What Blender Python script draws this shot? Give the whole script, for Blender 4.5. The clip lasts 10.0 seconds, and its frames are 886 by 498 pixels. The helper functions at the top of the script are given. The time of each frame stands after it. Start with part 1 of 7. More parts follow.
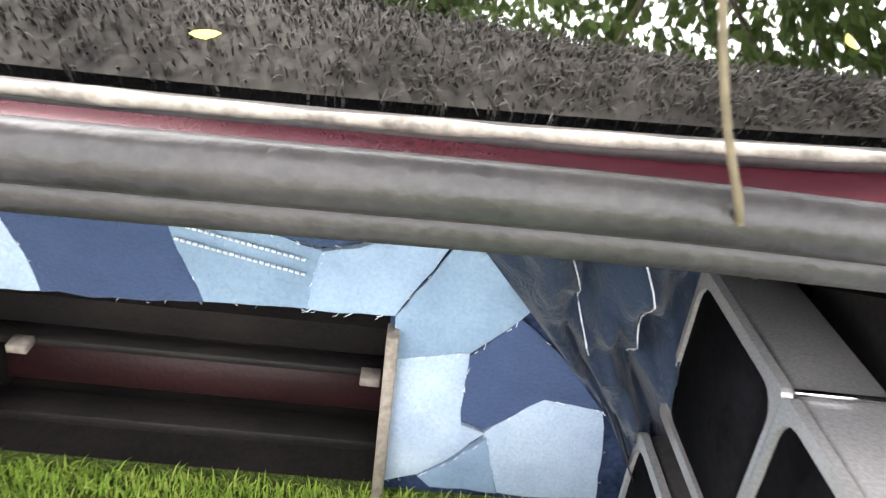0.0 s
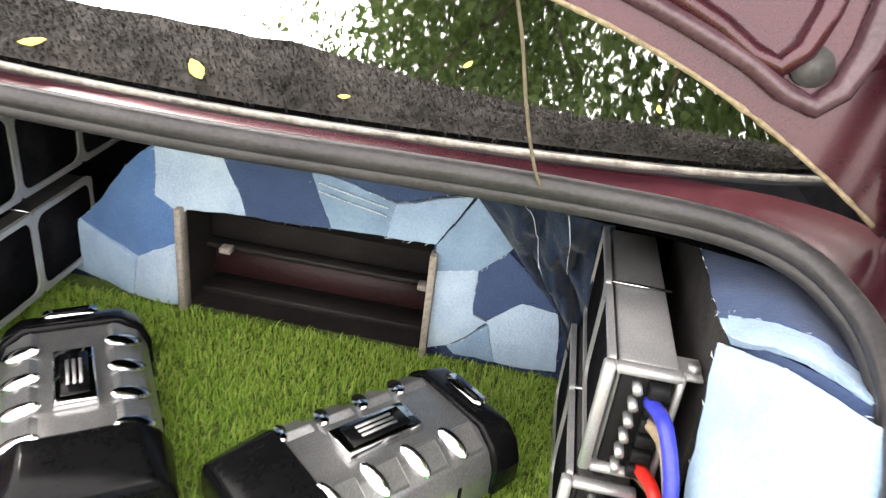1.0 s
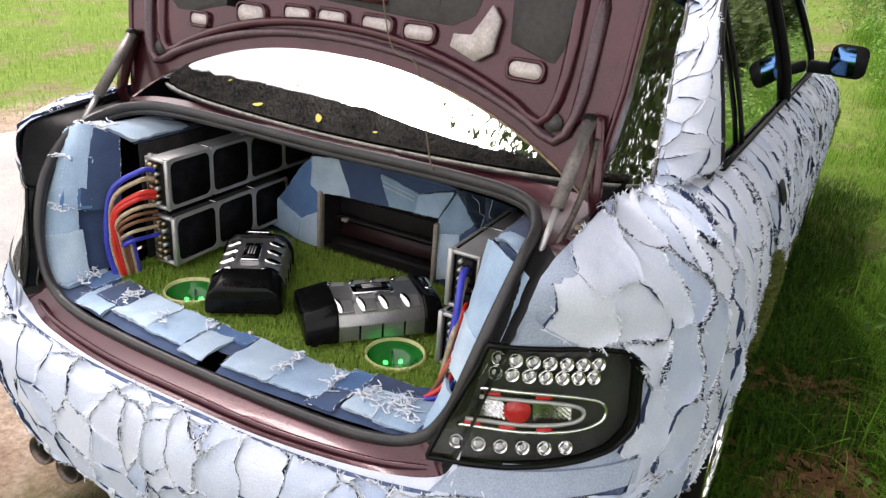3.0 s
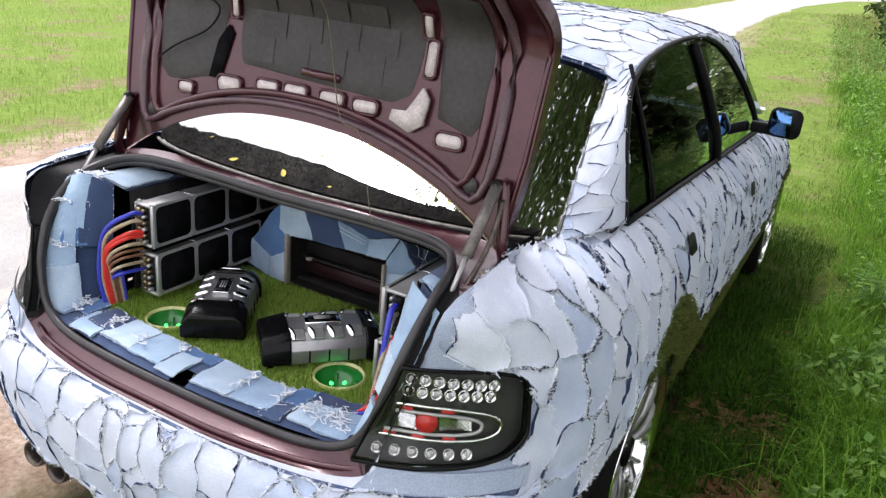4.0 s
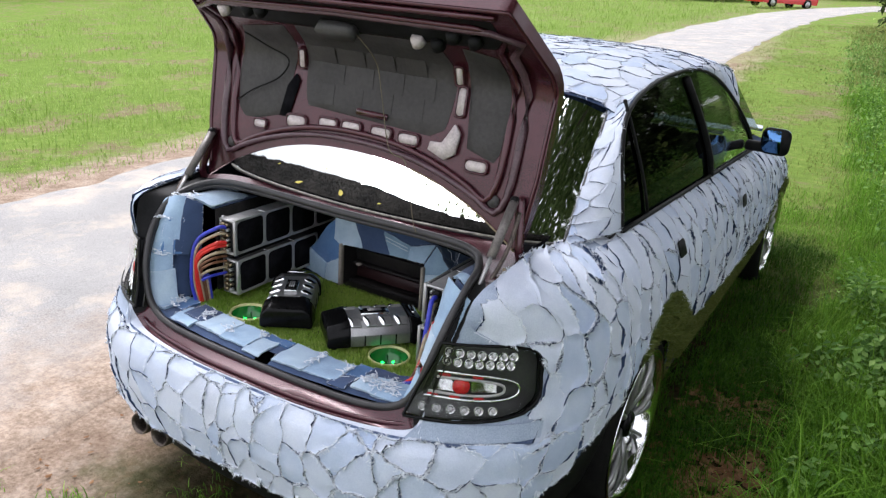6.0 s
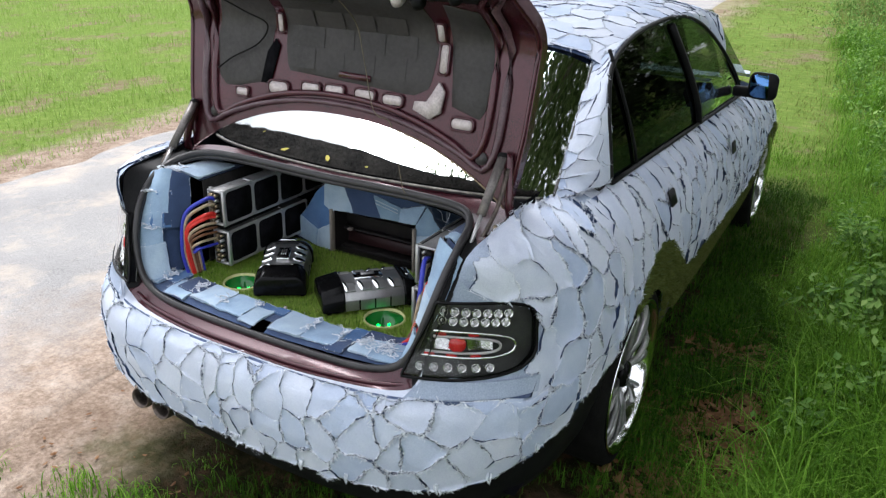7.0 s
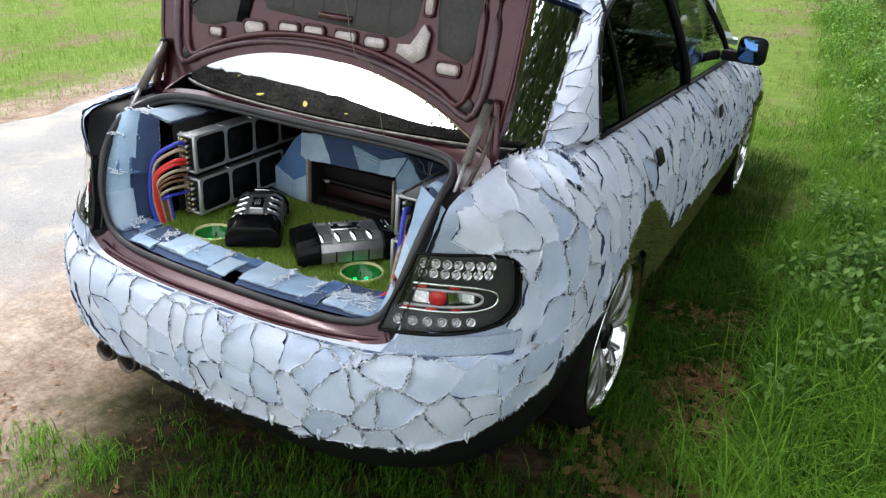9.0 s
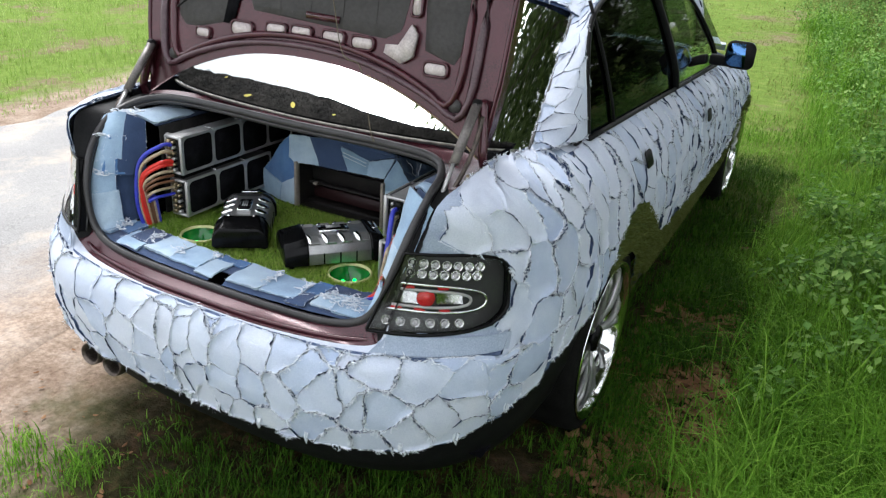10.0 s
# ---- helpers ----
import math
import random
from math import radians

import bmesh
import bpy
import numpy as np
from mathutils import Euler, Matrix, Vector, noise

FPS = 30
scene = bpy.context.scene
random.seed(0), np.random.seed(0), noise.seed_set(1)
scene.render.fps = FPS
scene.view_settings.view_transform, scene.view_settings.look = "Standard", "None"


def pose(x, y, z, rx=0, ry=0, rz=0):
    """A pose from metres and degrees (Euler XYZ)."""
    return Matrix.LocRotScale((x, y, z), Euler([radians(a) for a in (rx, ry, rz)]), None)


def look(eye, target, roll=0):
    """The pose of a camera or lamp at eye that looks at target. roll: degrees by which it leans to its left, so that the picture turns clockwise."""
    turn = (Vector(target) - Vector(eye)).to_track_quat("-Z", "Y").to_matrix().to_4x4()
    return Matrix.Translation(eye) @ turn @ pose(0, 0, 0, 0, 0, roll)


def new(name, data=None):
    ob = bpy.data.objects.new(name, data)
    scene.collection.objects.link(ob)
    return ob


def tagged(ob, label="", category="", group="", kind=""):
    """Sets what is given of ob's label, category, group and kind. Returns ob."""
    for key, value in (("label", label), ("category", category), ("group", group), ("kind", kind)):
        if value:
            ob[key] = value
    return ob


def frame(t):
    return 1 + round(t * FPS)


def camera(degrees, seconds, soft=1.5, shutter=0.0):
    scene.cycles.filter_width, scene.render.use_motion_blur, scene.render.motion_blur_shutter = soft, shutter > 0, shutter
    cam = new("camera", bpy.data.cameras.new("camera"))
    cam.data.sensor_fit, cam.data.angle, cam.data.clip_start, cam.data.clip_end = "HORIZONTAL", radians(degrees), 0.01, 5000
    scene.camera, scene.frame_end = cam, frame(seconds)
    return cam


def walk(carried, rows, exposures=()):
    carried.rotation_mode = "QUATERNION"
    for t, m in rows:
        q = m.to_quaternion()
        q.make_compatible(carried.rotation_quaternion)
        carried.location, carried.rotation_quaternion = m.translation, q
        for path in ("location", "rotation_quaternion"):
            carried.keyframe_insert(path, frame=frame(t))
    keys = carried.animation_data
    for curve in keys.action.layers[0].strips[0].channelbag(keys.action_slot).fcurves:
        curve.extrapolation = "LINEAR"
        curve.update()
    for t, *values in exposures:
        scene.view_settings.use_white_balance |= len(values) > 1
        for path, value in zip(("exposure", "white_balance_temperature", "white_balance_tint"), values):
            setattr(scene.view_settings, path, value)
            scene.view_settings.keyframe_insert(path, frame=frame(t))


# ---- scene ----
cam = camera(60.0, 10.0, soft=1.3, shutter=0.2)
PATH = [
    (0, (0.180, 0.236, 1.085), (0.282, 2.015, 0.178), 7.4),
    (0.5, (0.225, 0.075, 1.166), (0.167, 1.837, 0.221), 6.7),
    (1, (0.275, -0.128, 1.237), (0.088, 1.623, 0.288), 7.4),
    (1.5, (0.401, -0.353, 1.304), (0.007, 1.377, 0.381), 3.9),
    (2, (0.615, -0.505, 1.340), (-0.040, 1.160, 0.447), 4.2),
    (2.2, (0.696, -0.553, 1.350), (-0.027, 1.089, 0.466), 4.5),
    (3.3, (1.004, -0.795, 1.478), (0.150, 0.841, 0.707), 4.4),
    (3.5, (1.046, -0.826, 1.508), (0.214, 0.829, 0.753), 5.0),
    (4, (1.175, -0.887, 1.563), (0.304, 0.764, 0.843), 5.5),
    (4.5, (1.271, -0.961, 1.642), (0.393, 0.686, 0.923), 6.5),
    (5, (1.319, -1.102, 1.673), (0.417, 0.560, 1.023), 7.6),
    (6.3, (1.354, -1.258, 1.684), (0.433, 0.371, 0.978), 3.1),
    (6.5, (1.352, -1.258, 1.679), (0.450, 0.375, 0.958), 2.7),
    (7, (1.359, -1.247, 1.676), (0.463, 0.363, 0.899), 1.7),
    (7.5, (1.361, -1.241, 1.664), (0.500, 0.377, 0.863), 1.6),
    (8, (1.341, -1.218, 1.641), (0.554, 0.418, 0.804), 2.8),
    (8.5, (1.326, -1.209, 1.606), (0.537, 0.417, 0.750), 3.8),
    (9, (1.325, -1.204, 1.596), (0.499, 0.411, 0.753), 3.8),
    (9.5, (1.328, -1.207, 1.589), (0.497, 0.410, 0.756), 4.0),
    (10, (1.331, -1.199, 1.577), (0.521, 0.434, 0.753), 4.0),
]
EXPOSURES = [(0, 2.8, 6600, 14), (0.5, 2.75, 6750, 14), (1.0, 2.42, 6850, 14), (1.5, 1.92, 7100, 16), (2.0, 1.42, 7350, 15), (3.5, 1.04, 6350, 17), (5.0, 0.98, 6250, 17), (6.5, 0.68, 6050, 13), (8.0, 0.78, 6050, 11), (9.0, 0.86, 6100, 10), (10.0, 0.86, 6100, 10)]
walk(cam, [(t, look(eye, target, roll)) for t, eye, target, roll in PATH], EXPOSURES)

# ---- light: a bright overcast day, soft sun from ahead on the road side ----
SUN_ELEV, SUN_AZ = 58.0, -50.0   # degrees; azimuth from ahead, positive to the car's right
world = bpy.data.worlds.new("overcast_sky")
scene.world = world
world.use_nodes = True
wn = world.node_tree.nodes
wl = world.node_tree.links
wn.clear()
w_out = wn.new("ShaderNodeOutputWorld")
w_bg = wn.new("ShaderNodeBackground")
w_sky = wn.new("ShaderNodeTexSky")
w_sky.sky_type = "NISHITA"
w_sky.sun_disc = False
w_sky.sun_elevation = radians(SUN_ELEV)
w_sky.sun_rotation = radians(SUN_AZ)
w_sky.dust_density = 4.0
w_hsv = wn.new("ShaderNodeHueSaturation")
w_hsv.inputs["Saturation"].default_value = 0.35
w_bg.inputs["Strength"].default_value = 0.15
w_cloud = wn.new("ShaderNodeMix")       # an even white cloud cover over the sky
w_cloud.data_type = "RGBA"
w_cloud.inputs[0].default_value = 0.72
w_cloud.inputs[7].default_value = (8.4, 8.4, 8.35, 1)
wl.new(w_sky.outputs[0], w_hsv.inputs["Color"])
wl.new(w_hsv.outputs[0], w_cloud.inputs[6])
wl.new(w_cloud.outputs[2], w_bg.inputs["Color"])
wl.new(w_bg.outputs[0], w_out.inputs["Surface"])
sun_data = bpy.data.lights.new("sun", "SUN")
sun_data.energy = 2.6
sun_data.angle = radians(24)
sun_data.color = (1.0, 0.965, 0.92)
sun = new("sun", sun_data)
az, el = radians(SUN_AZ), radians(SUN_ELEV)
sun.matrix_world = look((20 * math.sin(az) * math.cos(el), 20 * math.cos(az) * math.cos(el), 20 * math.sin(el)), (0, 0, 0))

# ---- materials ----
def material(name, rough=0.6, metal=0.0, spec=0.5):
    m = bpy.data.materials.new(name)
    m.use_nodes = True
    nt = m.node_tree
    b = nt.nodes["Principled BSDF"]
    b.inputs["Roughness"].default_value = rough
    b.inputs["Metallic"].default_value = metal
    b.inputs["Specular IOR Level"].default_value = spec
    return m, nt, b


def node(nt, kind, **values):
    n = nt.nodes.new(kind)
    for k, v in values.items():
        n.inputs[k].default_value = v
    return n


def ramp(nt, source, stops):
    r = nt.nodes.new("ShaderNodeValToRGB")
    while len(r.color_ramp.elements) < len(stops):
        r.color_ramp.elements.new(0.5)
    for e, (p, c) in zip(r.color_ramp.elements, stops):
        e.position = p
        e.color = (*c, 1)
    nt.links.new(source, r.inputs[0])
    return r.outputs[0]


def mix(nt, fac, a, b, blend="MIX"):
    m = nt.nodes.new("ShaderNodeMix")
    m.data_type = "RGBA"
    m.blend_type = blend
    for sock, val in ((m.inputs[0], fac), (m.inputs[6], a), (m.inputs[7], b)):
        if isinstance(val, (int, float)):
            sock.default_value = val
        elif isinstance(val, tuple):
            sock.default_value = (*val, 1)
        else:
            nt.links.new(val, sock)
    return m.outputs[2]


def noise_tex(nt, scale, detail=3.0, rough=0.55, coord="Object"):
    tc = nt.nodes.new("ShaderNodeTexCoord")
    n = node(nt, "ShaderNodeTexNoise", Scale=scale, Detail=detail, Roughness=rough)
    nt.links.new(tc.outputs[coord], n.inputs["Vector"])
    return n.outputs["Fac"]


def bump(nt, b, height, strength=0.3, dist=0.002):
    bp = node(nt, "ShaderNodeBump", Strength=strength, Distance=dist)
    nt.links.new(height, bp.inputs["Height"])
    nt.links.new(bp.outputs[0], b.inputs["Normal"])


def grainy(name, c0, c1, scale=30, rough=0.6, metal=0.0, bumps=0.3, dist=0.002, fine=200, spec=0.5):
    """Two tones in broad stains, with a fine grain and relief."""
    m, nt, b = material(name, rough, metal, spec)
    big = noise_tex(nt, scale)
    fin = noise_tex(nt, fine, 2.0)
    col = ramp(nt, big, [(0.35, c0), (0.68, c1)])
    col = mix(nt, 0.35, col, ramp(nt, fin, [(0.3, tuple(c * 0.6 for c in c0)), (0.7, tuple(min(1, c * 1.25) for c in c1))]))
    nt.links.new(col, b.inputs["Base Color"])
    bump(nt, b, fin, bumps, dist)
    return m


def denim(name, tones, dirt=0.35):
    """Woven twill: a tone drawn for each piece, faded blotches, fine diagonal threads."""
    m, nt, b = material(name, 0.92, 0.0, 0.15)
    info = nt.nodes.new("ShaderNodeObjectInfo")
    geo = nt.nodes.new("ShaderNodeNewGeometry")
    add = node(nt, "ShaderNodeMath")
    add.operation = "ADD"
    nt.links.new(info.outputs["Random"], add.inputs[0])
    nt.links.new(geo.outputs["Random Per Island"], add.inputs[1])
    fr = node(nt, "ShaderNodeMath")
    fr.operation = "FRACT"
    nt.links.new(add.outputs[0], fr.inputs[0])
    base = ramp(nt, fr.outputs[0], [(i / max(1, len(tones) - 1) * 0.999, t) for i, t in enumerate(tones)])
    fade = noise_tex(nt, 16, 4)
    base = mix(nt, dirt, base, ramp(nt, fade, [(0.3, (0.16, 0.22, 0.36)), (0.5, (0.45, 0.52, 0.66)), (0.75, (0.8, 0.83, 0.88))]), "MULTIPLY" if dirt > 0.5 else "OVERLAY")
    tc = nt.nodes.new("ShaderNodeTexCoord")
    wv = node(nt, "ShaderNodeTexWave", Scale=420.0, Distortion=1.5)
    wv.bands_direction = "DIAGONAL"
    nt.links.new(tc.outputs["Object"], wv.inputs["Vector"])
    gr = noise_tex(nt, 330, 3)
    base = mix(nt, 0.22, base, ramp(nt, gr, [(0.3, (0.25, 0.3, 0.42)), (0.7, (1, 1, 1))]), "MULTIPLY")
    nt.links.new(base, b.inputs["Base Color"])
    hs = mix(nt, 0.5, gr, mix(nt, 0.5, noise_tex(nt, 26, 3), noise_tex(nt, 9, 4)))
    bump(nt, b, hs, 0.6, 0.006)
    b.inputs["Sheen Weight"].default_value = 0.15
    return m


DENIM_OUT = denim("pale_denim", [(0.56, 0.60, 0.69), (0.63, 0.66, 0.74), (0.47, 0.53, 0.65), (0.67, 0.70, 0.77), (0.44, 0.51, 0.65), (0.61, 0.635, 0.70), (0.53, 0.575, 0.67)], 0.16)
DENIM_BASE = grainy("dark_backing_and_seam_shade", (0.012, 0.02, 0.048), (0.045, 0.068, 0.13), 40, 0.95, spec=0.1)
DENIM_UNDER = grainy("washed_denim_backing", (0.05, 0.075, 0.15), (0.13, 0.17, 0.27), 40, 0.95, spec=0.1)
DENIM_PLAIN = grainy("smooth_grey_blue_cloth", (0.31, 0.37, 0.48), (0.37, 0.425, 0.53), 12, 0.85, fine=300, spec=0.2)
THREAD = grainy("frayed_thread", (0.55, 0.6, 0.69), (0.78, 0.81, 0.86), 60, 0.95, spec=0.1)
DENIM_TONES = []
for i, c in enumerate([(0.34, 0.45, 0.56), (0.05, 0.076, 0.14), (0.09, 0.175, 0.32), (0.24, 0.335, 0.42), (0.43, 0.525, 0.61), (0.035, 0.05, 0.08)]):
    DENIM_TONES.append(denim("blue_denim_%s" % "abcdef"[i], [tuple(v * 0.92 for v in c), tuple(min(1, v * 1.08) for v in c)], 0.3))
DENIM_TEAL = denim("dark_teal_denim", [(0.022, 0.034, 0.055), (0.035, 0.05, 0.075)], 0.3)
PURPLE = grainy("aubergine_car_paint", (0.042, 0.007, 0.0125), (0.07, 0.0155, 0.023), 9, 0.25, 0.3, 0.05, 0.0006, fine=600, spec=0.6)
PURPLE.node_tree.nodes["Principled BSDF"].inputs["Coat Weight"].default_value = 0.2
BLACK_PLASTIC = grainy("black_plastic", (0.006, 0.006, 0.0065), (0.012, 0.012, 0.0125), 25, 0.55, bumps=0.15, spec=0.12)
MAUVE_BEAD = grainy("mauve_grey_bead", (0.055, 0.026, 0.034), (0.10, 0.055, 0.066), 14, 0.26, bumps=0.1)
BLACK_CASE = grainy("black_polymer_case", (0.003, 0.003, 0.0033), (0.006, 0.006, 0.0064), 30, 0.16, bumps=0.05, spec=0.12)
RUBBER = grainy("grey_black_rubber", (0.019, 0.018, 0.019), (0.04, 0.038, 0.039), 14, 0.36, bumps=0.3, spec=0.4)
TYRE_RUBBER = grainy("tyre_rubber", (0.004, 0.004, 0.004), (0.010, 0.0098, 0.009), 20, 0.85, spec=0.1)
SOOT = grainy("sooty_steel", (0.03, 0.025, 0.022), (0.16, 0.13, 0.11), 30, 0.45, 0.7)
SILVER = grainy("brushed_aluminium", (0.36, 0.36, 0.36), (0.5, 0.49, 0.485), 20, 0.36, 0.55, 0.1, fine=500)
GUNMETAL = grainy("satin_gunmetal", (0.22, 0.22, 0.225), (0.36, 0.355, 0.35), 20, 0.32, 0.75, 0.1, fine=500)
CHROME = grainy("polished_chrome", (0.78, 0.78, 0.78), (0.9, 0.9, 0.9), 20, 0.08, 1.0, 0.02)
GREY_TRIM = grainy("dusty_grey_plastic", (0.028, 0.027, 0.027), (0.065, 0.062, 0.06), 16, 0.6)
MAT_BLACK = grainy("bitumen_pad", (0.018, 0.016, 0.016), (0.038, 0.034, 0.034), 12, 0.6, bumps=0.5, fine=90)
FELT = grainy("dark_felt", (0.003, 0.003, 0.004), (0.010, 0.010, 0.012), 30, 0.95, spec=0.04)
PLUSH = grainy("black_plush", (0.007, 0.0065, 0.006), (0.04, 0.037, 0.032), 14, 0.9, bumps=0.9, dist=0.006, fine=70, spec=0.2)
WOOD_EDGE = grainy("raw_board_edge", (0.2, 0.17, 0.14), (0.34, 0.3, 0.26), 40, 0.8)
MAROON_BOARD = grainy("maroon_board", (0.016, 0.006, 0.0065), (0.03, 0.011, 0.012), 14, 0.5, spec=0.25)
DARK_WOOD = grainy("dark_stained_board", (0.009, 0.008, 0.008), (0.022, 0.019, 0.018), 18, 0.6, spec=0.25)
WHITE_PAD = grainy("dusty_white_plastic", (0.42, 0.36, 0.36), (0.62, 0.56, 0.55), 30, 0.6)
BOARD_DARK = grainy("dark_felted_board", (0.010, 0.0095, 0.0095), (0.028, 0.026, 0.025), 20, 0.8, spec=0.2)
STRUT_GREY = grainy("dusty_strut_steel", (0.09, 0.08, 0.075), (0.2, 0.18, 0.17), 30, 0.45, 0.3)
DRY_SEALANT = grainy("dry_tan_sealant", (0.16, 0.12, 0.07), (0.36, 0.29, 0.18), 60, 0.9)
GOLD = grainy("brass_terminal", (0.26, 0.2, 0.12), (0.42, 0.34, 0.22), 60, 0.3, 0.9)
RED_CABLE = grainy("red_cable", (0.5, 0.015, 0.01), (0.62, 0.03, 0.02), 30, 0.35, bumps=0.05)
BLUE_CABLE = grainy("blue_cable", (0.02, 0.025, 0.32), (0.04, 0.05, 0.45), 30, 0.35, bumps=0.05)
TAN_CABLE = grainy("clear_copper_cable", (0.32, 0.24, 0.15), (0.5, 0.4, 0.28), 80, 0.3, 0.2, 0.1)
BROWN_CABLE = grainy("brown_cable", (0.1, 0.04, 0.02), (0.2, 0.09, 0.04), 40, 0.4)
STRING = grainy("sallow_cord", (0.07, 0.058, 0.034), (0.14, 0.115, 0.07), 40, 0.7)
TURF_BASE = grainy("turf_backing", (0.05, 0.085, 0.012), (0.12, 0.17, 0.03), 60, 0.95, bumps=0.8, dist=0.006, fine=240)
CREAM = grainy("cream_ring", (0.5, 0.46, 0.2), (0.66, 0.62, 0.34), 30, 0.4)
RED_PAINT = grainy("red_car_paint", (0.42, 0.015, 0.015), (0.55, 0.03, 0.03), 3, 0.25, spec=0.6)
WHITE_AND_GLARE = grainy("white_paint_and_glare", (0.75, 0.75, 0.76), (0.85, 0.85, 0.86), 3, 0.3, spec=0.6)


def leafy(name, tones, trans=0.28, rough=0.6):
    m, nt, b = material(name, rough, 0.0, 0.07)
    geo = nt.nodes.new("ShaderNodeNewGeometry")
    big = noise_tex(nt, 0.9, 3)
    col = ramp(nt, geo.outputs["Random Per Island"], [(i / (len(tones) - 1), t) for i, t in enumerate(tones)])
    col = mix(nt, 0.35, col, ramp(nt, big, [(0.3, tones[0]), (0.7, tones[-1])]))
    nt.links.new(col, b.inputs["Base Color"])
    tr = nt.nodes.new("ShaderNodeBsdfTranslucent")
    nt.links.new(col, tr.inputs["Color"])
    mx = node(nt, "ShaderNodeMixShader", Fac=trans)
    nt.links.new(b.outputs[0], mx.inputs[1])
    nt.links.new(tr.outputs[0], mx.inputs[2])
    nt.links.new(mx.outputs[0], nt.nodes["Material Output"].inputs["Surface"])
    return m


TURF_DARK = leafy("weathered_turf_fibre", [(0.06, 0.08, 0.016), (0.1, 0.125, 0.03), (0.15, 0.165, 0.05)], 0.2)
MEADOW = leafy("meadow_blade", [(0.13, 0.23, 0.03), (0.20, 0.32, 0.045), (0.27, 0.40, 0.085), (0.36, 0.46, 0.15)])
# distance haze put into the colour: far leaves paler than near ones
HAZY_LEAF = leafy("haze_paled_leaf", [(0.17, 0.24, 0.09), (0.25, 0.32, 0.14), (0.33, 0.39, 0.21)], 0.45)
DUST_TRIM = grainy("dust_caked_trim", (0.10, 0.09, 0.075), (0.34, 0.32, 0.27), 50, 0.8, bumps=0.6, fine=160)
# verge grass in a shaded and a lit tone: light put into the colour
GRASS_SHADED = leafy("shaded_tone_blade", [(0.008, 0.026, 0.002), (0.024, 0.075, 0.005), (0.055, 0.145, 0.009), (0.11, 0.23, 0.022)])
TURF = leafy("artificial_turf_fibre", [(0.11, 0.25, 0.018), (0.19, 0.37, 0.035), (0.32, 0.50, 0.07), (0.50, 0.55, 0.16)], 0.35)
GRASS_LIT = leafy("lit_tone_blade", [(0.024, 0.08, 0.004), (0.065, 0.19, 0.009), (0.15, 0.35, 0.022), (0.31, 0.52, 0.075)], 0.35)
LEAF = leafy("shrub_leaf", [(0.04, 0.11, 0.02), (0.1, 0.24, 0.045), (0.19, 0.36, 0.07), (0.36, 0.52, 0.16)])
TRACK_GRASS = leafy("worn_track_blade", [(0.07, 0.115, 0.018), (0.13, 0.18, 0.035), (0.21, 0.25, 0.07), (0.31, 0.30, 0.12)])
TREE_LEAF = leafy("tree_leaf", [(0.035, 0.055, 0.018), (0.065, 0.095, 0.03), (0.1, 0.14, 0.05), (0.15, 0.19, 0.085)], 0.4)
DEAD_LEAF = leafy("dead_leaf", [(0.1, 0.045, 0.02), (0.2, 0.1, 0.05), (0.3, 0.17, 0.09)], 0.15)
YELLOW_LEAF = leafy("yellowed_leaf", [(0.55, 0.45, 0.06), (0.7, 0.6, 0.15)], 0.3)
BARK = grainy("bark", (0.05, 0.04, 0.03), (0.13, 0.11, 0.085), 12, 0.9, bumps=0.9, dist=0.02, fine=60)


def glazing(name, tint, mirror, ior=1.012):
    """Tinted pane: mirror film over dark glass that lets a little through."""
    m, nt, b = material(name, 0.02, 0.0, 0.5)
    b.inputs["Base Color"].default_value = (*tint, 1)
    b.inputs["Transmission Weight"].default_value = 1.0
    b.inputs["IOR"].default_value = ior
    gl = node(nt, "ShaderNodeBsdfGlossy", Roughness=0.02)
    gl.inputs["Color"].default_value = (0.92, 0.95, 0.94, 1)
    grime = noise_tex(nt, 7, 4)
    fac = ramp(nt, grime, [(0.3, (mirror * 0.85,) * 3), (0.7, (mirror,) * 3)])
    mx = nt.nodes.new("ShaderNodeMixShader")
    nt.links.new(fac, mx.inputs[0])
    nt.links.new(b.outputs[0], mx.inputs[1])
    nt.links.new(gl.outputs[0], mx.inputs[2])
    nt.links.new(mx.outputs[0], nt.nodes["Material Output"].inputs["Surface"])
    return m


REAR_GLASS = glazing("tinted_mirror_glass", (0.05, 0.06, 0.055), 0.6, 1.06)
SIDE_GLASS = glazing("dark_tinted_glass", (0.004, 0.007, 0.005), 0.055, 1.02)
FRONT_GLASS = glazing("clear_green_glass", (0.10, 0.14, 0.12), 0.06, 1.02)
LAMP_GLASS = glazing("smoked_lamp_lens", (0.9, 0.91, 0.9), 0.02)
LAMP_DARK = grainy("smoked_grey_housing", (0.012, 0.0125, 0.012), (0.03, 0.031, 0.029), 18, 0.35, spec=0.4)
RED_LENS = grainy("red_lens", (0.4, 0.012, 0.015), (0.5, 0.03, 0.03), 40, 0.18, bumps=0.05)
MIRROR_MAT, nt_, b_ = material("denim_blue_mirror", 0.03, 1.0)
# blue base colour stands in for the denim flank mirrored there
b_.inputs["Base Color"].default_value = (0.10, 0.22, 0.45, 1)
GREEN_PLASTIC, nt_, b_ = material("clear_green_plastic", 0.12, 0.0, 0.6)
b_.inputs["Base Color"].default_value = (0.01, 0.14, 0.025, 1)
GREEN_LED, nt_, b_ = material("green_led", 0.3)
b_.inputs["Base Color"].default_value = (0.02, 0.5, 0.08, 1)
b_.inputs["Emission Color"].default_value = (0.01, 0.8, 0.06, 1)
b_.inputs["Emission Strength"].default_value = 5.0

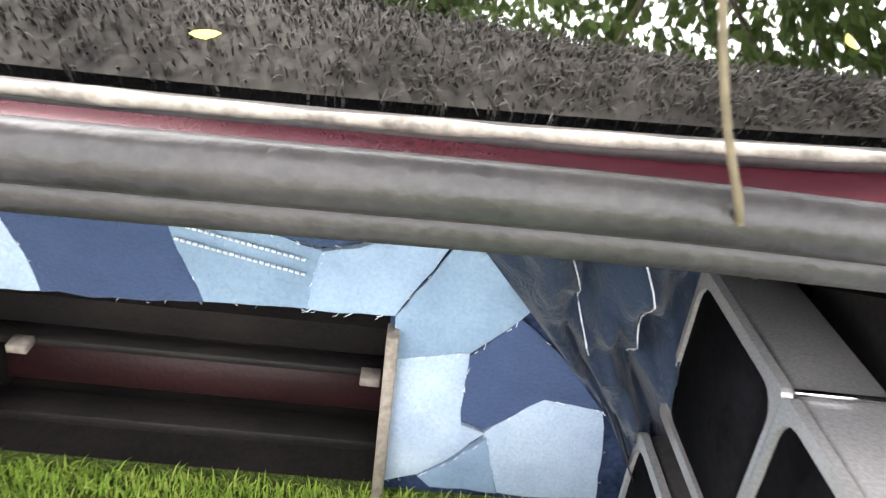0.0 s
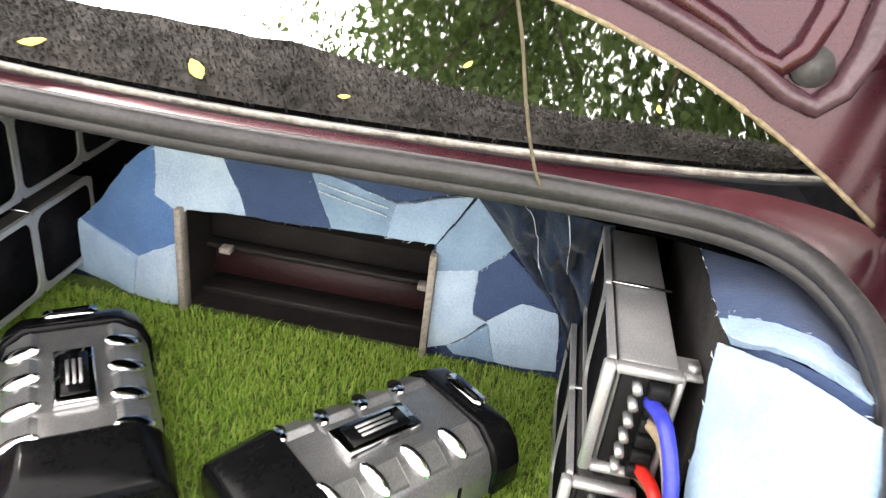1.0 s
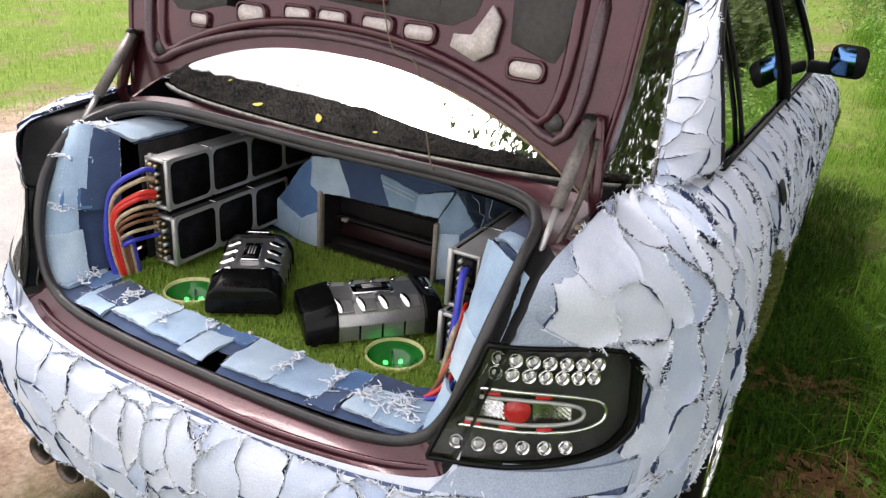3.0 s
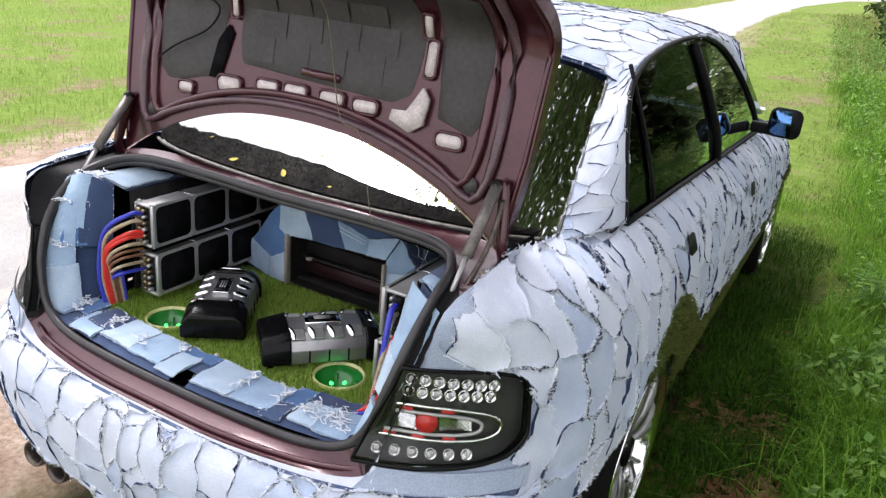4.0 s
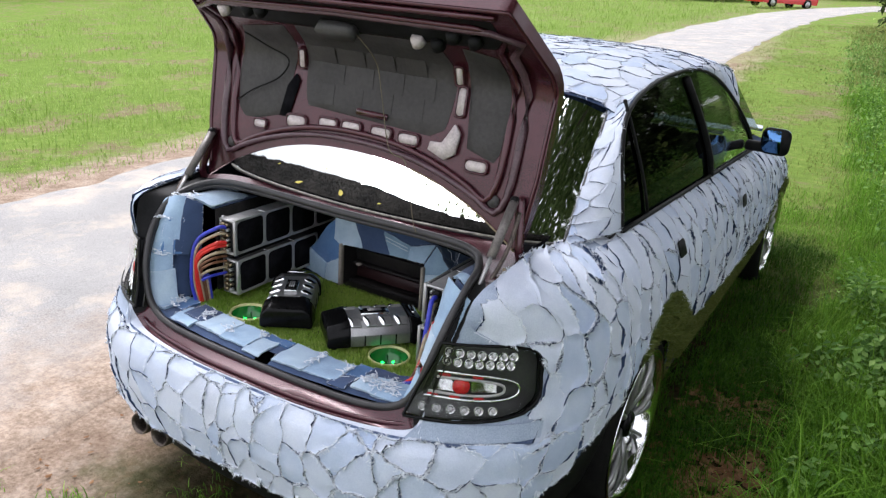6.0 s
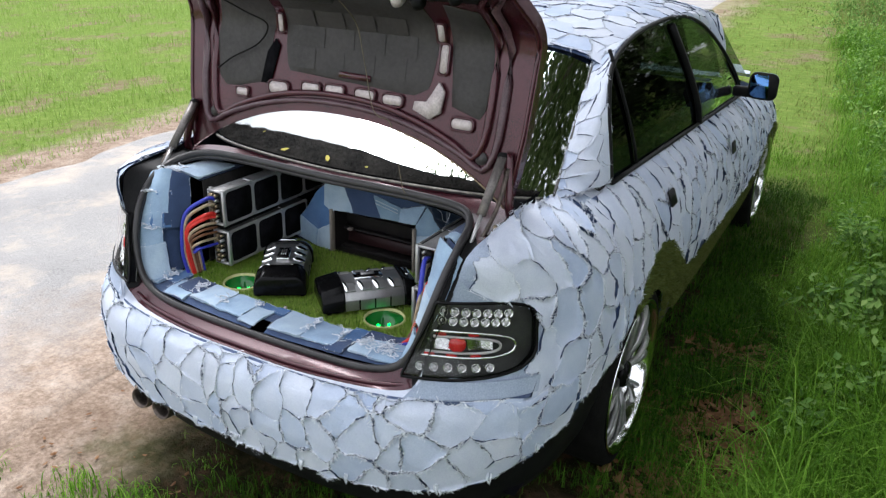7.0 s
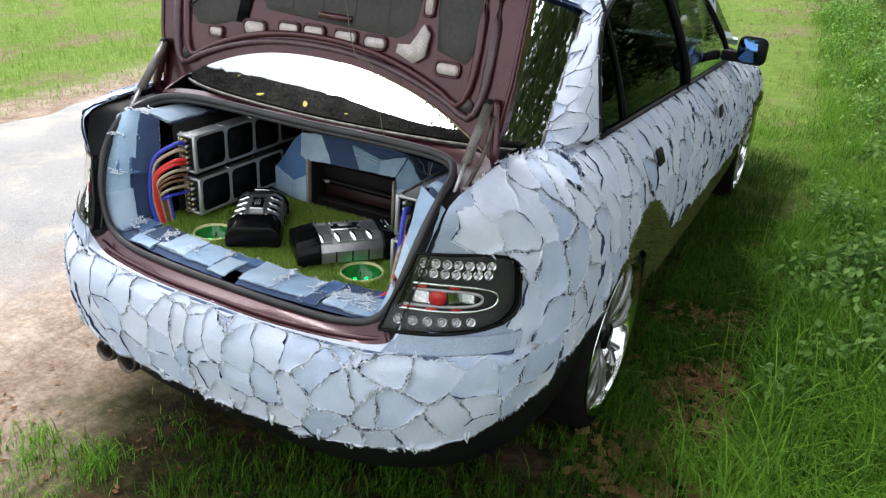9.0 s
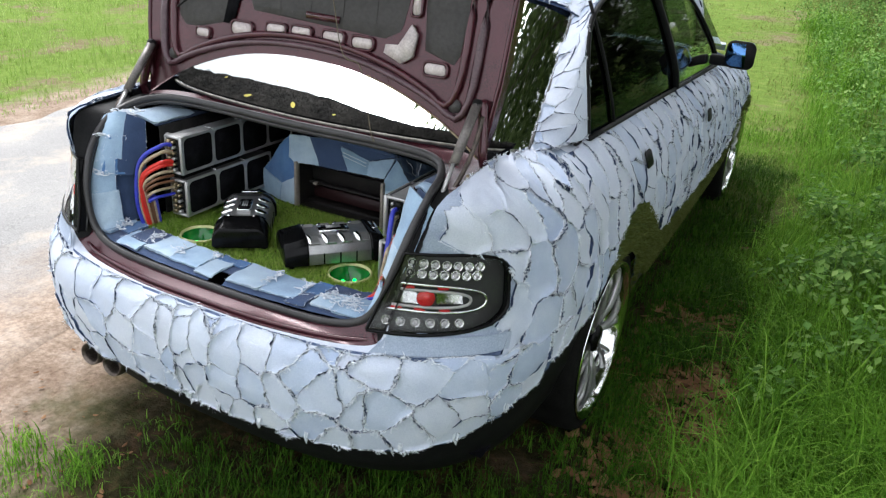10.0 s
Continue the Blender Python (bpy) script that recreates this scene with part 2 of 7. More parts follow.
# ---- building helpers ----
def part(name, bm, mat, parent=None, label="", smooth=True):
    """Links a bmesh as one mesh object, under a thing or a part."""
    me = bpy.data.meshes.new(name)
    bm.to_mesh(me)
    bm.free()
    return linked(name, me, mat, parent, label, smooth)


def linked(name, me, mat, parent=None, label="", smooth=True):
    for mt in (mat if isinstance(mat, (list, tuple)) else [mat]):
        me.materials.append(mt)
    if smooth:
        me.shade_smooth()
    ob = new(name, me)
    if parent is not None:
        ob.parent = parent
    if label:
        tagged(ob, label)
    return ob


def raw(name, verts, faces, mat, parent=None, label="", smooth=True, slots=None):
    me = bpy.data.meshes.new(name)
    me.from_pydata([tuple(v) for v in verts], [], faces)
    if slots is not None:
        me.polygons.foreach_set("material_index", slots)
    return linked(name, me, mat, parent, label, smooth)


def thing(name, label, category, at=(0, 0, 0), group="", kind=""):
    e = new(name)
    e.empty_display_size = 0.1
    e.location = at
    return tagged(e, label, category, group, kind)


def table(rows):
    """Smooth interpolation through (key, value) pairs."""
    xs = [r[0] for r in rows]
    ys = [r[1] for r in rows]

    def f(x):
        return float(np.interp(x, xs, ys))
    return f


def box_bm(sx, sy, sz, bevel=0.0, seg=2, m=None):
    bm = bmesh.new()
    bmesh.ops.create_cube(bm, size=1)
    bmesh.ops.scale(bm, vec=(sx, sy, sz), verts=bm.verts)
    if bevel:
        bmesh.ops.bevel(bm, geom=bm.edges[:], offset=bevel, segments=seg, affect="EDGES", profile=0.5)
    if m is not None:
        bm.transform(m)
    return bm


def cyl_bm(r0, r1, h, n=24, m=None, caps=True, bevel=0.0):
    bm = bmesh.new()
    bmesh.ops.create_cone(bm, cap_ends=caps, segments=n, radius1=r0, radius2=r1, depth=h)
    if bevel:
        bmesh.ops.bevel(bm, geom=[e for e in bm.edges if len(e.link_faces) == 2 and any(len(f.verts) > 4 for f in e.link_faces)], offset=bevel, segments=2, affect="EDGES")
    if m is not None:
        bm.transform(m)
    return bm


def join_bm(*parts):
    out = bmesh.new()
    for b in parts:
        me = bpy.data.meshes.new("tmp")
        b.to_mesh(me)
        b.free()
        out.from_mesh(me)
        bpy.data.meshes.remove(me)
    return out


def lathe(profile, n=40, axis="x"):
    """Revolve (radius, offset) pairs round the x axis (or z)."""
    bm = bmesh.new()
    rings = []
    for r, o in profile:
        ring = []
        for i in range(n):
            a = 2 * math.pi * i / n
            p = (o, r * math.cos(a), r * math.sin(a)) if axis == "x" else (r * math.cos(a), r * math.sin(a), o)
            ring.append(bm.verts.new(p))
        rings.append(ring)
    for a, b in zip(rings, rings[1:]):
        for i in range(n):
            bm.faces.new((a[i], a[(i + 1) % n], b[(i + 1) % n], b[i]))
    bmesh.ops.recalc_face_normals(bm, faces=bm.faces)
    return bm


def smooth_path(points, per=8, closed=False):
    """Catmull-Rom through points."""
    pts = [Vector(p) for p in points]
    n = len(pts)
    out = []
    for i in range(n if closed else n - 1):
        if closed:
            a, b, c, d = (pts[(i + k) % n] for k in (-1, 0, 1, 2))
        else:
            a, b, c, d = pts[max(i - 1, 0)], pts[i], pts[i + 1], pts[min(i + 2, n - 1)]
        for k in range(per):
            t = k / per
            out.append(0.5 * (2 * b + (c - a) * t + (2 * a - 5 * b + 4 * c - d) * t * t + (3 * b - a - 3 * c + d) * t ** 3))
    if not closed:
        out.append(pts[-1])
    return out


def tube(points, radius, n=8, closed=False, flat=1.0, taper=None, up=Vector((0, 0, 1))):
    """A tube along a line of points; flat squashes it along the third axis."""
    bm = bmesh.new()
    pts = [Vector(p) for p in points]
    rings = []
    m = len(pts)
    for i, p in enumerate(pts):
        a = pts[(i - 1) % m] if closed or i else pts[0]
        b = pts[(i + 1) % m] if closed or i < m - 1 else pts[-1]
        d = (b - a).normalized()
        s = d.cross(up)
        s = s.normalized() if s.length > 1e-4 else Vector((1, 0, 0))
        w = s.cross(d).normalized()
        r = radius * (taper(i / max(1, m - 1)) if taper else 1.0)
        rings.append([bm.verts.new(p + s * (r * math.cos(2 * math.pi * k / n)) + w * (r * flat * math.sin(2 * math.pi * k / n))) for k in range(n)])
    pairs = list(zip(rings, rings[1:])) + ([(rings[-1], rings[0])] if closed else [])
    for a, b in pairs:
        for k in range(n):
            bm.faces.new((a[k], a[(k + 1) % n], b[(k + 1) % n], b[k]))
    if not closed:
        bm.faces.new(rings[0])
        bm.faces.new(rings[-1])
    bmesh.ops.recalc_face_normals(bm, faces=bm.faces)
    return bm


def plate(outline, place, thick, steps=1):
    """A solid plate: the 2D outline laid by place(a, b, off) at off 0 and at off thick."""
    bm = bmesh.new()
    lo = [bm.verts.new(place(a, b, 0)) for a, b in outline]
    hi = [bm.verts.new(place(a, b, thick)) for a, b in outline]
    n = len(outline)
    bm.faces.new(lo[::-1])
    top = bm.faces.new(hi)
    for i in range(n):
        bm.faces.new((lo[i], lo[(i + 1) % n], hi[(i + 1) % n], hi[i]))
    bmesh.ops.triangulate(bm, faces=bm.faces[:])
    bmesh.ops.recalc_face_normals(bm, faces=bm.faces)
    return bm


def round_rect(cx, cy, w, h, r, n=4):
    out = []
    for sx, sy, a0 in ((1, 1, 0), (-1, 1, 90), (-1, -1, 180), (1, -1, 270)):
        for k in range(n + 1):
            a = radians(a0 + 90 * k / n)
            out.append((cx + sx * (w / 2 - r) + r * math.cos(a), cy + sy * (h / 2 - r) + r * math.sin(a)))
    return out


def grid_mesh(name, f, us, vs, mat, parent=None, keep=None, label="", smooth=True):
    """A sheet f(u, v) over the grid; keep(point) drops faces."""
    verts = [f(u, v) for v in vs for u in us]
    nu = len(us)
    faces = []
    for j in range(len(vs) - 1):
        for i in range(nu - 1):
            q = (j * nu + i, j * nu + i + 1, (j + 1) * nu + i + 1, (j + 1) * nu + i)
            c = sum((Vector(verts[k]) for k in q), Vector()) / 4
            if keep is None or keep(c, (us[i] + us[i + 1]) / 2, (vs[j] + vs[j + 1]) / 2):
                faces.append(q)
    return raw(name, verts, faces, mat, parent, label, smooth)


def span(a, b, n):
    return [a + (b - a) * i / n for i in range(n + 1)]


def cells(rng, u0, u1, v0, v1, size, stretch=1.0, jitter=0.46):
    """Irregular polygons that fill a rectangle: each is (site, corners)."""
    nu = max(1, round((u1 - u0) / size))
    nv = max(1, round((v1 - v0) / (size * stretch)))
    du, dv = (u1 - u0) / nu, (v1 - v0) / nv
    sites = {}
    for i in range(-2, nu + 2):
        for j in range(-2, nv + 2):
            sites[i, j] = (u0 + (i + 0.5 + (0.5 if j % 2 else 0) * 0.5 + rng.uniform(-jitter, jitter)) * du, v0 + (j + 0.5 + rng.uniform(-jitter, jitter)) * dv)
    out = []
    for i in range(-1, nu + 1):
        for j in range(-1, nv + 1):
            s = sites[i, j]
            poly = [(u0, v0), (u1, v0), (u1, v1), (u0, v1)]
            for di in (-2, -1, 0, 1, 2):
                for dj in (-2, -1, 0, 1, 2):
                    if (di or dj) and (i + di, j + dj) in sites:
                        o = sites[i + di, j + dj]
                        mx, my = (s[0] + o[0]) / 2, (s[1] + o[1]) / 2
                        nx, ny = (o[0] - s[0]) / du ** 2, (o[1] - s[1]) / dv ** 2
                        poly = clip(poly, mx, my, nx, ny)
                        if not poly:
                            break
                if not poly:
                    break
            if poly and len(poly) > 2:
                c = (sum(p[0] for p in poly) / len(poly), sum(p[1] for p in poly) / len(poly))
                out.append((c, poly))
    return out


def clip(poly, mx, my, nx, ny):
    out = []
    for k in range(len(poly)):
        a, b = poly[k], poly[(k + 1) % len(poly)]
        da = (a[0] - mx) * nx + (a[1] - my) * ny
        db = (b[0] - mx) * nx + (b[1] - my) * ny
        if da <= 0:
            out.append(a)
        if da * db < 0:
            t = da / (da - db)
            out.append((a[0] + (b[0] - a[0]) * t, a[1] + (b[1] - a[1]) * t))
    return out


def warped(u, v, amount):
    """Bends the borders between patches, the same way for both neighbours."""
    return (u + amount * noise.noise((u * 13, v * 13, 3.1)) + 0.3 * amount * noise.noise((u * 47, v * 47, 8.2)),
            v + amount * noise.noise((u * 13, v * 13, 11.7)) + 0.3 * amount * noise.noise((u * 47, v * 47, 15.4)))


def patch_data(rng, site, poly, f, lift=0.003, gap=0.0005, step=0.014, curl=0.006, inside=None, threads=10, thread_len=0.010, ragged=0.1, fine=0.0006, warp=0.0, hem=0.006, fray=0.0):
    """Vertices, faces and material slots of one frayed cloth patch laid on the sheet f(u, v): flat cloth, a hem that
    rises here and there, a cut edge that outer patches colour dark for the shade in the seam, and loose threads.
    """
    ring = []
    for k in range(len(poly)):
        a, b = poly[k], poly[(k + 1) % len(poly)]
        pa, pb = Vector(f(*a)), Vector(f(*b))
        n = max(1, round((pb - pa).length / step))
        ring += [(a[0] + (b[0] - a[0]) * q / n, a[1] + (b[1] - a[1]) * q / n) for q in range(n)]
    if warp:
        ring = [warped(u, v, warp) for u, v in ring]
    centre = Vector(f(*site))
    mean = sum(((Vector(f(*p)) - centre).length for p in ring), 0) / len(ring)
    if mean < 0.012:
        return None
    gap += rng.uniform(-0.0008, 0.0012)

    def seam(p):
        """How open and frayed the border is here, from 0 to 1; neighbours agree."""
        return min(1.0, max(0.0, 0.56 + 2.4 * noise.noise((p[0] * 8, p[1] * 8, 2.5)) + 1.0 * noise.noise((p[0] * 23, p[1] * 23, 7.5))))
    fitted = []
    for p in ring:
        k = 1 - (gap - (0.005 * (1 - seam(p)) if fray else 0) + rng.uniform(-0.6, 1.0) * ragged * 0.02) / max(0.01, (Vector(f(*p)) - centre).length)
        q = (site[0] + (p[0] - site[0]) * k, site[1] + (p[1] - site[1]) * k)
        if inside:
            for _ in range(40):
                if inside(*q):
                    break
                k *= 0.93
                q = (site[0] + (p[0] - site[0]) * k, site[1] + (p[1] - site[1]) * k)
            else:
                return None
        fitted.append(q)
    if inside and sum((Vector(f(*q)) - centre).length for q in fitted) < 0.55 * mean * len(fitted):
        return None
    e = 0.004

    def normal(u, v):
        p = Vector(f(u, v))
        n = (Vector(f(u + e, v)) - p).cross(Vector(f(u, v + e)) - p)
        return n.normalized() if n.length > 0 else Vector((0, 0, 1))
    verts, faces, slots = [], [], []
    n0 = normal(*site)
    lift += 0.0038 * rng.random() * (1 if lift >= 0 else -1)
    verts.append(centre + n0 * lift)
    m = len(fitted)
    lean = rng.uniform(0, 60)
    for level in (0, 1, 2):
        for i, q in enumerate(fitted):
            far = max(0.012, (Vector(f(*q)) - centre).length)
            frac = (0.55, 1 - hem / far, 1.0)[level]
            u, v = site[0] + (q[0] - site[0]) * frac, site[1] + (q[1] - site[1]) * frac
            h = lift + noise.noise((u * 11, v * 11, lean)) * 0.0022
            if level == 2:
                # most of the hem lies down; stretches of it stand up and roll
                up = noise.noise((q[0] * 17, q[1] * 17, lean))
                h += curl * (max(0.0, up + 0.12) ** 0.7) * rng.uniform(0.7, 1.15) - 0.0012
            verts.append(Vector(f(u, v)) + normal(u, v) * h)
    o = 1 + 2 * m
    for i in range(m):
        verts.append(verts[o + i].copy())
    for i, q in enumerate(fitted):
        k = 0.994
        verts.append(Vector(f(site[0] + (q[0] - site[0]) * k, site[1] + (q[1] - site[1]) * k)) - normal(*q) * 0.001)
    for i in range(m):
        j = (i + 1) % m
        faces.append((0, 1 + i, 1 + j))
        faces.append((1 + i, 1 + m + i, 1 + m + j, 1 + j))
        faces.append((1 + m + i, o + i, o + j, 1 + m + j))
        faces.append((o + m + i, o + 2 * m + i, o + 2 * m + j, o + m + j))
        slots += [0, 0, 0, 1]
    if fray:
        # frayed fins that stand up along stretches of the edge: pale fringe outside, dark weave with the seam's shadow
        # in its colour inside
        for k in range(m):
            q = fitted[k]
            open_ = seam(q)
            if open_ < 0.35:
                continue
            p0, p1 = verts[o + k], verts[o + (k + 1) % m]
            inward = (verts[0] - p0).normalized()
            for c in range(3):
                a, b2 = p0.lerp(p1, c / 3), p0.lerp(p1, (c + 1) / 3)
                ha, hb = (fray * open_ * rng.uniform(0.1, 1.3) for _ in (0, 1))
                tilt = inward * rng.uniform(-0.8, 0.5)
                for slot, off, cut in ((2, 0.0014, 1.0), (1, 0.0, 0.8)):
                    b = len(verts)
                    verts += [a + inward * off, b2 + inward * off, b2 + inward * off + (n0 + tilt) * hb * cut, a + inward * off + (n0 + tilt) * ha * cut]
                    faces.append((b, b + 1, b + 2, b + 3))
                    slots.append(slot)
    if fray:
        # pale tufts of loose yarn that hang and curl where the seam has come open
        for k in range(m):
            if seam(fitted[k]) < 0.62 or rng.random() < 0.45:
                continue
            base = verts[o + k]
            for c in range(rng.randint(3, 6)):
                p = base.lerp(verts[o + (k + 1) % m], rng.random())
                away = (p - verts[0]).normalized()
                along = away.cross(n0).normalized()
                pts = [p]
                step_ = away * rng.uniform(-0.1, 0.9) + along * rng.uniform(-1, 1) + Vector((0, 0, -0.35)) + n0 * 0.5
                for q in range(3):
                    pts.append(pts[-1] + step_.normalized() * thread_len * rng.uniform(0.25, 0.5))
                    step_ = step_ + Vector((rng.uniform(-1, 1), rng.uniform(-1, 1), rng.uniform(-1, 0.6))) * 0.5 - n0 * 0.45
                w = along * fine * 1.1
                b = len(verts)
                for q in pts:
                    verts += [q - w, q + w]
                faces += [(b + 2 * q, b + 2 * q + 1, b + 2 * q + 3, b + 2 * q + 2) for q in range(3)]
                slots += [2, 2, 2]
    start = rng.randrange(m)
    for t in range(threads):
        i = (start + rng.randrange(m) if t % 2 else start + t * m // max(1, threads) // 2) % m
        p = verts[o + i]
        q = verts[o + (i + 1) % m]
        s = p.lerp(q, rng.random())
        away = (s - verts[0]).normalized()
        along = (q - p).normalized()
        tip = s + away * thread_len * rng.uniform(0.1, 0.7) + n0 * rng.uniform(0.0, 0.003) + along * rng.uniform(-1, 1) * thread_len * 1.1
        w = along.cross(n0).normalized() * fine
        b = len(verts)
        mid = s.lerp(tip, 0.5) + along * rng.uniform(-0.002, 0.002) + n0 * 0.001
        verts += [s - w, s + w, mid + w, mid - w, tip]
        faces += [(b, b + 1, b + 2, b + 3), (b + 3, b + 2, b + 4)]
        slots += [2, 2]
    return verts, faces, slots


def lay_patches(cells_list, f, mats, parent, rng, name="denim_patch", single=None, inside=None, **kw):
    """Patches as objects of their own where single(point) holds; the rest in one mesh of stuff."""
    rest_v, rest_f, rest_s = [], [], []
    count = 0
    for site, poly in cells_list:
        if inside and not inside(*site):
            good = [q for k in (0.3, 0.6, 0.85) for q in ((site[0] + (p[0] - site[0]) * k, site[1] + (p[1] - site[1]) * k) for p in poly) if inside(*q)]
            if len(good) < 3:
                continue
            site = (sum(q[0] for q in good) / len(good), sum(q[1] for q in good) / len(good))
            if not inside(*site):
                continue
        d = patch_data(rng, site, poly, f, inside=inside, **kw)
        if d is None:
            continue
        v, fc, sl = d
        if single is None or single(v[0]):
            raw(name, v, fc, mats if not callable(mats) else mats(v[0]), parent, slots=sl)
            count += 1
        else:
            b = len(rest_v)
            rest_v += v
            rest_f += [tuple(b + k for k in q) for q in fc]
            rest_s += sl
    if rest_v:
        tagged(raw(name + "es", rest_v, rest_f, mats, parent, slots=rest_s), kind="stuff")
    return count


def blades(name, spots, mat, parent=None, height=(0.02, 0.04), width=0.003, lean=0.5, seed=1, label="", category=""):
    """Grass blades at the spots (point, normal): bent tapering strips in one mesh of stuff."""
    rng = np.random.default_rng(seed)
    n = len(spots)
    P = np.array([s[0] for s in spots], float)
    N = np.array([s[1] for s in spots], float)
    sc = np.array([s[2] if len(s) > 2 else 1.0 for s in spots], float)
    R = rng.normal(size=(n, 3))
    side = np.cross(N, R)
    side /= np.linalg.norm(side, axis=1)[:, None] + 1e-9
    out = np.cross(side, N)
    h = rng.uniform(height[0], height[1], n) * sc
    le = rng.uniform(0.1, lean, n)
    w = width * rng.uniform(0.7, 1.3, n) * np.sqrt(sc)
    a = P - side * w[:, None] / 2 - N * 0.004
    b = P + side * w[:, None] / 2 - N * 0.004
    m1 = P + N * (h * 0.42)[:, None] + out * (h * le * 0.16)[:, None]
    m2 = P + N * (h * (0.78 - 0.08 * le))[:, None] + out * (h * le * 0.56)[:, None]
    c1, d1 = m1 + side * (w * 0.46)[:, None], m1 - side * (w * 0.46)[:, None]
    c2, d2 = m2 + side * (w * 0.30)[:, None], m2 - side * (w * 0.30)[:, None]
    tip = P + N * (h * (1 - 0.32 * le))[:, None] + out * (h * le * 1.15)[:, None]
    V = np.stack([a, b, c1, d1, c2, d2, tip], 1).reshape(-1, 3)
    k = np.arange(n) * 7
    F = np.concatenate([np.stack([k, k + 1, k + 2, k + 3], 1).reshape(-1), np.stack([k + 3, k + 2, k + 4, k + 5], 1).reshape(-1), np.stack([k + 5, k + 4, k + 6], 1).reshape(-1)])
    me = bpy.data.meshes.new(name)
    me.vertices.add(n * 7)
    me.vertices.foreach_set("co", V.astype(np.float32).reshape(-1))
    me.loops.add(len(F))
    me.loops.foreach_set("vertex_index", F.astype(np.int32))
    me.polygons.add(3 * n)
    me.polygons.foreach_set("loop_start", np.concatenate([np.arange(2 * n) * 4, n * 8 + np.arange(n) * 3]).astype(np.int32))
    me.update(calc_edges=True)
    me.validate()
    ob = linked(name, me, mat, parent, smooth=False)
    return tagged(ob, label, category, kind="stuff")

# ---- ground, road and verge ----
def rise(x, y):
    """Height of the ground: level round the car, then gently uphill ahead."""
    t = y - 4.0
    z = 0.03 * (t if t > 6 else (t + 6) ** 2 / 24 if t > -6 else 0.0) - 0.01
    if y > 70:
        z -= 0.02 * (y - 70)
    z += 0.045 * (min(0.0, max(x, -30) + 1.2) + max(0.0, min(x, 12) - 1.2))
    return z + 0.02 * noise.noise((x * 0.25, y * 0.25, 0)) * min(1.0, max(0.0, (abs(x) - 2.5) / 2 + 0.15))


ROAD_MID = [(-60, 2.0), (-12, -1.7), (-2, -2.32), (2, -2.5), (4, -2.72), (8, -2.98), (15, -3.25), (25, -3.65), (34, -3.48), (42, -2.15), (49, 0.9), (54, 5.8), (56.5, 13.3), (57, 41)]
ROAD_HALF = 1.43


def road_x(y):
    return float(np.interp(y, [p[0] for p in ROAD_MID], [p[1] for p in ROAD_MID]))


def ramp_map(nt, value, stops):
    """A piecewise curve of a value, from (input, output) pairs."""
    lo, hi = stops[0][0], stops[-1][0]
    mr = node(nt, "ShaderNodeMapRange")
    mr.inputs["From Min"].default_value = lo
    mr.inputs["From Max"].default_value = hi
    nt.links.new(value, mr.inputs["Value"])
    return ramp(nt, mr.outputs["Result"], [((p - lo) / (hi - lo), (v, v, v)) for p, v in stops])


def soil_colour(nt):
    """Trodden pinkish-brown earth with crumbs."""
    soil = ramp(nt, noise_tex(nt, 6, 6, 0.7), [(0.3, (0.15, 0.105, 0.075)), (0.5, (0.31, 0.235, 0.18)), (0.7, (0.5, 0.42, 0.35))])
    return mix(nt, 0.4, soil, ramp(nt, noise_tex(nt, 60, 4, 0.7), [(0.35, (0.07, 0.045, 0.03)), (0.65, (0.46, 0.36, 0.28))]))


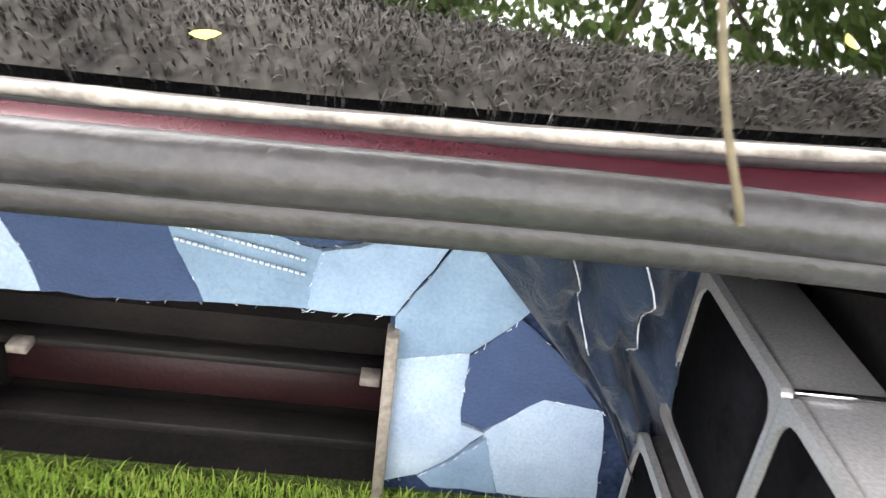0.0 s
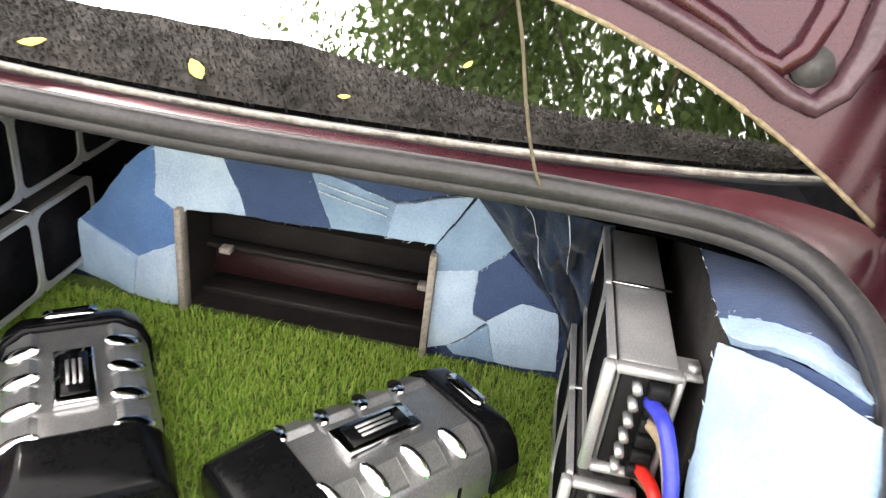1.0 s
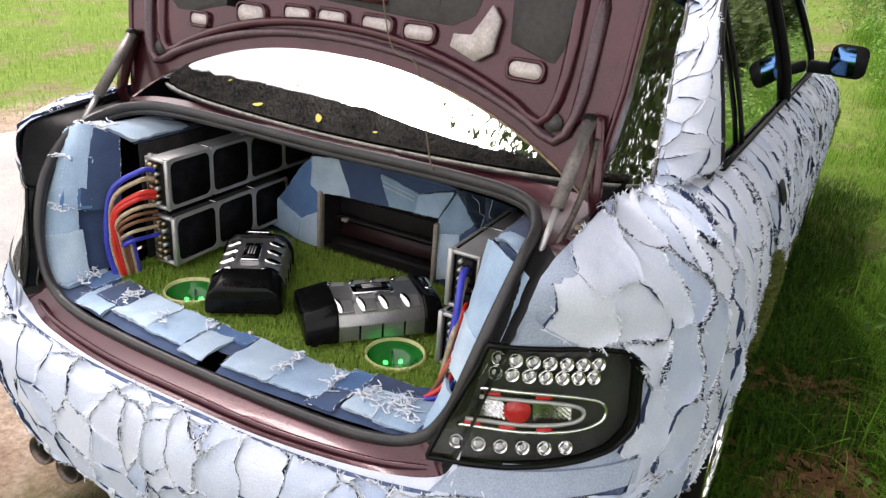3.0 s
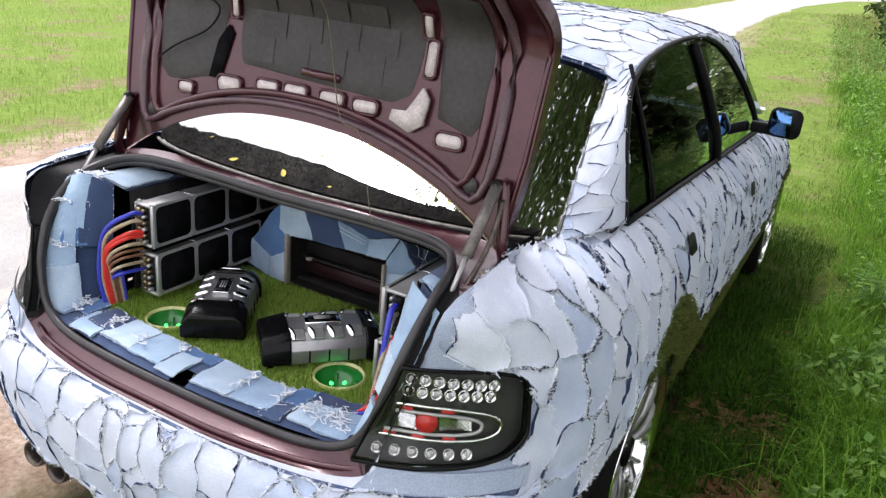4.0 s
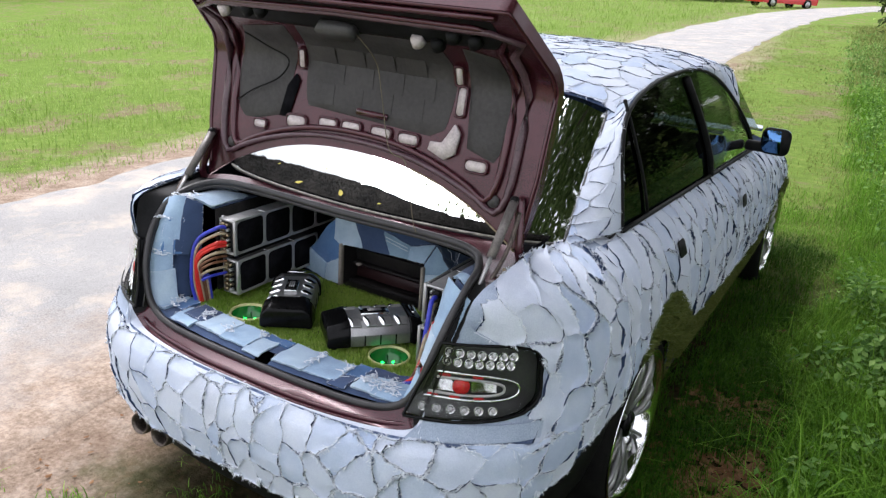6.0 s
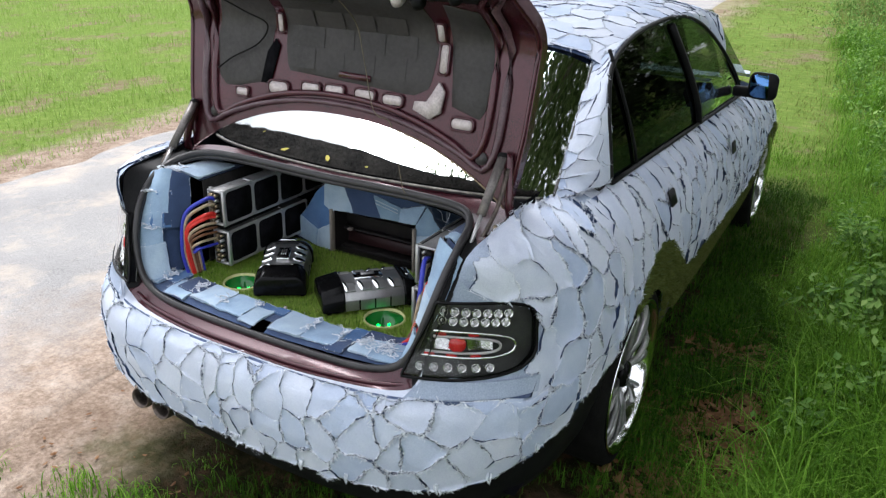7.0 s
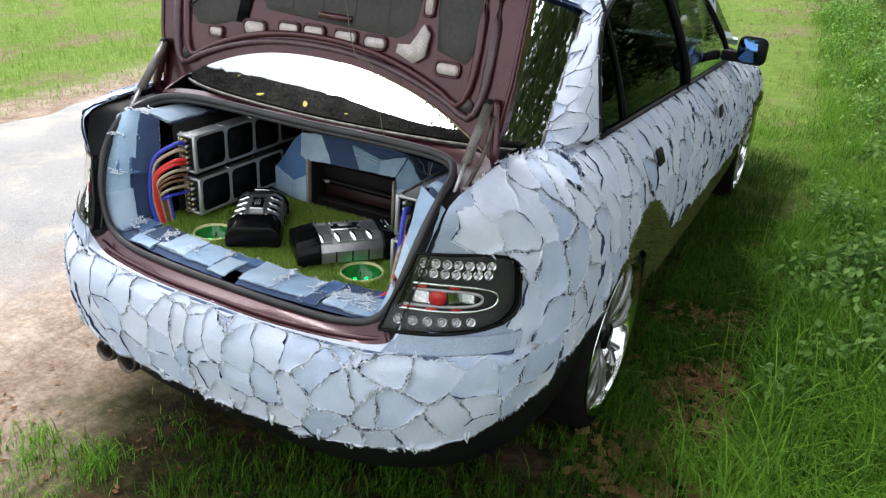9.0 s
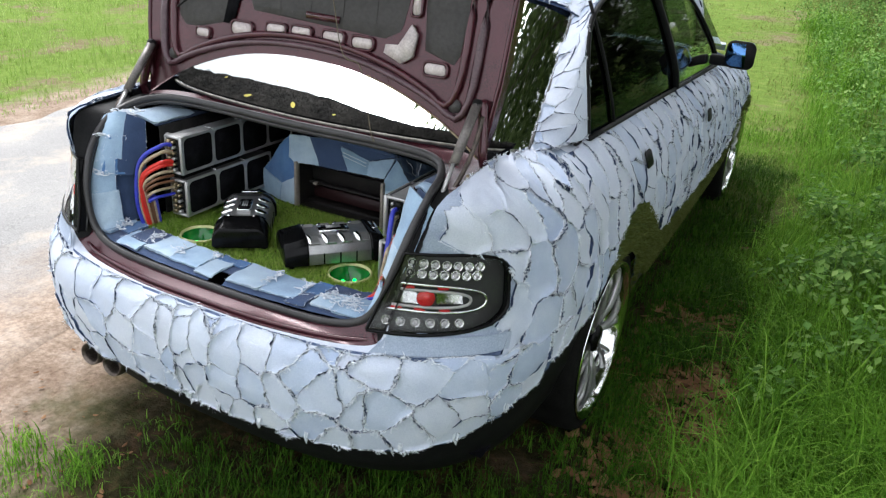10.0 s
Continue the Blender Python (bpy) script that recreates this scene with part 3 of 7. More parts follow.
def ground_material():
    m, nt, b = material("meadow_and_dirt_soil", 0.95, 0.0, 0.03)
    tc = nt.nodes.new("ShaderNodeTexCoord")
    sep = nt.nodes.new("ShaderNodeSeparateXYZ")
    nt.links.new(tc.outputs["Object"], sep.inputs[0])
    grass = mix(nt, noise_tex(nt, 0.5, 5), (0.1, 0.17, 0.025), (0.24, 0.31, 0.075))
    grass = mix(nt, 0.5, grass, ramp(nt, noise_tex(nt, 9, 5), [(0.3, (0.03, 0.06, 0.01)), (0.55, (0.09, 0.15, 0.025)), (0.75, (0.2, 0.22, 0.08))]))
    soil = soil_colour(nt)
    # worn verge beside the road: a band that follows the road edge, ragged by noise
    edge = nt.nodes.new("ShaderNodeMath")
    edge.operation = "MULTIPLY_ADD"
    nt.links.new(sep.outputs[1], edge.inputs[0])
    edge.inputs[1].default_value = 0.06
    edge.inputs[2].default_value = 0.0
    d = nt.nodes.new("ShaderNodeMath")
    d.operation = "ADD"
    nt.links.new(sep.outputs[0], d.inputs[0])
    nt.links.new(edge.outputs[0], d.inputs[1])
    wob = nt.nodes.new("ShaderNodeMath")
    wob.operation = "MULTIPLY_ADD"
    nt.links.new(noise_tex(nt, 1.6, 5, 0.7), wob.inputs[0])
    wob.inputs[1].default_value = 1.5
    nt.links.new(d.outputs[0], wob.inputs[2])
    band = ramp_map(nt, wob.outputs[0], [(-4.0, 0), (-3.6, 1), (0.1, 1), (0.6, 0)])
    band = mix(nt, 1.0, band, ramp_map(nt, sep.outputs[1], [(10, 1), (24, 0.15)]), "MULTIPLY")
    col = mix(nt, band, grass, soil)
    # bare verge earth, its colour darkened to hold the shade round the car
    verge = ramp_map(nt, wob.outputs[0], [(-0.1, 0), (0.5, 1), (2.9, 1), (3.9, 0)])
    shade_reach = ramp_map(nt, sep.outputs[1], [(-1.6, 0), (-0.8, 1), (2.5, 1), (4.8, 0)])
    verge = mix(nt, 1.0, verge, shade_reach, "MULTIPLY")
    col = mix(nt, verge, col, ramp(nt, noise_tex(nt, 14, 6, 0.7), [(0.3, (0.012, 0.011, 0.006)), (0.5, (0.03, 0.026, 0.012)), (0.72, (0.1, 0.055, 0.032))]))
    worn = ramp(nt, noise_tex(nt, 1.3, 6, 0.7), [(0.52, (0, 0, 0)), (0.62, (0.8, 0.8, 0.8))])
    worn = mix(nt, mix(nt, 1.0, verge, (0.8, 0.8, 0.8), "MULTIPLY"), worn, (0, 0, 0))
    col = mix(nt, worn, col, mix(nt, 0.5, soil, (0.1, 0.055, 0.03)))
    nt.links.new(col, b.inputs["Base Color"])
    bump(nt, b, noise_tex(nt, 45, 5, 0.7), 0.8, 0.02)
    return m


SOIL = ground_material()


def asphalt():
    m, nt, b = material("worn_pale_asphalt", 0.9, 0.0, 0.2)
    c = ramp(nt, noise_tex(nt, 1.2, 6, 0.65), [(0.3, (0.2, 0.196, 0.192)), (0.52, (0.265, 0.257, 0.25)), (0.72, (0.34, 0.325, 0.305))])
    c = mix(nt, 0.4, c, ramp(nt, noise_tex(nt, 160, 3), [(0.35, (0.1, 0.1, 0.1)), (0.65, (0.5, 0.48, 0.46))]))
    sand = ramp(nt, noise_tex(nt, 2.3, 6, 0.7), [(0.5, (0, 0, 0)), (0.68, (0.75, 0.75, 0.75))])
    c = mix(nt, sand, c, (0.46, 0.39, 0.32))
    # sand and trodden earth drifting over the edge towards the parked car
    tc = nt.nodes.new("ShaderNodeTexCoord")
    sep = nt.nodes.new("ShaderNodeSeparateXYZ")
    nt.links.new(tc.outputs["Object"], sep.inputs[0])
    along = node(nt, "ShaderNodeMath")
    along.operation = "MULTIPLY_ADD"
    nt.links.new(sep.outputs[1], along.inputs[0])
    along.inputs[1].default_value = 0.06
    nt.links.new(sep.outputs[0], along.inputs[2])
    drift = node(nt, "ShaderNodeMath")
    drift.operation = "MULTIPLY_ADD"
    nt.links.new(noise_tex(nt, 2.6, 6, 0.75), drift.inputs[0])
    drift.inputs[1].default_value = 1.3
    nt.links.new(along.outputs[0], drift.inputs[2])
    earth = soil_colour(nt)
    cover = mix(nt, 1.0, ramp_map(nt, drift.outputs[0], [(-1.25, 0), (-0.85, 0.5), (-0.5, 1)]), ramp_map(nt, sep.outputs[1], [(2.5, 1), (9, 0)]), "MULTIPLY")
    c = mix(nt, cover, c, earth)
    nt.links.new(c, b.inputs["Base Color"])
    bump(nt, b, noise_tex(nt, 170, 3), 0.5, 0.004)
    return m


ASPHALT = asphalt()
xs = sorted(set([-400, -200, -120, -80, -60, -45] + span(-36, -8, 28) + span(-8, 8, 80) + span(8, 36, 28) + [45, 60, 80, 120, 200, 400]))
ys = sorted(set([-200, -100, -60, -40] + span(-25, -3, 22) + span(-3, 12, 75) + span(12, 80, 68) + [90, 110, 150, 250, 400]))
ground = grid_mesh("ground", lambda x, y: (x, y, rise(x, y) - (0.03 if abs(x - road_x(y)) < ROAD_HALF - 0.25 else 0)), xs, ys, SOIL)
tagged(ground, "rough grass and bare brown earth beside the lane", "ground", kind="structure")
road_y = span(-60, -4, 56) + span(-3.9, 8, 120) + span(8.5, 20, 24) + span(20.5, 57, 74)
road_us = [-1.0, -0.98, -0.92, -0.6, -0.2, 0.2, 0.6, 0.92, 0.98, 1.0]


def road_point(u, y):
    dx = (road_x(y + 0.5) - road_x(y - 0.5))
    n = Vector((1, -dx, 0)).normalized()
    w = ROAD_HALF + (0.16 * noise.noise((y * 0.7, u, 2)) + 0.12 * noise.noise((y * 2.6, u, 5))) * (abs(u) > 0.9)
    p = Vector((road_x(y), y, 0)) + n * (u * w)
    return (p.x, p.y, rise(p.x, p.y) + (0.02 * (1 - u * u) + 0.012 if abs(u) < 0.99 else -0.02))


tagged(grid_mesh("road", road_point, road_us, road_y, ASPHALT), "pale worn single-track asphalt lane with sandy edges", "road", kind="structure")

# ---- the car: a saloon covered in denim patches, boot open ----
car = thing("car", "parked saloon covered in frayed pale denim patches, boot lid open", "car")
half_width = table([(0.18, 0.76), (0.25, 0.80), (0.40, 0.842), (0.55, 0.860), (0.65, 0.860), (0.72, 0.850), (0.80, 0.836), (0.86, 0.815), (0.91, 0.785), (0.945, 0.75), (0.965, 0.722), (1.0, 0.68), (1.05, 0.63)])
rear_y = table([(0.18, 0.12), (0.25, 0.06), (0.32, 0.025), (0.45, 0.0), (0.53, 0.006), (0.575, 0.022), (0.59, 0.042), (0.60, 0.056), (0.61, 0.063), (0.63, 0.071), (0.66, 0.078), (0.70, 0.092), (0.80, 0.118), (0.85, 0.127), (0.94, 0.126), (0.965, 0.15), (1.0, 0.22), (1.05, 0.34)])
front_y = table([(0.18, 4.36), (0.3, 4.44), (0.5, 4.46), (0.65, 4.4), (0.75, 4.25), (0.85, 3.95), (0.965, 3.7), (1.05, 3.6)])
YC, YF = 0.78, 3.65
_th = np.linspace(0, math.pi / 2, 400)
_n = 3.6
_rx = 0.86 * np.sin(_th) ** (2 / _n)
_ry = -0.75 * np.cos(_th) ** (2 / _n)
_arc = np.concatenate([[0], np.cumsum(np.hypot(np.diff(_rx), np.diff(_ry)))])
UC = float(_arc[-1])                 # girth from the rear middle to the flank
US = UC + (YF - YC)                  # to the front corner
UE = US + 1.15


def belt(y):
    return 0.977 - 0.043 * (y - 0.98)


def body(u, v):
    """The shell: u metres round the waist from the rear middle (left side: minus), v the height; past 0.965 the shoulder turns inwards."""
    side = 1 if u >= 0 else -1
    u = abs(u)
    w, yr, yf = half_width(v), rear_y(v), front_y(v)
    if u <= UC:
        th = float(np.interp(u, _arc, _th))
        n = float(np.interp(v, [0.3, 0.6, 0.72, 0.85, 0.94], [3.1, 3.0, 2.9, 3.0, 3.6]))
        x, y = w * math.sin(th) ** (2 / n), YC - (YC - yr) * math.cos(th) ** (2 / n)
    elif u <= US:
        x, y = w, YC + (u - UC)
    else:
        th = min(1.0, (u - US) / (UE - US)) * math.pi / 2
        x, y = w * math.cos(th) ** 0.7, YF + (yf - YF) * math.sin(th) ** 0.7
    z = v if v <= 0.965 else 0.965 + (v - 0.965) * 0.3
    f = (belt(max(0.98, y)) - 0.2) / 0.777
    z = 0.2 + (z - 0.2) * (1 + (f - 1) * min(1, max(0, (v - 0.5) / 0.4)))
    if y > YF:
        x *= 1 - 0.06 * (y - YF)
    return Vector((side * x, y, z))


AXLE_R, AXLE_F, HUB_Z, ARCH = 0.985, 3.60, 0.31, 0.325


def in_arch(y, z, r=ARCH):
    return min(math.hypot(y - AXLE_R, z - HUB_Z), math.hypot(y - AXLE_F, z - HUB_Z)) < r


RIM_SIDE = [(0.534, 0.645), (0.553, 0.74), (0.572, 0.83), (0.588, 0.90), (0.598, 0.95), (0.604, 1.05)]
rim_x = table([(z, x) for x, z in RIM_SIDE])
quarter_low = table([(0.0, 0.345), (0.1, 0.35), (0.2, 0.375), (0.345, 0.44), (0.5, 0.50), (0.84, 0.592)])


def find_rim_u(v):
    """Girth at which the tail panel starts beside the boot."""
    us = np.linspace(0.3, 0.95, 120)
    want = rim_x(v) if v > 0.645 else 0.505 + (v - 0.60) * 0.64
    return float(min(us, key=lambda u: abs(body(u, v).x - want)))


rim_u = table([(v, find_rim_u(v)) for v in span(0.58, 1.06, 40)])
LAMP_LO, LAMP_HI = 0.652, 0.838
lamp_edge = table([(0.636, 0.50), (0.834, 0.62)])      # inner edge on the lamp's own drawing
lamp_foot = table([(0.636, 0.54), (0.834, 0.611)])     # where that edge lies on the body
lamp_right = table([(0.634, 0.62), (0.638, 0.70), (0.644, 0.76), (0.654, 0.81), (0.668, 0.84), (0.69, 0.858), (0.70, 0.86), (0.785, 0.86), (0.806, 0.853), (0.819, 0.838), (0.829, 0.80), (0.834, 0.75)])


def lamp_place(u, v):
    """From the lamp's own drawing to girth and height on the body."""
    a = lamp_foot(v)
    return a + (u - lamp_edge(v)) * (0.848 - a) / (0.86 - lamp_edge(v)), LAMP_LO + (v - 0.636) * (LAMP_HI - LAMP_LO) / 0.198


def in_lamp(u, v, grow=0.0):
    u = abs(u)
    d = 0.636 + (v - LAMP_LO) * 0.198 / (LAMP_HI - LAMP_LO)
    return LAMP_LO - grow < v < LAMP_HI + grow and lamp_foot(d) - 0.05 < u < lamp_place(lamp_right(d), d)[0] + grow


def shell_ok(c, u, v):
    return not in_arch(c.y, c.z) and not (c.y < 0.85 and c.z < quarter_low(c.y) - 0.012) and not in_lamp(u, v, 0.002)


shell = grid_mesh("body_shell", body, sorted(set(span(-UE, -US, 8) + span(-US, -UC, 30) + span(-UC, UC, 90) + span(UC, US, 140) + span(US, UE, 14))),
                  span(0.2, 0.60, 26), DENIM_UNDER, car, keep=shell_ok, label="dark denim backing under the patches")
tail_vs = sorted(set(span(0.60, 0.97, 40) + span(0.97, 1.05, 5)))
tail_u0 = {v: rim_u(v) for v in tail_vs}
for sd in (1, -1):
    grid_mesh("tail_panel", lambda k, v, s=sd: body(s * (tail_u0[v] + (UC - tail_u0[v]) * k), v), span(0, 1, 40), tail_vs, DENIM_PLAIN, car,
              keep=lambda c, k, v: shell_ok(c, rim_u(v) * (1 - k) + UC * k, v))
    grid_mesh("flank_panel", lambda u, v, s=sd: body(s * u, v), span(UC, US, 140) + span(US, UE, 14)[1:], tail_vs, DENIM_UNDER, car, keep=shell_ok)

# black lower apron and quarter linings, set inside the skin
grid_mesh("rear_apron", lambda u, v: body(u, v) - Vector((0.014 * math.copysign(min(1, abs(u) / UC), u), -0.014, 0)), span(-UC - 0.1, UC + 0.1, 50), span(0.19, 0.56, 10), BLACK_PLASTIC, car,
          keep=lambda c, u, v: not in_arch(c.y, c.z, 0.31))
# floor pan closes the car below
raw("floor_pan", [(-0.74, 0.3, 0.26), (0.74, 0.3, 0.26), (0.74, 4.2, 0.26), (-0.74, 4.2, 0.26)], [(0, 3, 2, 1)], FELT, car)
for ax in (AXLE_R, AXLE_F):
    for sd in (-1, 1):
        liner = []
        fc = []
        for i in range(17):
            a = math.pi * i / 16 * 1.1 - 0.15
            for x in (0.5, 0.79):
                liner.append((sd * x, ax + (ARCH + 0.004) * math.cos(a), HUB_Z + (ARCH + 0.004) * math.sin(a)))
        fc = [(2 * i, 2 * i + 1, 2 * i + 3, 2 * i + 2) for i in range(16)]
        fc.append(tuple(range(0, 34, 2)))
        raw("wheel_arch_liner", liner, fc, FELT, car)

# ---- boot opening: rubber seal, gutter, sill ----
SEAL = [(0, 0.128, 0.613), (0.20, 0.130, 0.614), (0.36, 0.141, 0.618), (0.450, 0.155, 0.642), (0.495, 0.168, 0.70), (0.518, 0.19, 0.785), (0.533, 0.235, 0.87), (0.537, 0.305, 0.935), (0.522, 0.39, 0.967), (0.46, 0.452, 0.982), (0.3, 0.464, 0.986), (0, 0.455, 0.986)]
RIM = [(0, 0.064, 0.597), (0.20, 0.067, 0.598), (0.39, 0.095, 0.60), (0.495, 0.132, 0.605), (0.532, 0.138, 0.65), (0.553, 0.172, 0.74), (0.572, 0.206, 0.83), (0.588, 0.222, 0.90), (0.600, 0.27, 0.958), (0.604, 0.46, 0.97), (0.5, 0.572, 0.976), (0, 0.525, 0.982)]


def both_sides(half):
    """The whole ring from its right half."""
    return list(half) + [(-x, y, z) for x, y, z in reversed(half[1:-1])]


seal_line = smooth_path(both_sides(SEAL), 8, True)
rim_line = smooth_path(both_sides(RIM), 8, True)
part("boot_seal", tube([p + Vector((0, 0.003, 0.004)) for p in seal_line], 0.0105, 10, True, 1.0), RUBBER, car, "dusty grey-black rubber boot seal")
part("boot_seal_lip", tube([p + Vector((0, 0.006, -0.010)) for p in seal_line], 0.0085, 8, True), RUBBER, car)
n = len(seal_line)
gv, gf, gs = [], [], []
for a, b in zip(seal_line, rim_line):
    mid = (a + b) / 2 + Vector((0, 0.018, -0.016)) * (1 if a.z > 0.66 else 0.25)
    gv += [a, mid, b]
for i in range(n):
    j = (i + 1) % n
    z = (seal_line[i].z + seal_line[j].z) / 2
    s = 1 if 0.66 < z < 0.97 or (seal_line[i].x < -0.42 and z > 0.9) else 0
    gf += [(3 * i, 3 * j, 3 * j + 1, 3 * i + 1), (3 * i + 1, 3 * j + 1, 3 * j + 2, 3 * i + 2)]
    gs += [s, s]
raw("boot_gutter", gv, gf, [PURPLE, BLACK_PLASTIC], car, "aubergine painted sill and black side gutters", slots=gs)
# pale cloth that laps from the bumper up to the painted sill
lap = [p for p in rim_line if p.z < 0.68]
lap.sort(key=lambda p: p.x)
lv = []
for p in lap:
    u = float(np.interp(abs(p.x), [body(q, 0.59).x for q in span(0, 0.7, 60)], span(0, 0.7, 60))) * (1 if p.x >= 0 else -1)
    lv += [p + Vector((0, 0, 0.001)), body(u, 0.594) + Vector((0, -0.001, 0.001)), body(u, 0.573) + Vector((0, -0.0012, 0))]
raw("bumper_lap", lv, [q for i in range(len(lap) - 1) for q in ((3 * i, 3 * i + 1, 3 * i + 4, 3 * i + 3), (3 * i + 1, 3 * i + 2, 3 * i + 5, 3 * i + 4))], DENIM_OUT, car)
part("sill_ridge", tube(smooth_path([(x, y + 0.018, z + 0.006) for x, y, z in [(-p[0], p[1], p[2]) for p in RIM[3:0:-1]] + RIM[:4]], 8), 0.006, 8), PURPLE, car)

# ---- boot box: floor, sides, roof of the compartment ----
FLOOR_Z = 0.632
raw("boot_floor", [(-0.6, 0.15, FLOOR_Z - 0.06), (0.6, 0.15, FLOOR_Z - 0.06), (0.6, 0.98, FLOOR_Z - 0.06), (-0.6, 0.98, FLOOR_Z - 0.06)], [(0, 1, 2, 3)], FELT, car)
for sd in (-1, 1):
    raw("boot_side", [(sd * 0.575, 0.27, 0.6), (sd * 0.6, 0.98, 0.6), (sd * 0.6, 0.98, 1.0), (sd * 0.6, 0.5, 1.0), (sd * 0.575, 0.30, 0.9)], [(0, 1, 2, 3, 4)], FELT, car)
raw("seat_bulkhead", [(-0.6, 0.95, 0.6), (0.6, 0.95, 0.6), (0.6, 0.95, 1.03), (-0.6, 0.95, 1.03)], [(0, 1, 2, 3)], FELT, car)
grid_mesh("parcel_shelf", lambda x, y: Vector((x, y, float(np.interp(y, [0.48, 0.52, 0.58, 1.1], [0.968, 0.96, 0.95, 0.94])) - 0.04 * abs(x / 0.6) ** 3)), span(-0.6, 0.6, 12), [0.48, 0.5, 0.52, 0.58, 0.7, 1.1], FELT, car)

# ---- glasshouse ----
roof_mid = table([(1.2, 1.325), (1.35, 1.36), (1.55, 1.393), (1.9, 1.413), (2.3, 1.41), (2.6, 1.385), (2.85, 1.345)])


def rail_x(y):
    return 0.585 - 0.03 * max(0, (1.6 - y) / 0.4) ** 2


def roof(x, y):
    k = min(1.2, abs(x) / rail_x(y))
    return Vector((x, y, roof_mid(y) - 0.012 * k ** 2 - 0.035 * k ** 5))


def roof_sheet(a, y):
    return roof(a * rail_x(y), y)


grid_mesh("roof", roof_sheet, span(-1, 1, 20), span(1.2, 2.85, 24), DENIM_BASE, car)
GLASS_LO = [(-0.64, 0.665, 0.984), (-0.52, 0.60, 0.984), (-0.3, 0.556, 0.983), (0, 0.536, 0.982), (0.3, 0.556, 0.983), (0.52, 0.60, 0.984), (0.64, 0.665, 0.984)]
GLASS_HI = [(-0.525, 1.245, 1.297), (-0.42, 1.222, 1.312), (-0.22, 1.205, 1.322), (0, 1.2, 1.326), (0.22, 1.205, 1.322), (0.42, 1.222, 1.312), (0.525, 1.245, 1.297)]
glo, ghi = smooth_path(GLASS_LO, 4), smooth_path(GLASS_HI, 4)


def rear_pane(u, v):
    i = u * (len(glo) - 1)
    k = min(len(glo) - 2, int(i))
    a, b = glo[k].lerp(glo[k + 1], i - k), ghi[k].lerp(ghi[k + 1], i - k)
    return a.lerp(b, v) + Vector((0, -0.02, 0.035)) * (4 * v * (1 - v)) * -0.1


pane = grid_mesh("rear_window", rear_pane, span(0, 1, 24), span(0, 1, 12), REAR_GLASS, car, label="sloping tinted rear window mirroring the sky")
pane.visible_shadow = False
part("rear_window_trim", tube([rear_pane(0, v) for v in span(1, 0, 12)] + [rear_pane(u, 0) for u in span(0, 1, 24)] + [rear_pane(1, v) for v in span(0, 1, 12)], 0.006, 6), GREY_TRIM, car)
part("rear_window_gasket", tube([rear_pane(u, 0.0) + Vector((0, -0.004, 0.003)) for u in span(0.06, 0.94, 60)], 0.0038, 8, taper=lambda t: 0.85 + 0.45 * noise.noise((t * 40, 0, 0))), DUST_TRIM, car, "dust-caked gasket under the rear window")

# side window outline (y, z), set into the leaning flank of the cabin
WINDOW = [(0.925, 0.975), (0.945, 1.05), (0.975, 1.13), (1.02, 1.205), (1.10, 1.28), (1.25, 1.328), (1.45, 1.355), (1.7, 1.368), (1.95, 1.368), (2.15, 1.352), (2.4, 1.295), (2.65, 1.185), (2.9, 1.035), (3.05, 0.925), (3.10, 0.885)]


def cabin_x(z):
    h = max(0, (z - 0.95) / 0.42)
    return 0.722 - 0.13 * h ** 1.25


def win_line(off=0.0):
    top = [Vector((cabin_x(z) + off, y, z)) for y, z in WINDOW]
    return smooth_path(top, 3)


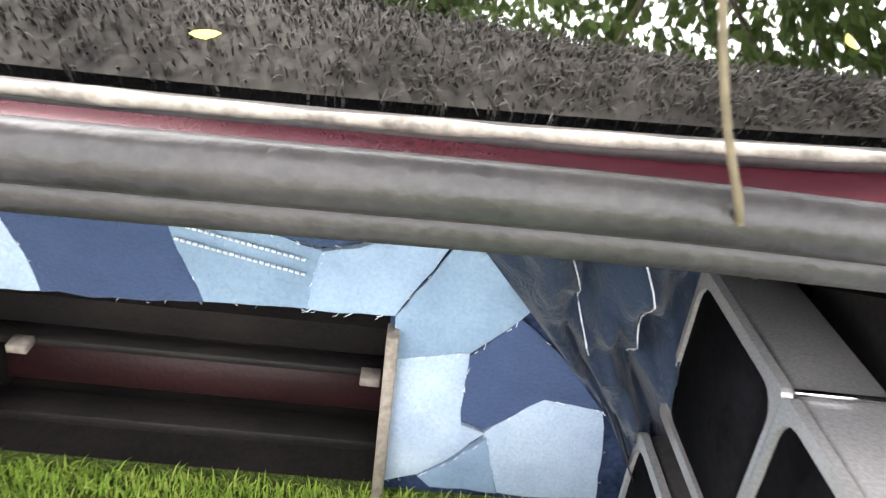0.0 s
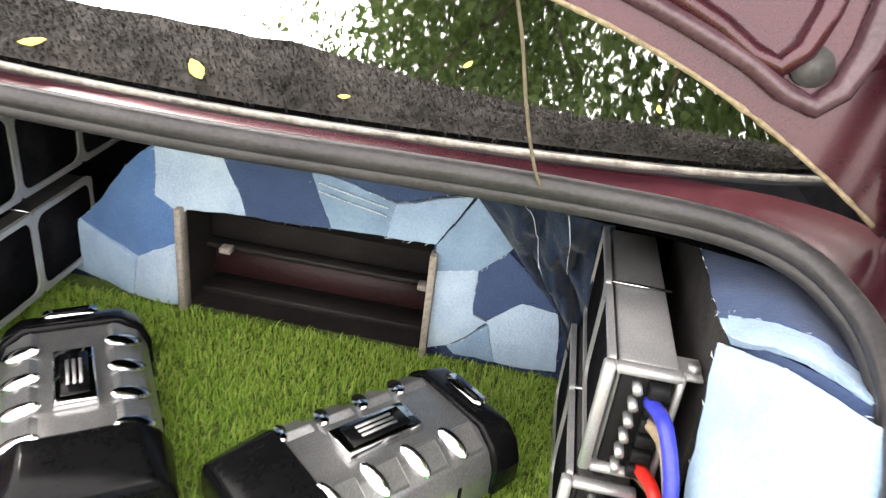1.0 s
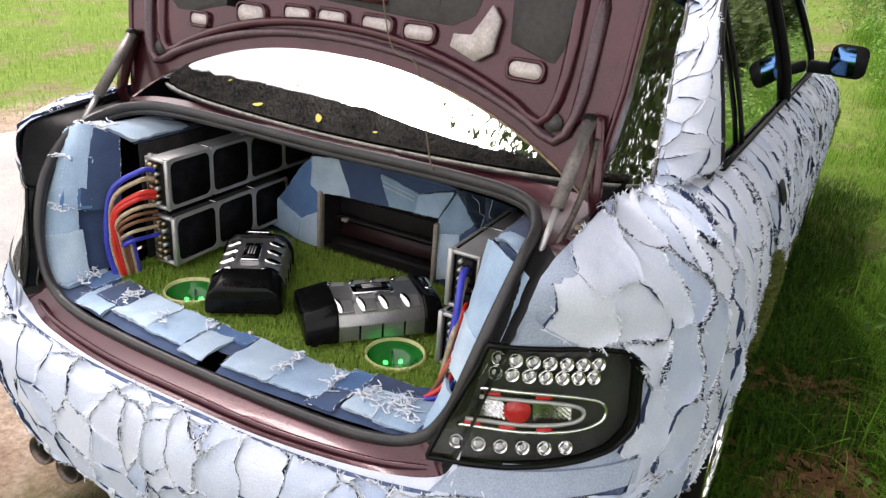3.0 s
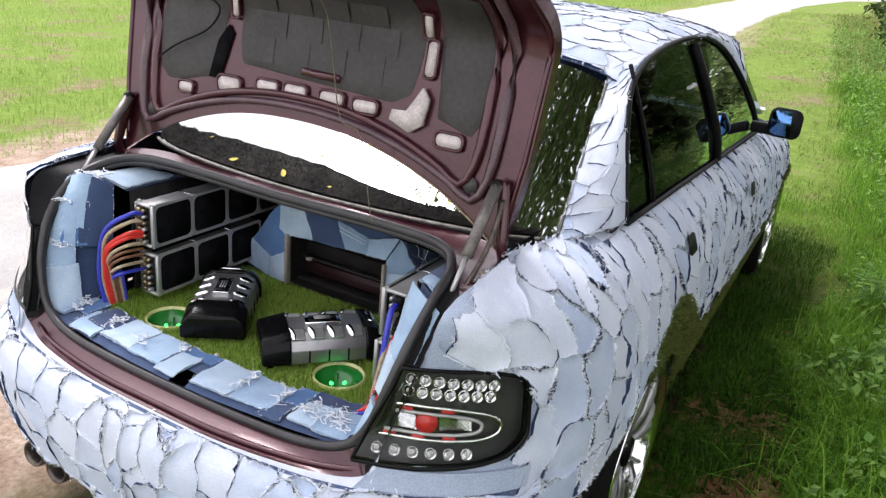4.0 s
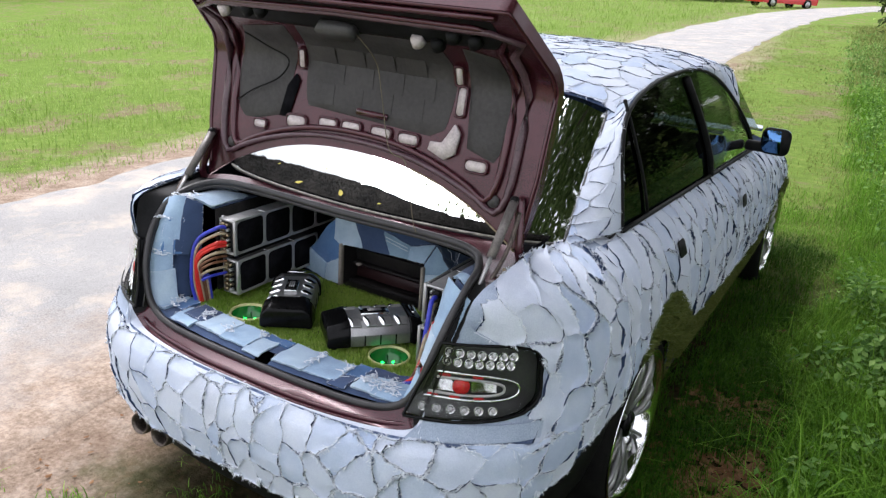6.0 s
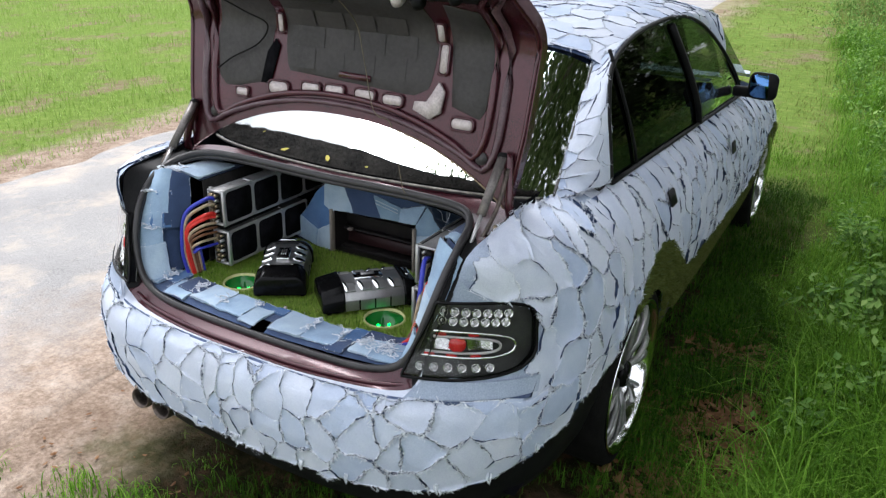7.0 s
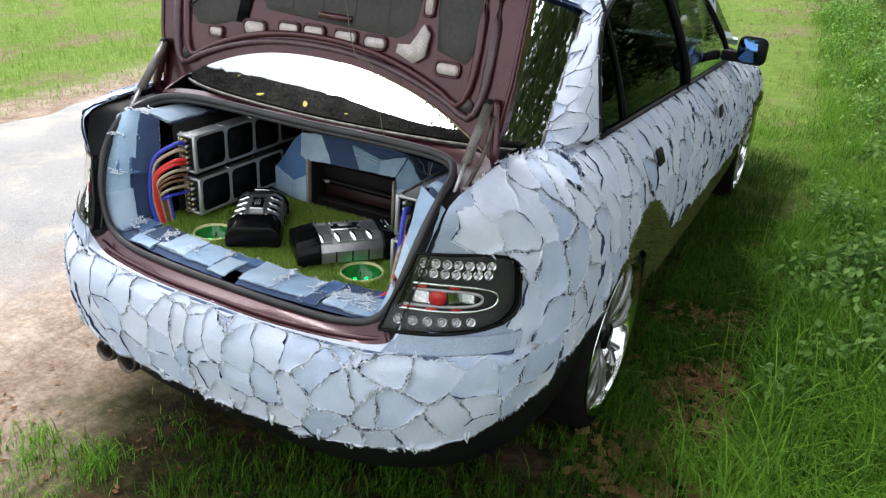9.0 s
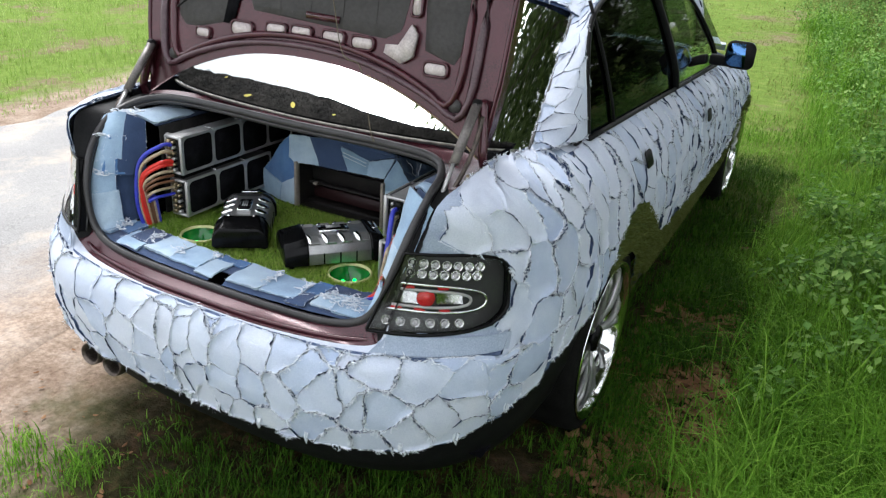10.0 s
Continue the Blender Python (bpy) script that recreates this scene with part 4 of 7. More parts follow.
for sd in (1, -1):
    line = win_line()
    low = [Vector((0.722, y, belt(y) - 0.002)) for y in [p.y for p in line]]
    for name, y0, y1, mt in (("quarter_window", 0.92, 1.19, SIDE_GLASS), ("rear_door_window", 1.19, 2.1, SIDE_GLASS), ("front_door_window", 2.1, 3.3, FRONT_GLASS)):
        idx = [i for i, p in enumerate(line) if y0 - 0.04 <= p.y <= y1 + 0.04]
        v, f = [], []
        for i in idx:
            for k in range(5):
                q = low[i].lerp(line[i], k / 4)
                q.x = cabin_x(q.z) - 0.004
                v.append((sd * q.x, q.y, q.z))
        for a in range(len(idx) - 1):
            for k in range(4):
                f.append((a * 5 + k, a * 5 + k + 1, a * 5 + k + 6, a * 5 + k + 5))
        w = raw(name, v, f, mt, car)
        w.visible_shadow = False
    fr = [Vector((sd * (p.x + 0.004), p.y, p.z)) for p in line]
    part("window_frame", tube(fr, 0.008, 6), BLACK_PLASTIC, car)
    part("belt_trim", tube([Vector((sd * 0.726, y, belt(y))) for y in span(0.92, 3.12, 16)], 0.008, 6), BLACK_PLASTIC, car)
    for y, wd in ((1.19, 0.006), (2.1, 0.016)):
        z1 = float(np.interp(y + 0.1, [p.y for p in line], [p.z for p in line]))
        pts = []
        for k in range(7):
            z = belt(y) + (z1 - belt(y)) * k / 6
            pts.append(Vector((sd * (cabin_x(z) + 0.003), y - 0.16 * (k / 6) ** 1.3 * (1.4 if y > 2 else 0.4), z)))
        part("window_pillar", tube(pts, wd, 6, flat=1.0), BLACK_PLASTIC, car)
    # side skin between the window line, the roof rail and the rear glass
    edge_in = [rear_pane(1 if sd > 0 else 0, v) for v in span(0, 1, 10)] + [Vector((sd * rail_x(y), y, roof(rail_x(y), y).z)) for y in span(1.3, 2.85, 14)]
    outer = [Vector((sd * p.x, p.y, p.z)) for p in win_line()]
    outer = [outer[min(len(outer) - 1, round(i * 24 / 24))] for i in range(len(outer))]

    def along(pts, t):
        i = t * (len(pts) - 1)
        k = min(len(pts) - 2, int(i))
        return pts[k].lerp(pts[k + 1], i - k)
    # match by fraction: rear glass edge with the back edge of the window, roof rail with its top
    ys_w = [p.y for p in outer]
    k1 = min(range(len(outer)), key=lambda i: abs(ys_w[i] - 1.5))
    k2 = min(range(len(outer)), key=lambda i: abs(ys_w[i] - 2.75))

    def c_pillar(u, v, s=sd, ge=edge_in[:11], be=outer[:k1 + 1]):
        p = along(ge, v).lerp(along(be, v), u)
        return p + Vector((s * 0.03, -0.01, 0.012)) * (4 * u * (1 - u)) * 0.5

    def roof_rail(u, v, s=sd, ge=edge_in[10:], be=outer[k1:k2 + 1]):
        p = along(ge, v).lerp(along(be, v), u)
        return p + Vector((s * 0.02, 0, 0.012)) * (4 * u * (1 - u)) * 0.5
    if sd > 0:
        c_right, rail_right = c_pillar, roof_rail
    grid_mesh("rear_pillar", c_pillar, span(0, 1, 8), span(0, 1, 14), DENIM_UNDER, car)
    grid_mesh("roof_rail", roof_rail, span(0, 1, 4), span(0, 1, 20), DENIM_BASE, car)
    # shoulder panel below the pillar
    sh = [Vector((sd * 0.66, 0.5, 0.974)), Vector((sd * 0.61, 0.56, 0.982)), Vector((sd * 0.64, 0.665, 0.984)), Vector((sd * 0.722, 0.93, 0.972)), Vector((sd * 0.73, 0.88, 0.955)), Vector((sd * 0.70, 0.6, 0.962))]
    raw("shoulder_panel", sh, [(0, 1, 2, 3, 4, 5)] if sd > 0 else [(5, 4, 3, 2, 1, 0)], DENIM_OUT, car)

# windscreen, bonnet, cabin inside
raw("windscreen", [(-0.57, 2.83, 1.33), (0.57, 2.83, 1.33), (0.68, 3.5, 0.93), (-0.68, 3.5, 0.93)], [(0, 1, 2, 3)], FRONT_GLASS, car).visible_shadow = False
grid_mesh("bonnet", lambda u, v: Vector((u * (0.70 - 0.12 * v), 3.48 + 0.9 * v, 0.94 - 0.16 * v ** 1.6 + 0.02 * (1 - u * u))), span(-1, 1, 8), span(0, 1, 8), DENIM_OUT, car)
raw("dashboard", [(-0.66, 3.0, 0.86), (0.66, 3.0, 0.86), (0.66, 3.5, 0.9), (-0.66, 3.5, 0.9), (-0.66, 3.0, 0.4), (0.66, 3.0, 0.4)], [(0, 1, 2, 3), (4, 5, 1, 0)], FELT, car)
for x in (-0.36, 0.36):
    part("front_seat", box_bm(0.46, 0.16, 0.62, 0.06, 3, pose(x, 2.2, 0.8, -14)), FELT, car)
    part("headrest", box_bm(0.26, 0.09, 0.18, 0.04, 3, pose(x, 2.13, 1.2, -10)), FELT, car)
part("rear_bench", box_bm(1.2, 0.16, 0.55, 0.06, 3, pose(0, 1.15, 0.75, -14)), FELT, car)

# ---- wheels ----
def wheel(x, y, side):
    w = new("wheel")
    w.parent = car
    w.location = (x, y, HUB_Z)
    part("tyre", lathe([(0.25, -0.1), (0.272, -0.108), (0.296, -0.104), (0.309, -0.09), (0.311, -0.05), (0.311, 0.05), (0.309, 0.09), (0.298, 0.104), (0.28, 0.110), (0.262, 0.104), (0.25, -0.1)], 56), TYRE_RUBBER, w)
    part("rim", lathe([(0.262, 0.104), (0.268, 0.111), (0.262, 0.114), (0.252, 0.108), (0.242, 0.094), (0.231, 0.03), (0.21, -0.08), (0.25, -0.1)], 56), CHROME, w, "polished deep-dish rim lip")
    for i in range(8):
        a = 2 * math.pi * i / 8
        for da in (-0.12, 0.12):
            part("spoke", tube([(0.066, 0.045 * math.cos(a), 0.045 * math.sin(a)), (0.088, 0.12 * math.cos(a + da * 0.7), 0.12 * math.sin(a + da * 0.7)), (0.092, 0.19 * math.cos(a + da), 0.19 * math.sin(a + da)), (0.084, 0.238 * math.cos(a + da), 0.238 * math.sin(a + da))], 0.011, 6, flat=0.7), GUNMETAL if da < 0 else SILVER, w)
    part("hub_cap", cyl_bm(0.05, 0.042, 0.03, 20, Matrix.Translation((0.078, 0, 0)) @ pose(0, 0, 0, 0, 90, 0), bevel=0.004), BLACK_CASE, w)
    part("brake_disc", cyl_bm(0.13, 0.13, 0.02, 28, Matrix.Translation((-0.03, 0, 0)) @ pose(0, 0, 0, 0, 90, 0)), SOOT, w)
    if side < 0:
        w.rotation_euler = (0, 0, math.pi)
    return w


for ax in (AXLE_R, AXLE_F):
    for sd in (1, -1):
        wheel(sd * 0.745, ax, sd)

# ---- boot lid, standing open ----
LID_Y, LID_Z, LID_LEAN, BEND = 0.505, 0.975, 0.18, 0.455
_bx, _bz = -0.74, 0.67


def lid(x, w, off=0.0):
    """A point of the lid's inner face: x across, w up from the hinge edge, off out of the face towards the rear."""
    r = 0.05
    a = Vector((0, LID_LEAN, 1)).normalized()
    b = Vector((0, _bx, _bz)).normalized()
    p0 = Vector((x, LID_Y, LID_Z))
    if w < BEND - r:
        p, d = p0 + a * w, a
    elif w > BEND + r:
        p, d = p0 + a * BEND + b * (w - BEND), b
    else:
        t = (w - BEND + r) / (2 * r)
        p = (p0 + a * (BEND - r)).lerp(p0 + a * BEND, t).lerp((p0 + a * BEND).lerp(p0 + a * BEND + b * r, t), t)
        d = a.lerp(b, t).normalized()
    nrm = Vector((0, -d.z, d.y))
    return p + nrm * off


def lid_low(x):
    """Arched hinge edge of the lid."""
    return 0.185 - 0.185 * (abs(x) / 0.58) ** 2.2


def lid_half(w):
    return float(np.interp(w, [0, 0.2, 0.44, 0.5, 0.62, 0.74], [0.575, 0.60, 0.61, 0.60, 0.57, 0.54]))


LID_TOP = 0.72


def lid_sheet(off):
    def f(a, b):
        x = a * lid_half(b * LID_TOP)
        w = lid_low(x) + (LID_TOP - lid_low(x)) * b
        x = a * lid_half(w)
        return lid(x, w, off * (0.25 + 0.75 * min(1, b / 0.15)) if off < 0 else off)   # thin at the hinge edge
    return f


boot_lid = new("boot_lid")
boot_lid.parent = car
tagged(boot_lid, "open boot lid, aubergine inside with dark pads")
la, lb = span(-1, 1, 32), span(0, 1, 36)
grid_mesh("lid_outer_skin", lid_sheet(-0.035), la, lb, DENIM_BASE, boot_lid)
grid_mesh("lid_inner_skin", lid_sheet(0.0), la, lb, PURPLE, boot_lid, label="aubergine painted inner skin")
outline = [(a, 0.0) for a in la] + [(1, b) for b in lb[1:]] + [(a, 1.0) for a in la[::-1][1:]] + [(-1, b) for b in lb[::-1][1:-1]]
fi, fo = lid_sheet(0.0), lid_sheet(-0.035)
ov = [fi(a, b) for a, b in outline] + [fo(a, b) for a, b in outline]
k = len(outline)
raw("lid_edge", ov, [(i, (i + 1) % k, k + (i + 1) % k, k + i) for i in range(k)], PURPLE, boot_lid)
part("lid_edge_fold", tube([fi(a * 0.985, 0.02 + b * 0.968) for a, b in outline if b > 0], 0.006, 6), PURPLE, boot_lid)


def lid_line(pts, off):
    return [lid(x, w, off) for x, w in pts]


def arch(xa, xb, dw, n=18):
    return [(x, lid_low(x) * 0.9 + dw) for x in span(xa, xb, n)]


# raised weatherstrip land that runs round the inner face
land = arch(-0.49, 0.49, 0.05) + [(0.518, 0.15), (0.527, 0.25), (0.53, 0.42), (0.51, 0.56), (0.47, 0.64)]
land = land + [(-x, w) for x, w in reversed(land[19:])]
part("lid_bead", tube(smooth_path(lid_line(land, 0.006), 2, True), 0.013, 8, True, 0.7), MAUVE_BEAD, boot_lid, "mauve grey raised bead")
land2 = [(x * 0.93, w * 0.97 + 0.03) for x, w in land]
part("lid_inner_bead", tube(smooth_path(lid_line(land2, 0.004), 2, True), 0.012, 8, True, 0.8), PURPLE, boot_lid)

# dark pads in the recesses
CENTRE_PAD = [(-0.195, 0.295), (-0.15, 0.278), (0.0, 0.284), (0.20, 0.274), (0.25, 0.27), (0.30, 0.295), (0.312, 0.37), (0.318, 0.42), (0.30, 0.50), (0.285, 0.57), (-0.20, 0.57), (-0.208, 0.46), (-0.206, 0.36)]
RIGHT_PAD = [(0.375, 0.245), (0.46, 0.232), (0.472, 0.24), (0.482, 0.31), (0.482, 0.40), (0.455, 0.55), (0.36, 0.56), (0.352, 0.46), (0.365, 0.34)]
LEFT_PAD = [(-0.30, 0.225), (-0.262, 0.36), (-0.245, 0.46), (-0.245, 0.56), (-0.42, 0.55), (-0.465, 0.46), (-0.482, 0.36), (-0.47, 0.25), (-0.44, 0.222)]


def pad(name, outline, off, mat, label=""):
    """A pad that follows the lid's fold: strips across the outline."""
    ws = [w for _, w in outline]
    rows = span(min(ws) + 0.001, max(ws) - 0.001, 14)
    v, f = [], []
    for w in rows:
        hits = []
        for i in range(len(outline)):
            (xa, wa), (xb, wb) = outline[i], outline[(i + 1) % len(outline)]
            if (wa - w) * (wb - w) <= 0 and wa != wb:
                hits.append(xa + (xb - xa) * (w - wa) / (wb - wa))
        x0, x1 = min(hits), max(hits)
        for k in range(9):
            x = x0 + (x1 - x0) * k / 8
            e = 0.0 if k in (0, 8) or w in (rows[0], rows[-1]) else off + 0.0015 * noise.noise((x * 30, w * 30, 5))
            v.append(lid(x, w, e + 0.001))
    for j in range(len(rows) - 1):
        for k in range(8):
            f.append((j * 9 + k, j * 9 + k + 1, (j + 1) * 9 + k + 1, (j + 1) * 9 + k))
    return raw(name, v, f, mat, boot_lid, label)


pad("lid_pad", CENTRE_PAD, 0.005, MAT_BLACK, "black sound-deadening pad of stuck-on sheets")
pad("lid_pad", RIGHT_PAD, 0.005, MAT_BLACK)
pad("lid_pad", LEFT_PAD, 0.005, MAT_BLACK)
# single sheets stuck on the middle pad
srng = random.Random(11)
for j in range(3):
    for i in range(5):
        cx, cw = -0.14 + 0.105 * i + 0.03 * (j % 2), 0.335 + 0.062 * j
        if cx < 0.25:
            part("deadening_sheet", plate([(cx - 0.048 + srng.uniform(-0.003, 0.003), cw - 0.03), (cx + 0.048, cw - 0.03 + srng.uniform(-0.003, 0.003)), (cx + 0.047, cw + 0.03), (cx - 0.048, cw + 0.031)], lambda a, b, o: lid(a, b, 0.0062 + o), 0.0008 + srng.uniform(0, 0.0006)), MAT_BLACK, boot_lid, smooth=False)
# pale slots in the cross rail
for cx, cw, lw, lh in ((-0.37, 0.208, 0.045, 0.022), (-0.225, 0.236, 0.07, 0.034), (-0.103, 0.250, 0.062, 0.024), (-0.016, 0.253, 0.062, 0.024), (0.091, 0.253, 0.064, 0.025), (0.186, 0.250, 0.062, 0.026), (0.412, 0.214, 0.062, 0.027), (0.337, 0.377, 0.022, 0.075), (0.325, 0.452, 0.02, 0.06), (-0.226, 0.431, 0.018, 0.06)):
    part("lid_slot", plate(round_rect(cx, cw, lw, lh, min(lw, lh) * 0.45), lambda a, b, o: lid(a, b, 0.004 + o), 0.003), WHITE_PAD, boot_lid)
    part("slot_rim", tube([lid(x, w, 0.007) for x, w in round_rect(cx, cw, lw + 0.008, lh + 0.008, min(lw, lh) * 0.45)], 0.0035, 6, True), PURPLE, boot_lid)
# bare pale bracket in the right corner of the rail
part("lid_bracket", join_bm(plate([(0.262, 0.235), (0.315, 0.215), (0.345, 0.235), (0.352, 0.292), (0.335, 0.315), (0.318, 0.285), (0.302, 0.26), (0.266, 0.258)], lambda a, b, o: lid(a, b, 0.004 + o), 0.014)), WHITE_PAD, boot_lid, "bare cream plastic bracket")
part("lid_hollow", plate([(-0.295, 0.245), (-0.258, 0.245), (-0.228, 0.36), (-0.245, 0.38), (-0.275, 0.34)], lambda a, b, o: lid(a, b, 0.003 + o), 0.003), FELT, boot_lid)
part("lid_bracket", plate([(0.0, 0.292), (0.11, 0.29), (0.11, 0.308), (0.0, 0.31)], lambda a, b, o: lid(a, b, 0.008 + o), 0.004), PURPLE, boot_lid)
# rear face of the lid: lamp holders, handle block, latch
part("lid_handle_block", plate(round_rect(-0.02, 0.59, 0.13, 0.05, 0.02), lambda a, b, o: lid(a, b, o + 0.004), 0.03), GREY_TRIM, boot_lid, "grey plastic handle block")
for cx, cw in ((-0.43, 0.62), (-0.33, 0.63), (-0.28, 0.63), (0.24, 0.585), (0.3, 0.58), (0.36, 0.62), (0.42, 0.61)):
    part("lamp_socket", join_bm(cyl_bm(0.02, 0.016, 0.025, 14, Matrix.Translation(lid(cx, cw, 0.012)) @ pose(0, 0, 0, 45))), WHITE_PAD if cx in (0.24, -0.43) else BLACK_PLASTIC, boot_lid)
pad("lid_rear_face_pad", [(-0.5, 0.57), (0.5, 0.57), (0.48, 0.675), (-0.48, 0.675)], 0.003, BLACK_PLASTIC)
part("lid_lip_bar", tube(lid_line([(x, 0.695) for x in span(-0.5, 0.5, 12)], 0.006), 0.014, 8, flat=0.6), PURPLE, boot_lid)
# discs, bolts and hinge arms
for sd in (1, -1):
    part("lid_grommet", cyl_bm(0.017, 0.017, 0.012, 18, Matrix.Translation(lid(sd * 0.481, 0.133, 0.004)) @ pose(0, 0, 0, 80), bevel=0.003), GREY_TRIM, boot_lid)
    part("lid_bolt", cyl_bm(0.011, 0.011, 0.014, 6, Matrix.Translation(lid(sd * 0.522, 0.146, 0.006)) @ pose(0, 0, 0, 80)), PURPLE, boot_lid)
    part("hinge_arm", tube(smooth_path([lid(sd * 0.56, 0.16, 0.01), lid(sd * 0.585, 0.03, 0.02), (sd * 0.59, 0.50, 0.93), (sd * 0.58, 0.36, 0.86)], 6), 0.013, 8), PURPLE, boot_lid)
    # gas strut beside the hinge
    a, b = Vector((sd * 0.552, 0.505, 1.127)), Vector((sd * 0.553, 0.33, 0.925))
    m = a.lerp(b, 0.62)
    strut = new("gas_strut")
    strut.parent = car
    part("cylinder", tube([a, m], 0.0125, 10), STRUT_GREY, strut)
    part("piston_rod", tube([m, b], 0.0058, 8), SILVER, strut)
    for q in (a, b):
        part("ball_joint", cyl_bm(0.013, 0.013, 0.02, 10, Matrix.Translation(q) @ pose(0, 0, 0, 0, 90, 0), bevel=0.003), BLACK_PLASTIC, strut)
# crusty tan sealant along the hinge edge
part("edge_sealant", tube([fi(a, 0.004) + Vector((0, -0.003, 0)) for a in span(0.35, 0.98, 40)], 0.0035, 6, taper=lambda t: 0.7 + 0.6 * noise.noise((t * 30, 1, 0))), DRY_SEALANT, boot_lid, "crusty tan sealant bead")
# dirt and flaked sealant caught in the gutters beside the struts
fr2 = random.Random(88)
for sd in (1, -1):
    part("gutter_hinge", tube(smooth_path([(sd * 0.572, 0.50, 1.10), (sd * 0.578, 0.44, 1.02), (sd * 0.572, 0.36, 0.945), (sd * 0.56, 0.30, 0.88)], 6), 0.006, 8), SOOT, car, "dusty steel hinge link")
    for k in range(8):
        i = fr2.random()
        x, y, z = 0.568 + 0.03 * i + fr2.uniform(-0.008, 0.008), 0.235 + 0.18 * i, 0.845 + 0.13 * i
        part("rust_flake", plate([(fr2.uniform(0.003, 0.008) * math.cos(q * 1.05), fr2.uniform(0.003, 0.008) * math.sin(q * 1.05)) for q in range(6)], lambda a, b, o: Vector((sd * (x + a), y + b * 0.8, z + 0.012 + b * 0.6 + o)), 0.002), DRY_SEALANT if k % 2 else SOOT, car)

# ---- tail lamps ----
def on_body(u, v, off):
    e = 0.004
    p = body(u, v)
    n = (body(u + e, v) - p).cross(body(u, v + e) - p).normalized()
    return p + n * off


def tail_lamp(sd):
    lamp = new("tail_lamp")
    lamp.parent = car
    tagged(lamp, "smoked tail lamp with clear studs and a red centre")
    def F(u, v, off):
        a, b = lamp_place(u, v)
        return on_body(sd * a, b, off)
    vs = span(0.635, 0.66, 10)[:-1] + span(0.66, 0.80, 8) + span(0.80, 0.833, 11)[1:]
    def sheet(off, shrink=0.0):
        return lambda k, v: F(lamp_edge(v) + 0.006 + (lamp_right(v) - lamp_edge(v) - 0.006) * k, v, off)
    grid_mesh("lamp_housing", sheet(-0.022), span(0, 1, 18), vs, LAMP_DARK, lamp)
    lens = grid_mesh("lamp_lens", sheet(0.004), span(0, 1, 18), vs, LAMP_GLASS, lamp, label="smoked clear lens")
    lens.visible_shadow = False
    f = sheet(0.003)
    edge = [f(k, vs[0]) for k in span(0, 1, 18)] + [f(1, v) for v in vs[1:]] + [f(k, vs[-1]) for k in span(1, 0, 18)[1:]] + [f(0, v) for v in vs[::-1][1:-1]]
    part("lamp_seal", tube(edge, 0.0042, 8, True), BLACK_CASE, lamp)
    g = sheet(-0.018)
    wall_v = edge + [g(k, vs[0]) for k in span(0, 1, 18)] + [g(1, v) for v in vs[1:]] + [g(k, vs[-1]) for k in span(1, 0, 18)[1:]] + [g(0, v) for v in vs[::-1][1:-1]]
    m = len(edge)
    raw("lamp_wall", wall_v, [(i, (i + 1) % m, m + (i + 1) % m, m + i) for i in range(m)], BLACK_CASE, lamp)
    def stud(u, v, r, red=False):
        p, q = F(u, v, -0.018), F(u, v, -0.002)
        d = (q - p).normalized()
        rot = d.to_track_quat("Z", "Y").to_matrix().to_4x4()
        bowl = lathe([(r * 0.25, -0.004), (r * 0.7, 0.0), (r, 0.009), (r * 1.1, 0.009), (r * 1.1, 0.0)], 14, "z")
        bowl.transform(Matrix.Translation(p) @ rot)
        part("reflector_stud", bowl, CHROME, lamp)
        bulb = bmesh.new()
        bmesh.ops.create_uvsphere(bulb, u_segments=10, v_segments=6, radius=r * 0.45)
        bulb.transform(Matrix.Translation(p.lerp(q, 0.3)))
        part("stud_led", bulb, RED_LENS if red else SILVER, lamp)
    for i in range(6):
        stud(0.556 + i * 0.036, 0.664 - 0.0005 * i, 0.0105)
    for i in range(7):
        stud(0.635 + i * 0.026, 0.809 - 0.0015 * i, 0.0105)
    for i in range(7):
        stud(0.626 + i * 0.026, 0.784 - 0.0012 * i, 0.0105)
    # oval ring with two reflector bowls and a red round lens between
    ring = [(0.60, 0.757), (0.66, 0.755), (0.74, 0.748), (0.79, 0.735), (0.805, 0.715), (0.79, 0.697), (0.74, 0.688), (0.66, 0.688), (0.56, 0.692)]
    part("lamp_ring", tube(smooth_path([F(u, v, -0.008) for u, v in ring], 6), 0.0035, 6), CHROME, lamp)
    ring2 = [(0.60, 0.742), (0.66, 0.741), (0.725, 0.736), (0.758, 0.727), (0.765, 0.715), (0.755, 0.705), (0.72, 0.7), (0.66, 0.7), (0.575, 0.703)]
    part("lamp_ring", tube(smooth_path([F(u, v, -0.008) for u, v in ring2], 6), 0.0035, 6), SILVER, lamp)
    for u0, u1 in ((0.585, 0.638), (0.682, 0.745)):
        grid_mesh("reflector_bowl", lambda k, v, a=u0, b=u1: F(a + (b - a) * k, v, -0.012 - 0.008 * (1 - (2 * k - 1) ** 2) + 0.005 * ((round(k * 16) + round((v - 0.706) * 267)) % 2)), span(0, 1, 16), span(0.706, 0.736, 8), CHROME, lamp, smooth=False)
    disc = cyl_bm(0.0225, 0.020, 0.012, 22, bevel=0.004)
    p, q = F(0.658, 0.722, -0.01), F(0.658, 0.722, 0.0)
    disc.transform(Matrix.Translation(p) @ (q - p).to_track_quat("Z", "Y").to_matrix().to_4x4())
    part("red_lens", disc, RED_LENS, lamp, "round red reflector lens")
    for u, v in ((0.62, 0.7475), (0.70, 0.747), (0.585, 0.6965), (0.64, 0.694), (0.70, 0.692)):
        part("red_marker", plate(round_rect(u, v, 0.026, 0.008, 0.003), lambda a, b, o: F(a, b, -0.012 + o), 0.004), RED_LENS, lamp)


